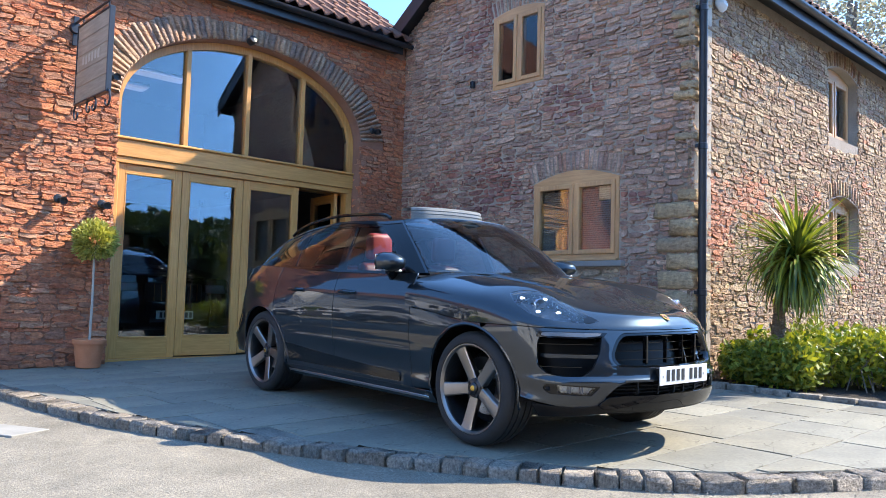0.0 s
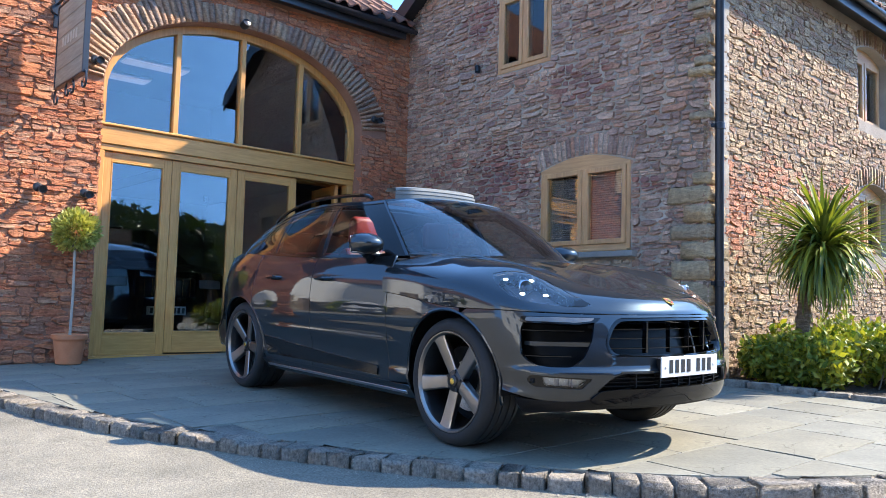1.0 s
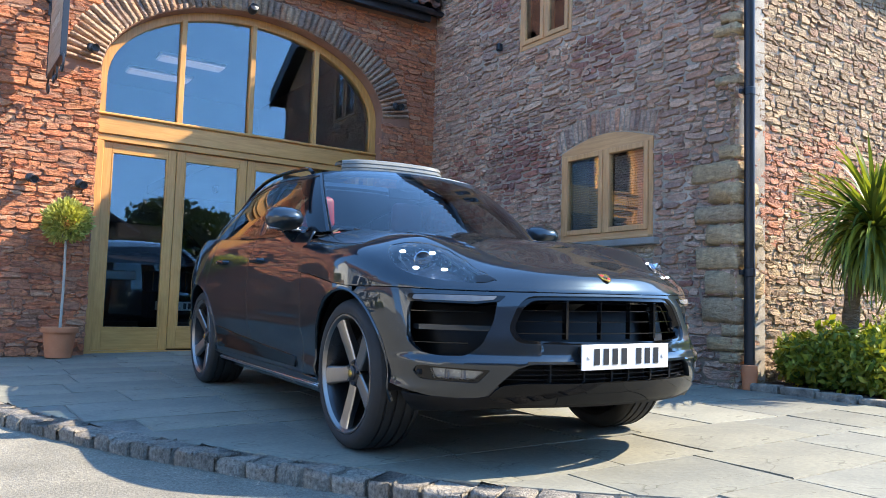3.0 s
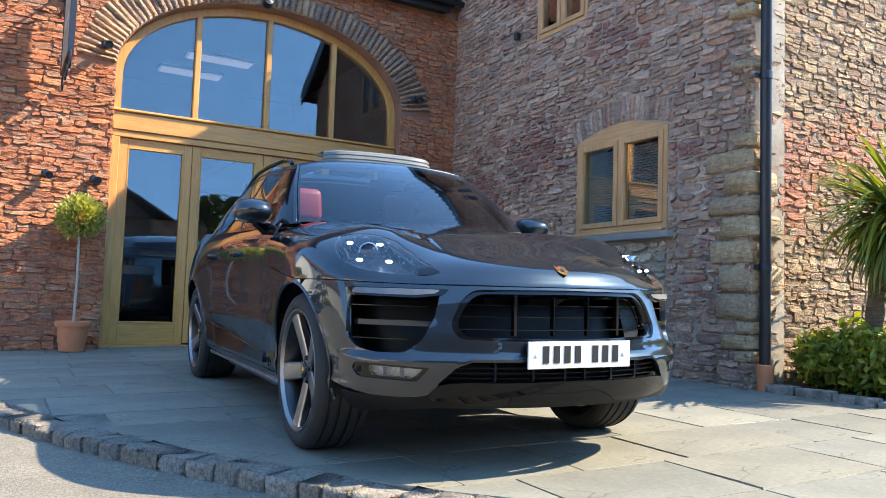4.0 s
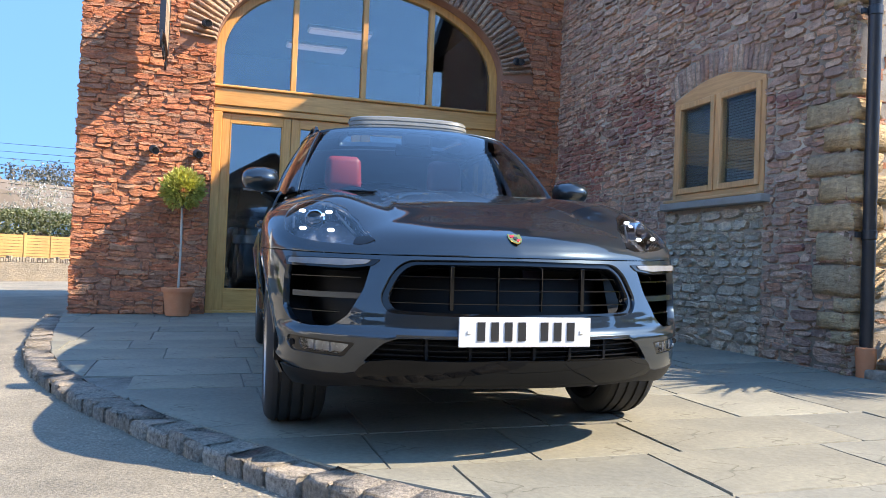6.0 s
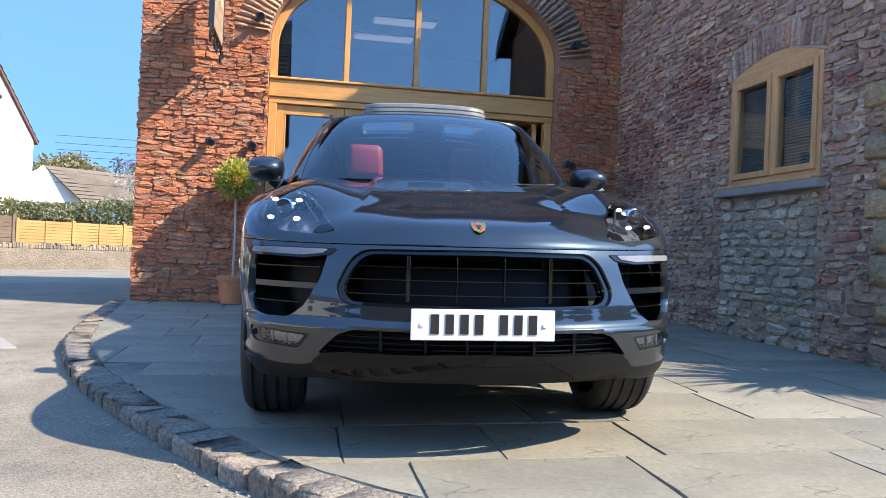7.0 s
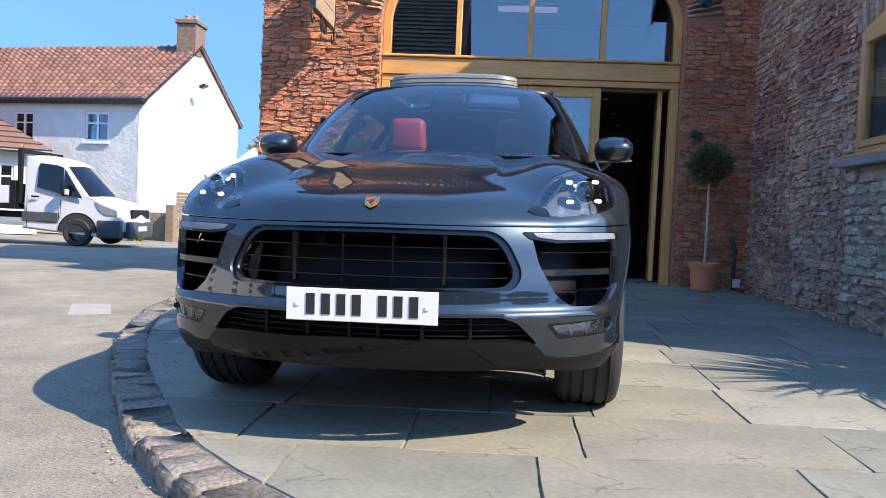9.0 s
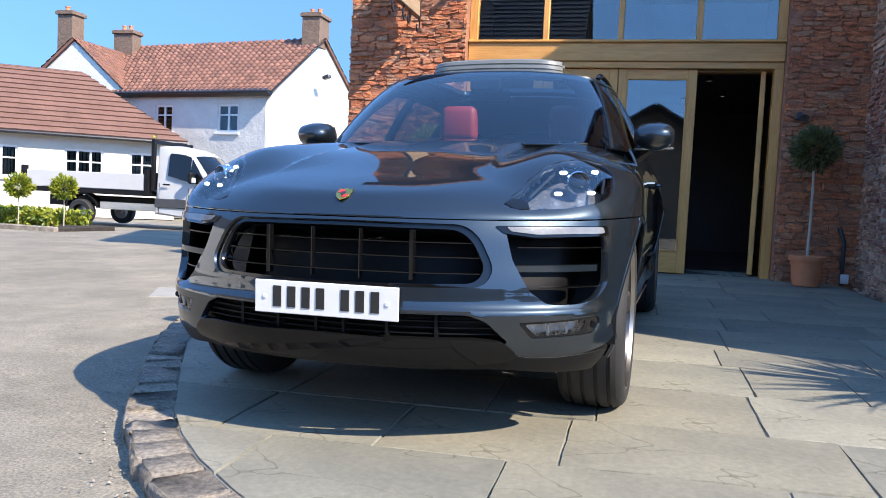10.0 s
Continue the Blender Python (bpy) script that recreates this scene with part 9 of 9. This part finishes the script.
# ---- flags and kerb setts of the forecourt ----
rp = random.Random(15)
y = 0.5
row_i = 0
while y < 9.6:
    hgt = rp.choice((0.45, 0.55, 0.62, 0.72))
    x = 1.2 + rp.uniform(0, 0.6)
    while x < 8.6:
        wd = rp.uniform(0.42, 0.98)
        c = in_forecourt([(x, y), (x + wd, y), (x + wd, y + hgt), (x, y + hgt)])
        x += wd
        if len(c) < 3:
            continue
        cx, cy = sum(p[0] for p in c) / len(c), sum(p[1] for p in c) / len(c)
        area = abs(sum(a[0] * b[1] - b[0] * a[1] for a, b in zip(c, c[1:] + c[:1]))) / 2
        if area < 0.02:
            continue
        # keep a joint round it and a worn edge
        tilt = (rp.uniform(-0.004, 0.004), rp.uniform(-0.004, 0.004), rp.uniform(-0.003, 0.003))
        if sum(a[0] * b[1] - b[0] * a[1] for a, b in zip(c, c[1:] + c[:1])) < 0:
            c = c[::-1]
        tight = []
        for d in (rp.uniform(0.0015, 0.0035), rp.uniform(0.005, 0.008)):
            q = c
            for a, b in zip(c, c[1:] + c[:1]):
                ln = math.hypot(b[0] - a[0], b[1] - a[1])
                if ln > 1e-4 and len(q) > 2:
                    nx, ny = -(b[1] - a[1]) / ln * d, (b[0] - a[0]) / ln * d
                    q = half_plane(q, (a[0] + nx, a[1] + ny), (b[0] + nx, b[1] + ny))
            tight.append(q)
        if len(tight[0]) < 3 or len(tight[1]) != len(tight[0]):
            continue
        ring_o, ring_i = [], []
        for (a, b), (a2, b2) in zip(zip(tight[0], tight[0][1:] + tight[0][:1]), zip(tight[1], tight[1][1:] + tight[1][:1])):
            k = max(1, round(math.hypot(b[0] - a[0], b[1] - a[1]) / 0.15))
            for i in range(k):
                f = i / k
                w1, w2 = rp.uniform(-0.002, 0.002), rp.uniform(-0.003, 0.003)
                ring_o.append((a[0] + (b[0] - a[0]) * f + w1, a[1] + (b[1] - a[1]) * f + w1, -0.009))
                ring_i.append((a2[0] + (b2[0] - a2[0]) * f + w2, a2[1] + (b2[1] - a2[1]) * f - w2, rp.uniform(-0.001, 0.001)))
        fine = ring_o
        verts = [(px - cx, py - cy, gz(px, py) - gz(cx, cy) + q + tilt[0] * (px - cx) + tilt[1] * (py - cy) + tilt[2]) for px, py, q in ring_o + ring_i]
        n = len(fine)
        verts += [(v[0], v[1], v[2] - 0.03) for v in verts[:n]]
        faces = [tuple(range(n, 2 * n))] + [(i, (i + 1) % n, n + (i + 1) % n, n + i) for i in range(n)] + [(2 * n + i, 2 * n + (i + 1) % n, (i + 1) % n, i) for i in range(n)]
        me = data("flagstone", verts, faces, False)
        me.materials.append(FLAG)
        ob = new("flagstone", me)
        ob.parent = pavement
        ob.location = (cx, cy, gz(cx, cy))
    y += hgt
    row_i += 1

kerb = thing("kerb", "row of weathered stone setts edging the forecourt", "kerb", kind="structure")
sett_meshes = []
for v in range(8):
    bm = boxes((-0.5, 0.5, -0.5, 0.5, -1, 0), bevel=0.09, seg=3)
    rv = random.Random(v + 30)
    for w in bm.verts:
        w.co += Vector((rv.uniform(-0.05, 0.05), rv.uniform(-0.05, 0.05), rv.uniform(-0.06, 0.06) if w.co.z > -0.5 else 0))
    me = bpy.data.meshes.new("sett")
    bm.to_mesh(me)
    bm.free()
    me.polygons.foreach_set("use_smooth", [True] * len(me.polygons))
    me.materials.append(SETT)
    sett_meshes.append(me)
mid = [np.array(p) for p in inset(KERB_LINE, SETT_W / 2)]
cum = np.concatenate([[0], np.cumsum([np.linalg.norm(b - a) for a, b in zip(mid, mid[1:])])])
mx, my = np.array([p[0] for p in mid]), np.array([p[1] for p in mid])
s = 0.05
while s < cum[-1] - 0.3:
    ln = rp.uniform(0.16, 0.30) if np.interp(s, cum, my) < 2.3 else rp.uniform(0.11, 0.185)
    px, py = np.interp(s + ln / 2, cum, mx), np.interp(s + ln / 2, cum, my)
    qx, qy = np.interp(s + ln / 2 + 0.05, cum, mx), np.interp(s + ln / 2 + 0.05, cum, my)
    ob = new("sett", sett_meshes[rp.randrange(8)])
    ob.parent = kerb
    ob.matrix_world = Matrix.Translation((px, py, gz(px, py) + rp.uniform(-0.008, 0.004))) @ pose(0, 0, 0, rp.uniform(-2.5, 2.5), rp.uniform(-2, 2), math.degrees(math.atan2(qy - py, qx - px)) + rp.uniform(-2, 2)) @ Matrix.Diagonal((ln - 0.008, SETT_W + rp.uniform(0.01, 0.04), 0.2, 1))
    s += ln

# loose grit swept against the road side of the kerb
grit = thing("grit", "loose stone chippings and dirt along the foot of the kerb", "grit", kind="stuff")
gv, gf = [], []
for i in range(1500):
    q = rp.uniform(0.1, cum[-1] - 0.3)
    gx_, gy_ = np.interp(q, cum, mx), np.interp(q, cum, my)
    tx_, ty_ = np.interp(q + 0.03, cum, mx) - gx_, np.interp(q + 0.03, cum, my) - gy_
    tl = math.hypot(tx_, ty_)
    off = SETT_W / 2 + 0.012 + abs(rp.gauss(0, 0.075))
    side = 1 if not in_forecourt([(gx_ + ty_ / tl * 0.3 - 0.01, gy_ - tx_ / tl * 0.3 - 0.01), (gx_ + ty_ / tl * 0.3 + 0.01, gy_ - tx_ / tl * 0.3 - 0.01), (gx_ + ty_ / tl * 0.3, gy_ - tx_ / tl * 0.3 + 0.01)]) else -1
    px, py = gx_ + ty_ / tl * off * side, gy_ - tx_ / tl * off * side
    r_ = rp.uniform(0.003, 0.009)
    base = len(gv)
    for ux, uy, uz in ((1, 0, 0), (-0.2, 0.9, 0), (-0.8, -0.3, 0), (0.1, -1, 0), (0.05, 0.1, 0.8)):
        gv.append((px + r_ * ux * rp.uniform(0.7, 1.3), py + r_ * uy * rp.uniform(0.7, 1.3), rz(px, py) + 0.001 + r_ * uz))
    gf += [(base, base + 1, base + 4), (base + 1, base + 2, base + 4), (base + 2, base + 3, base + 4), (base + 3, base, base + 4)]
part("chippings", data("chippings", gv, gf, False), SETT, grit)
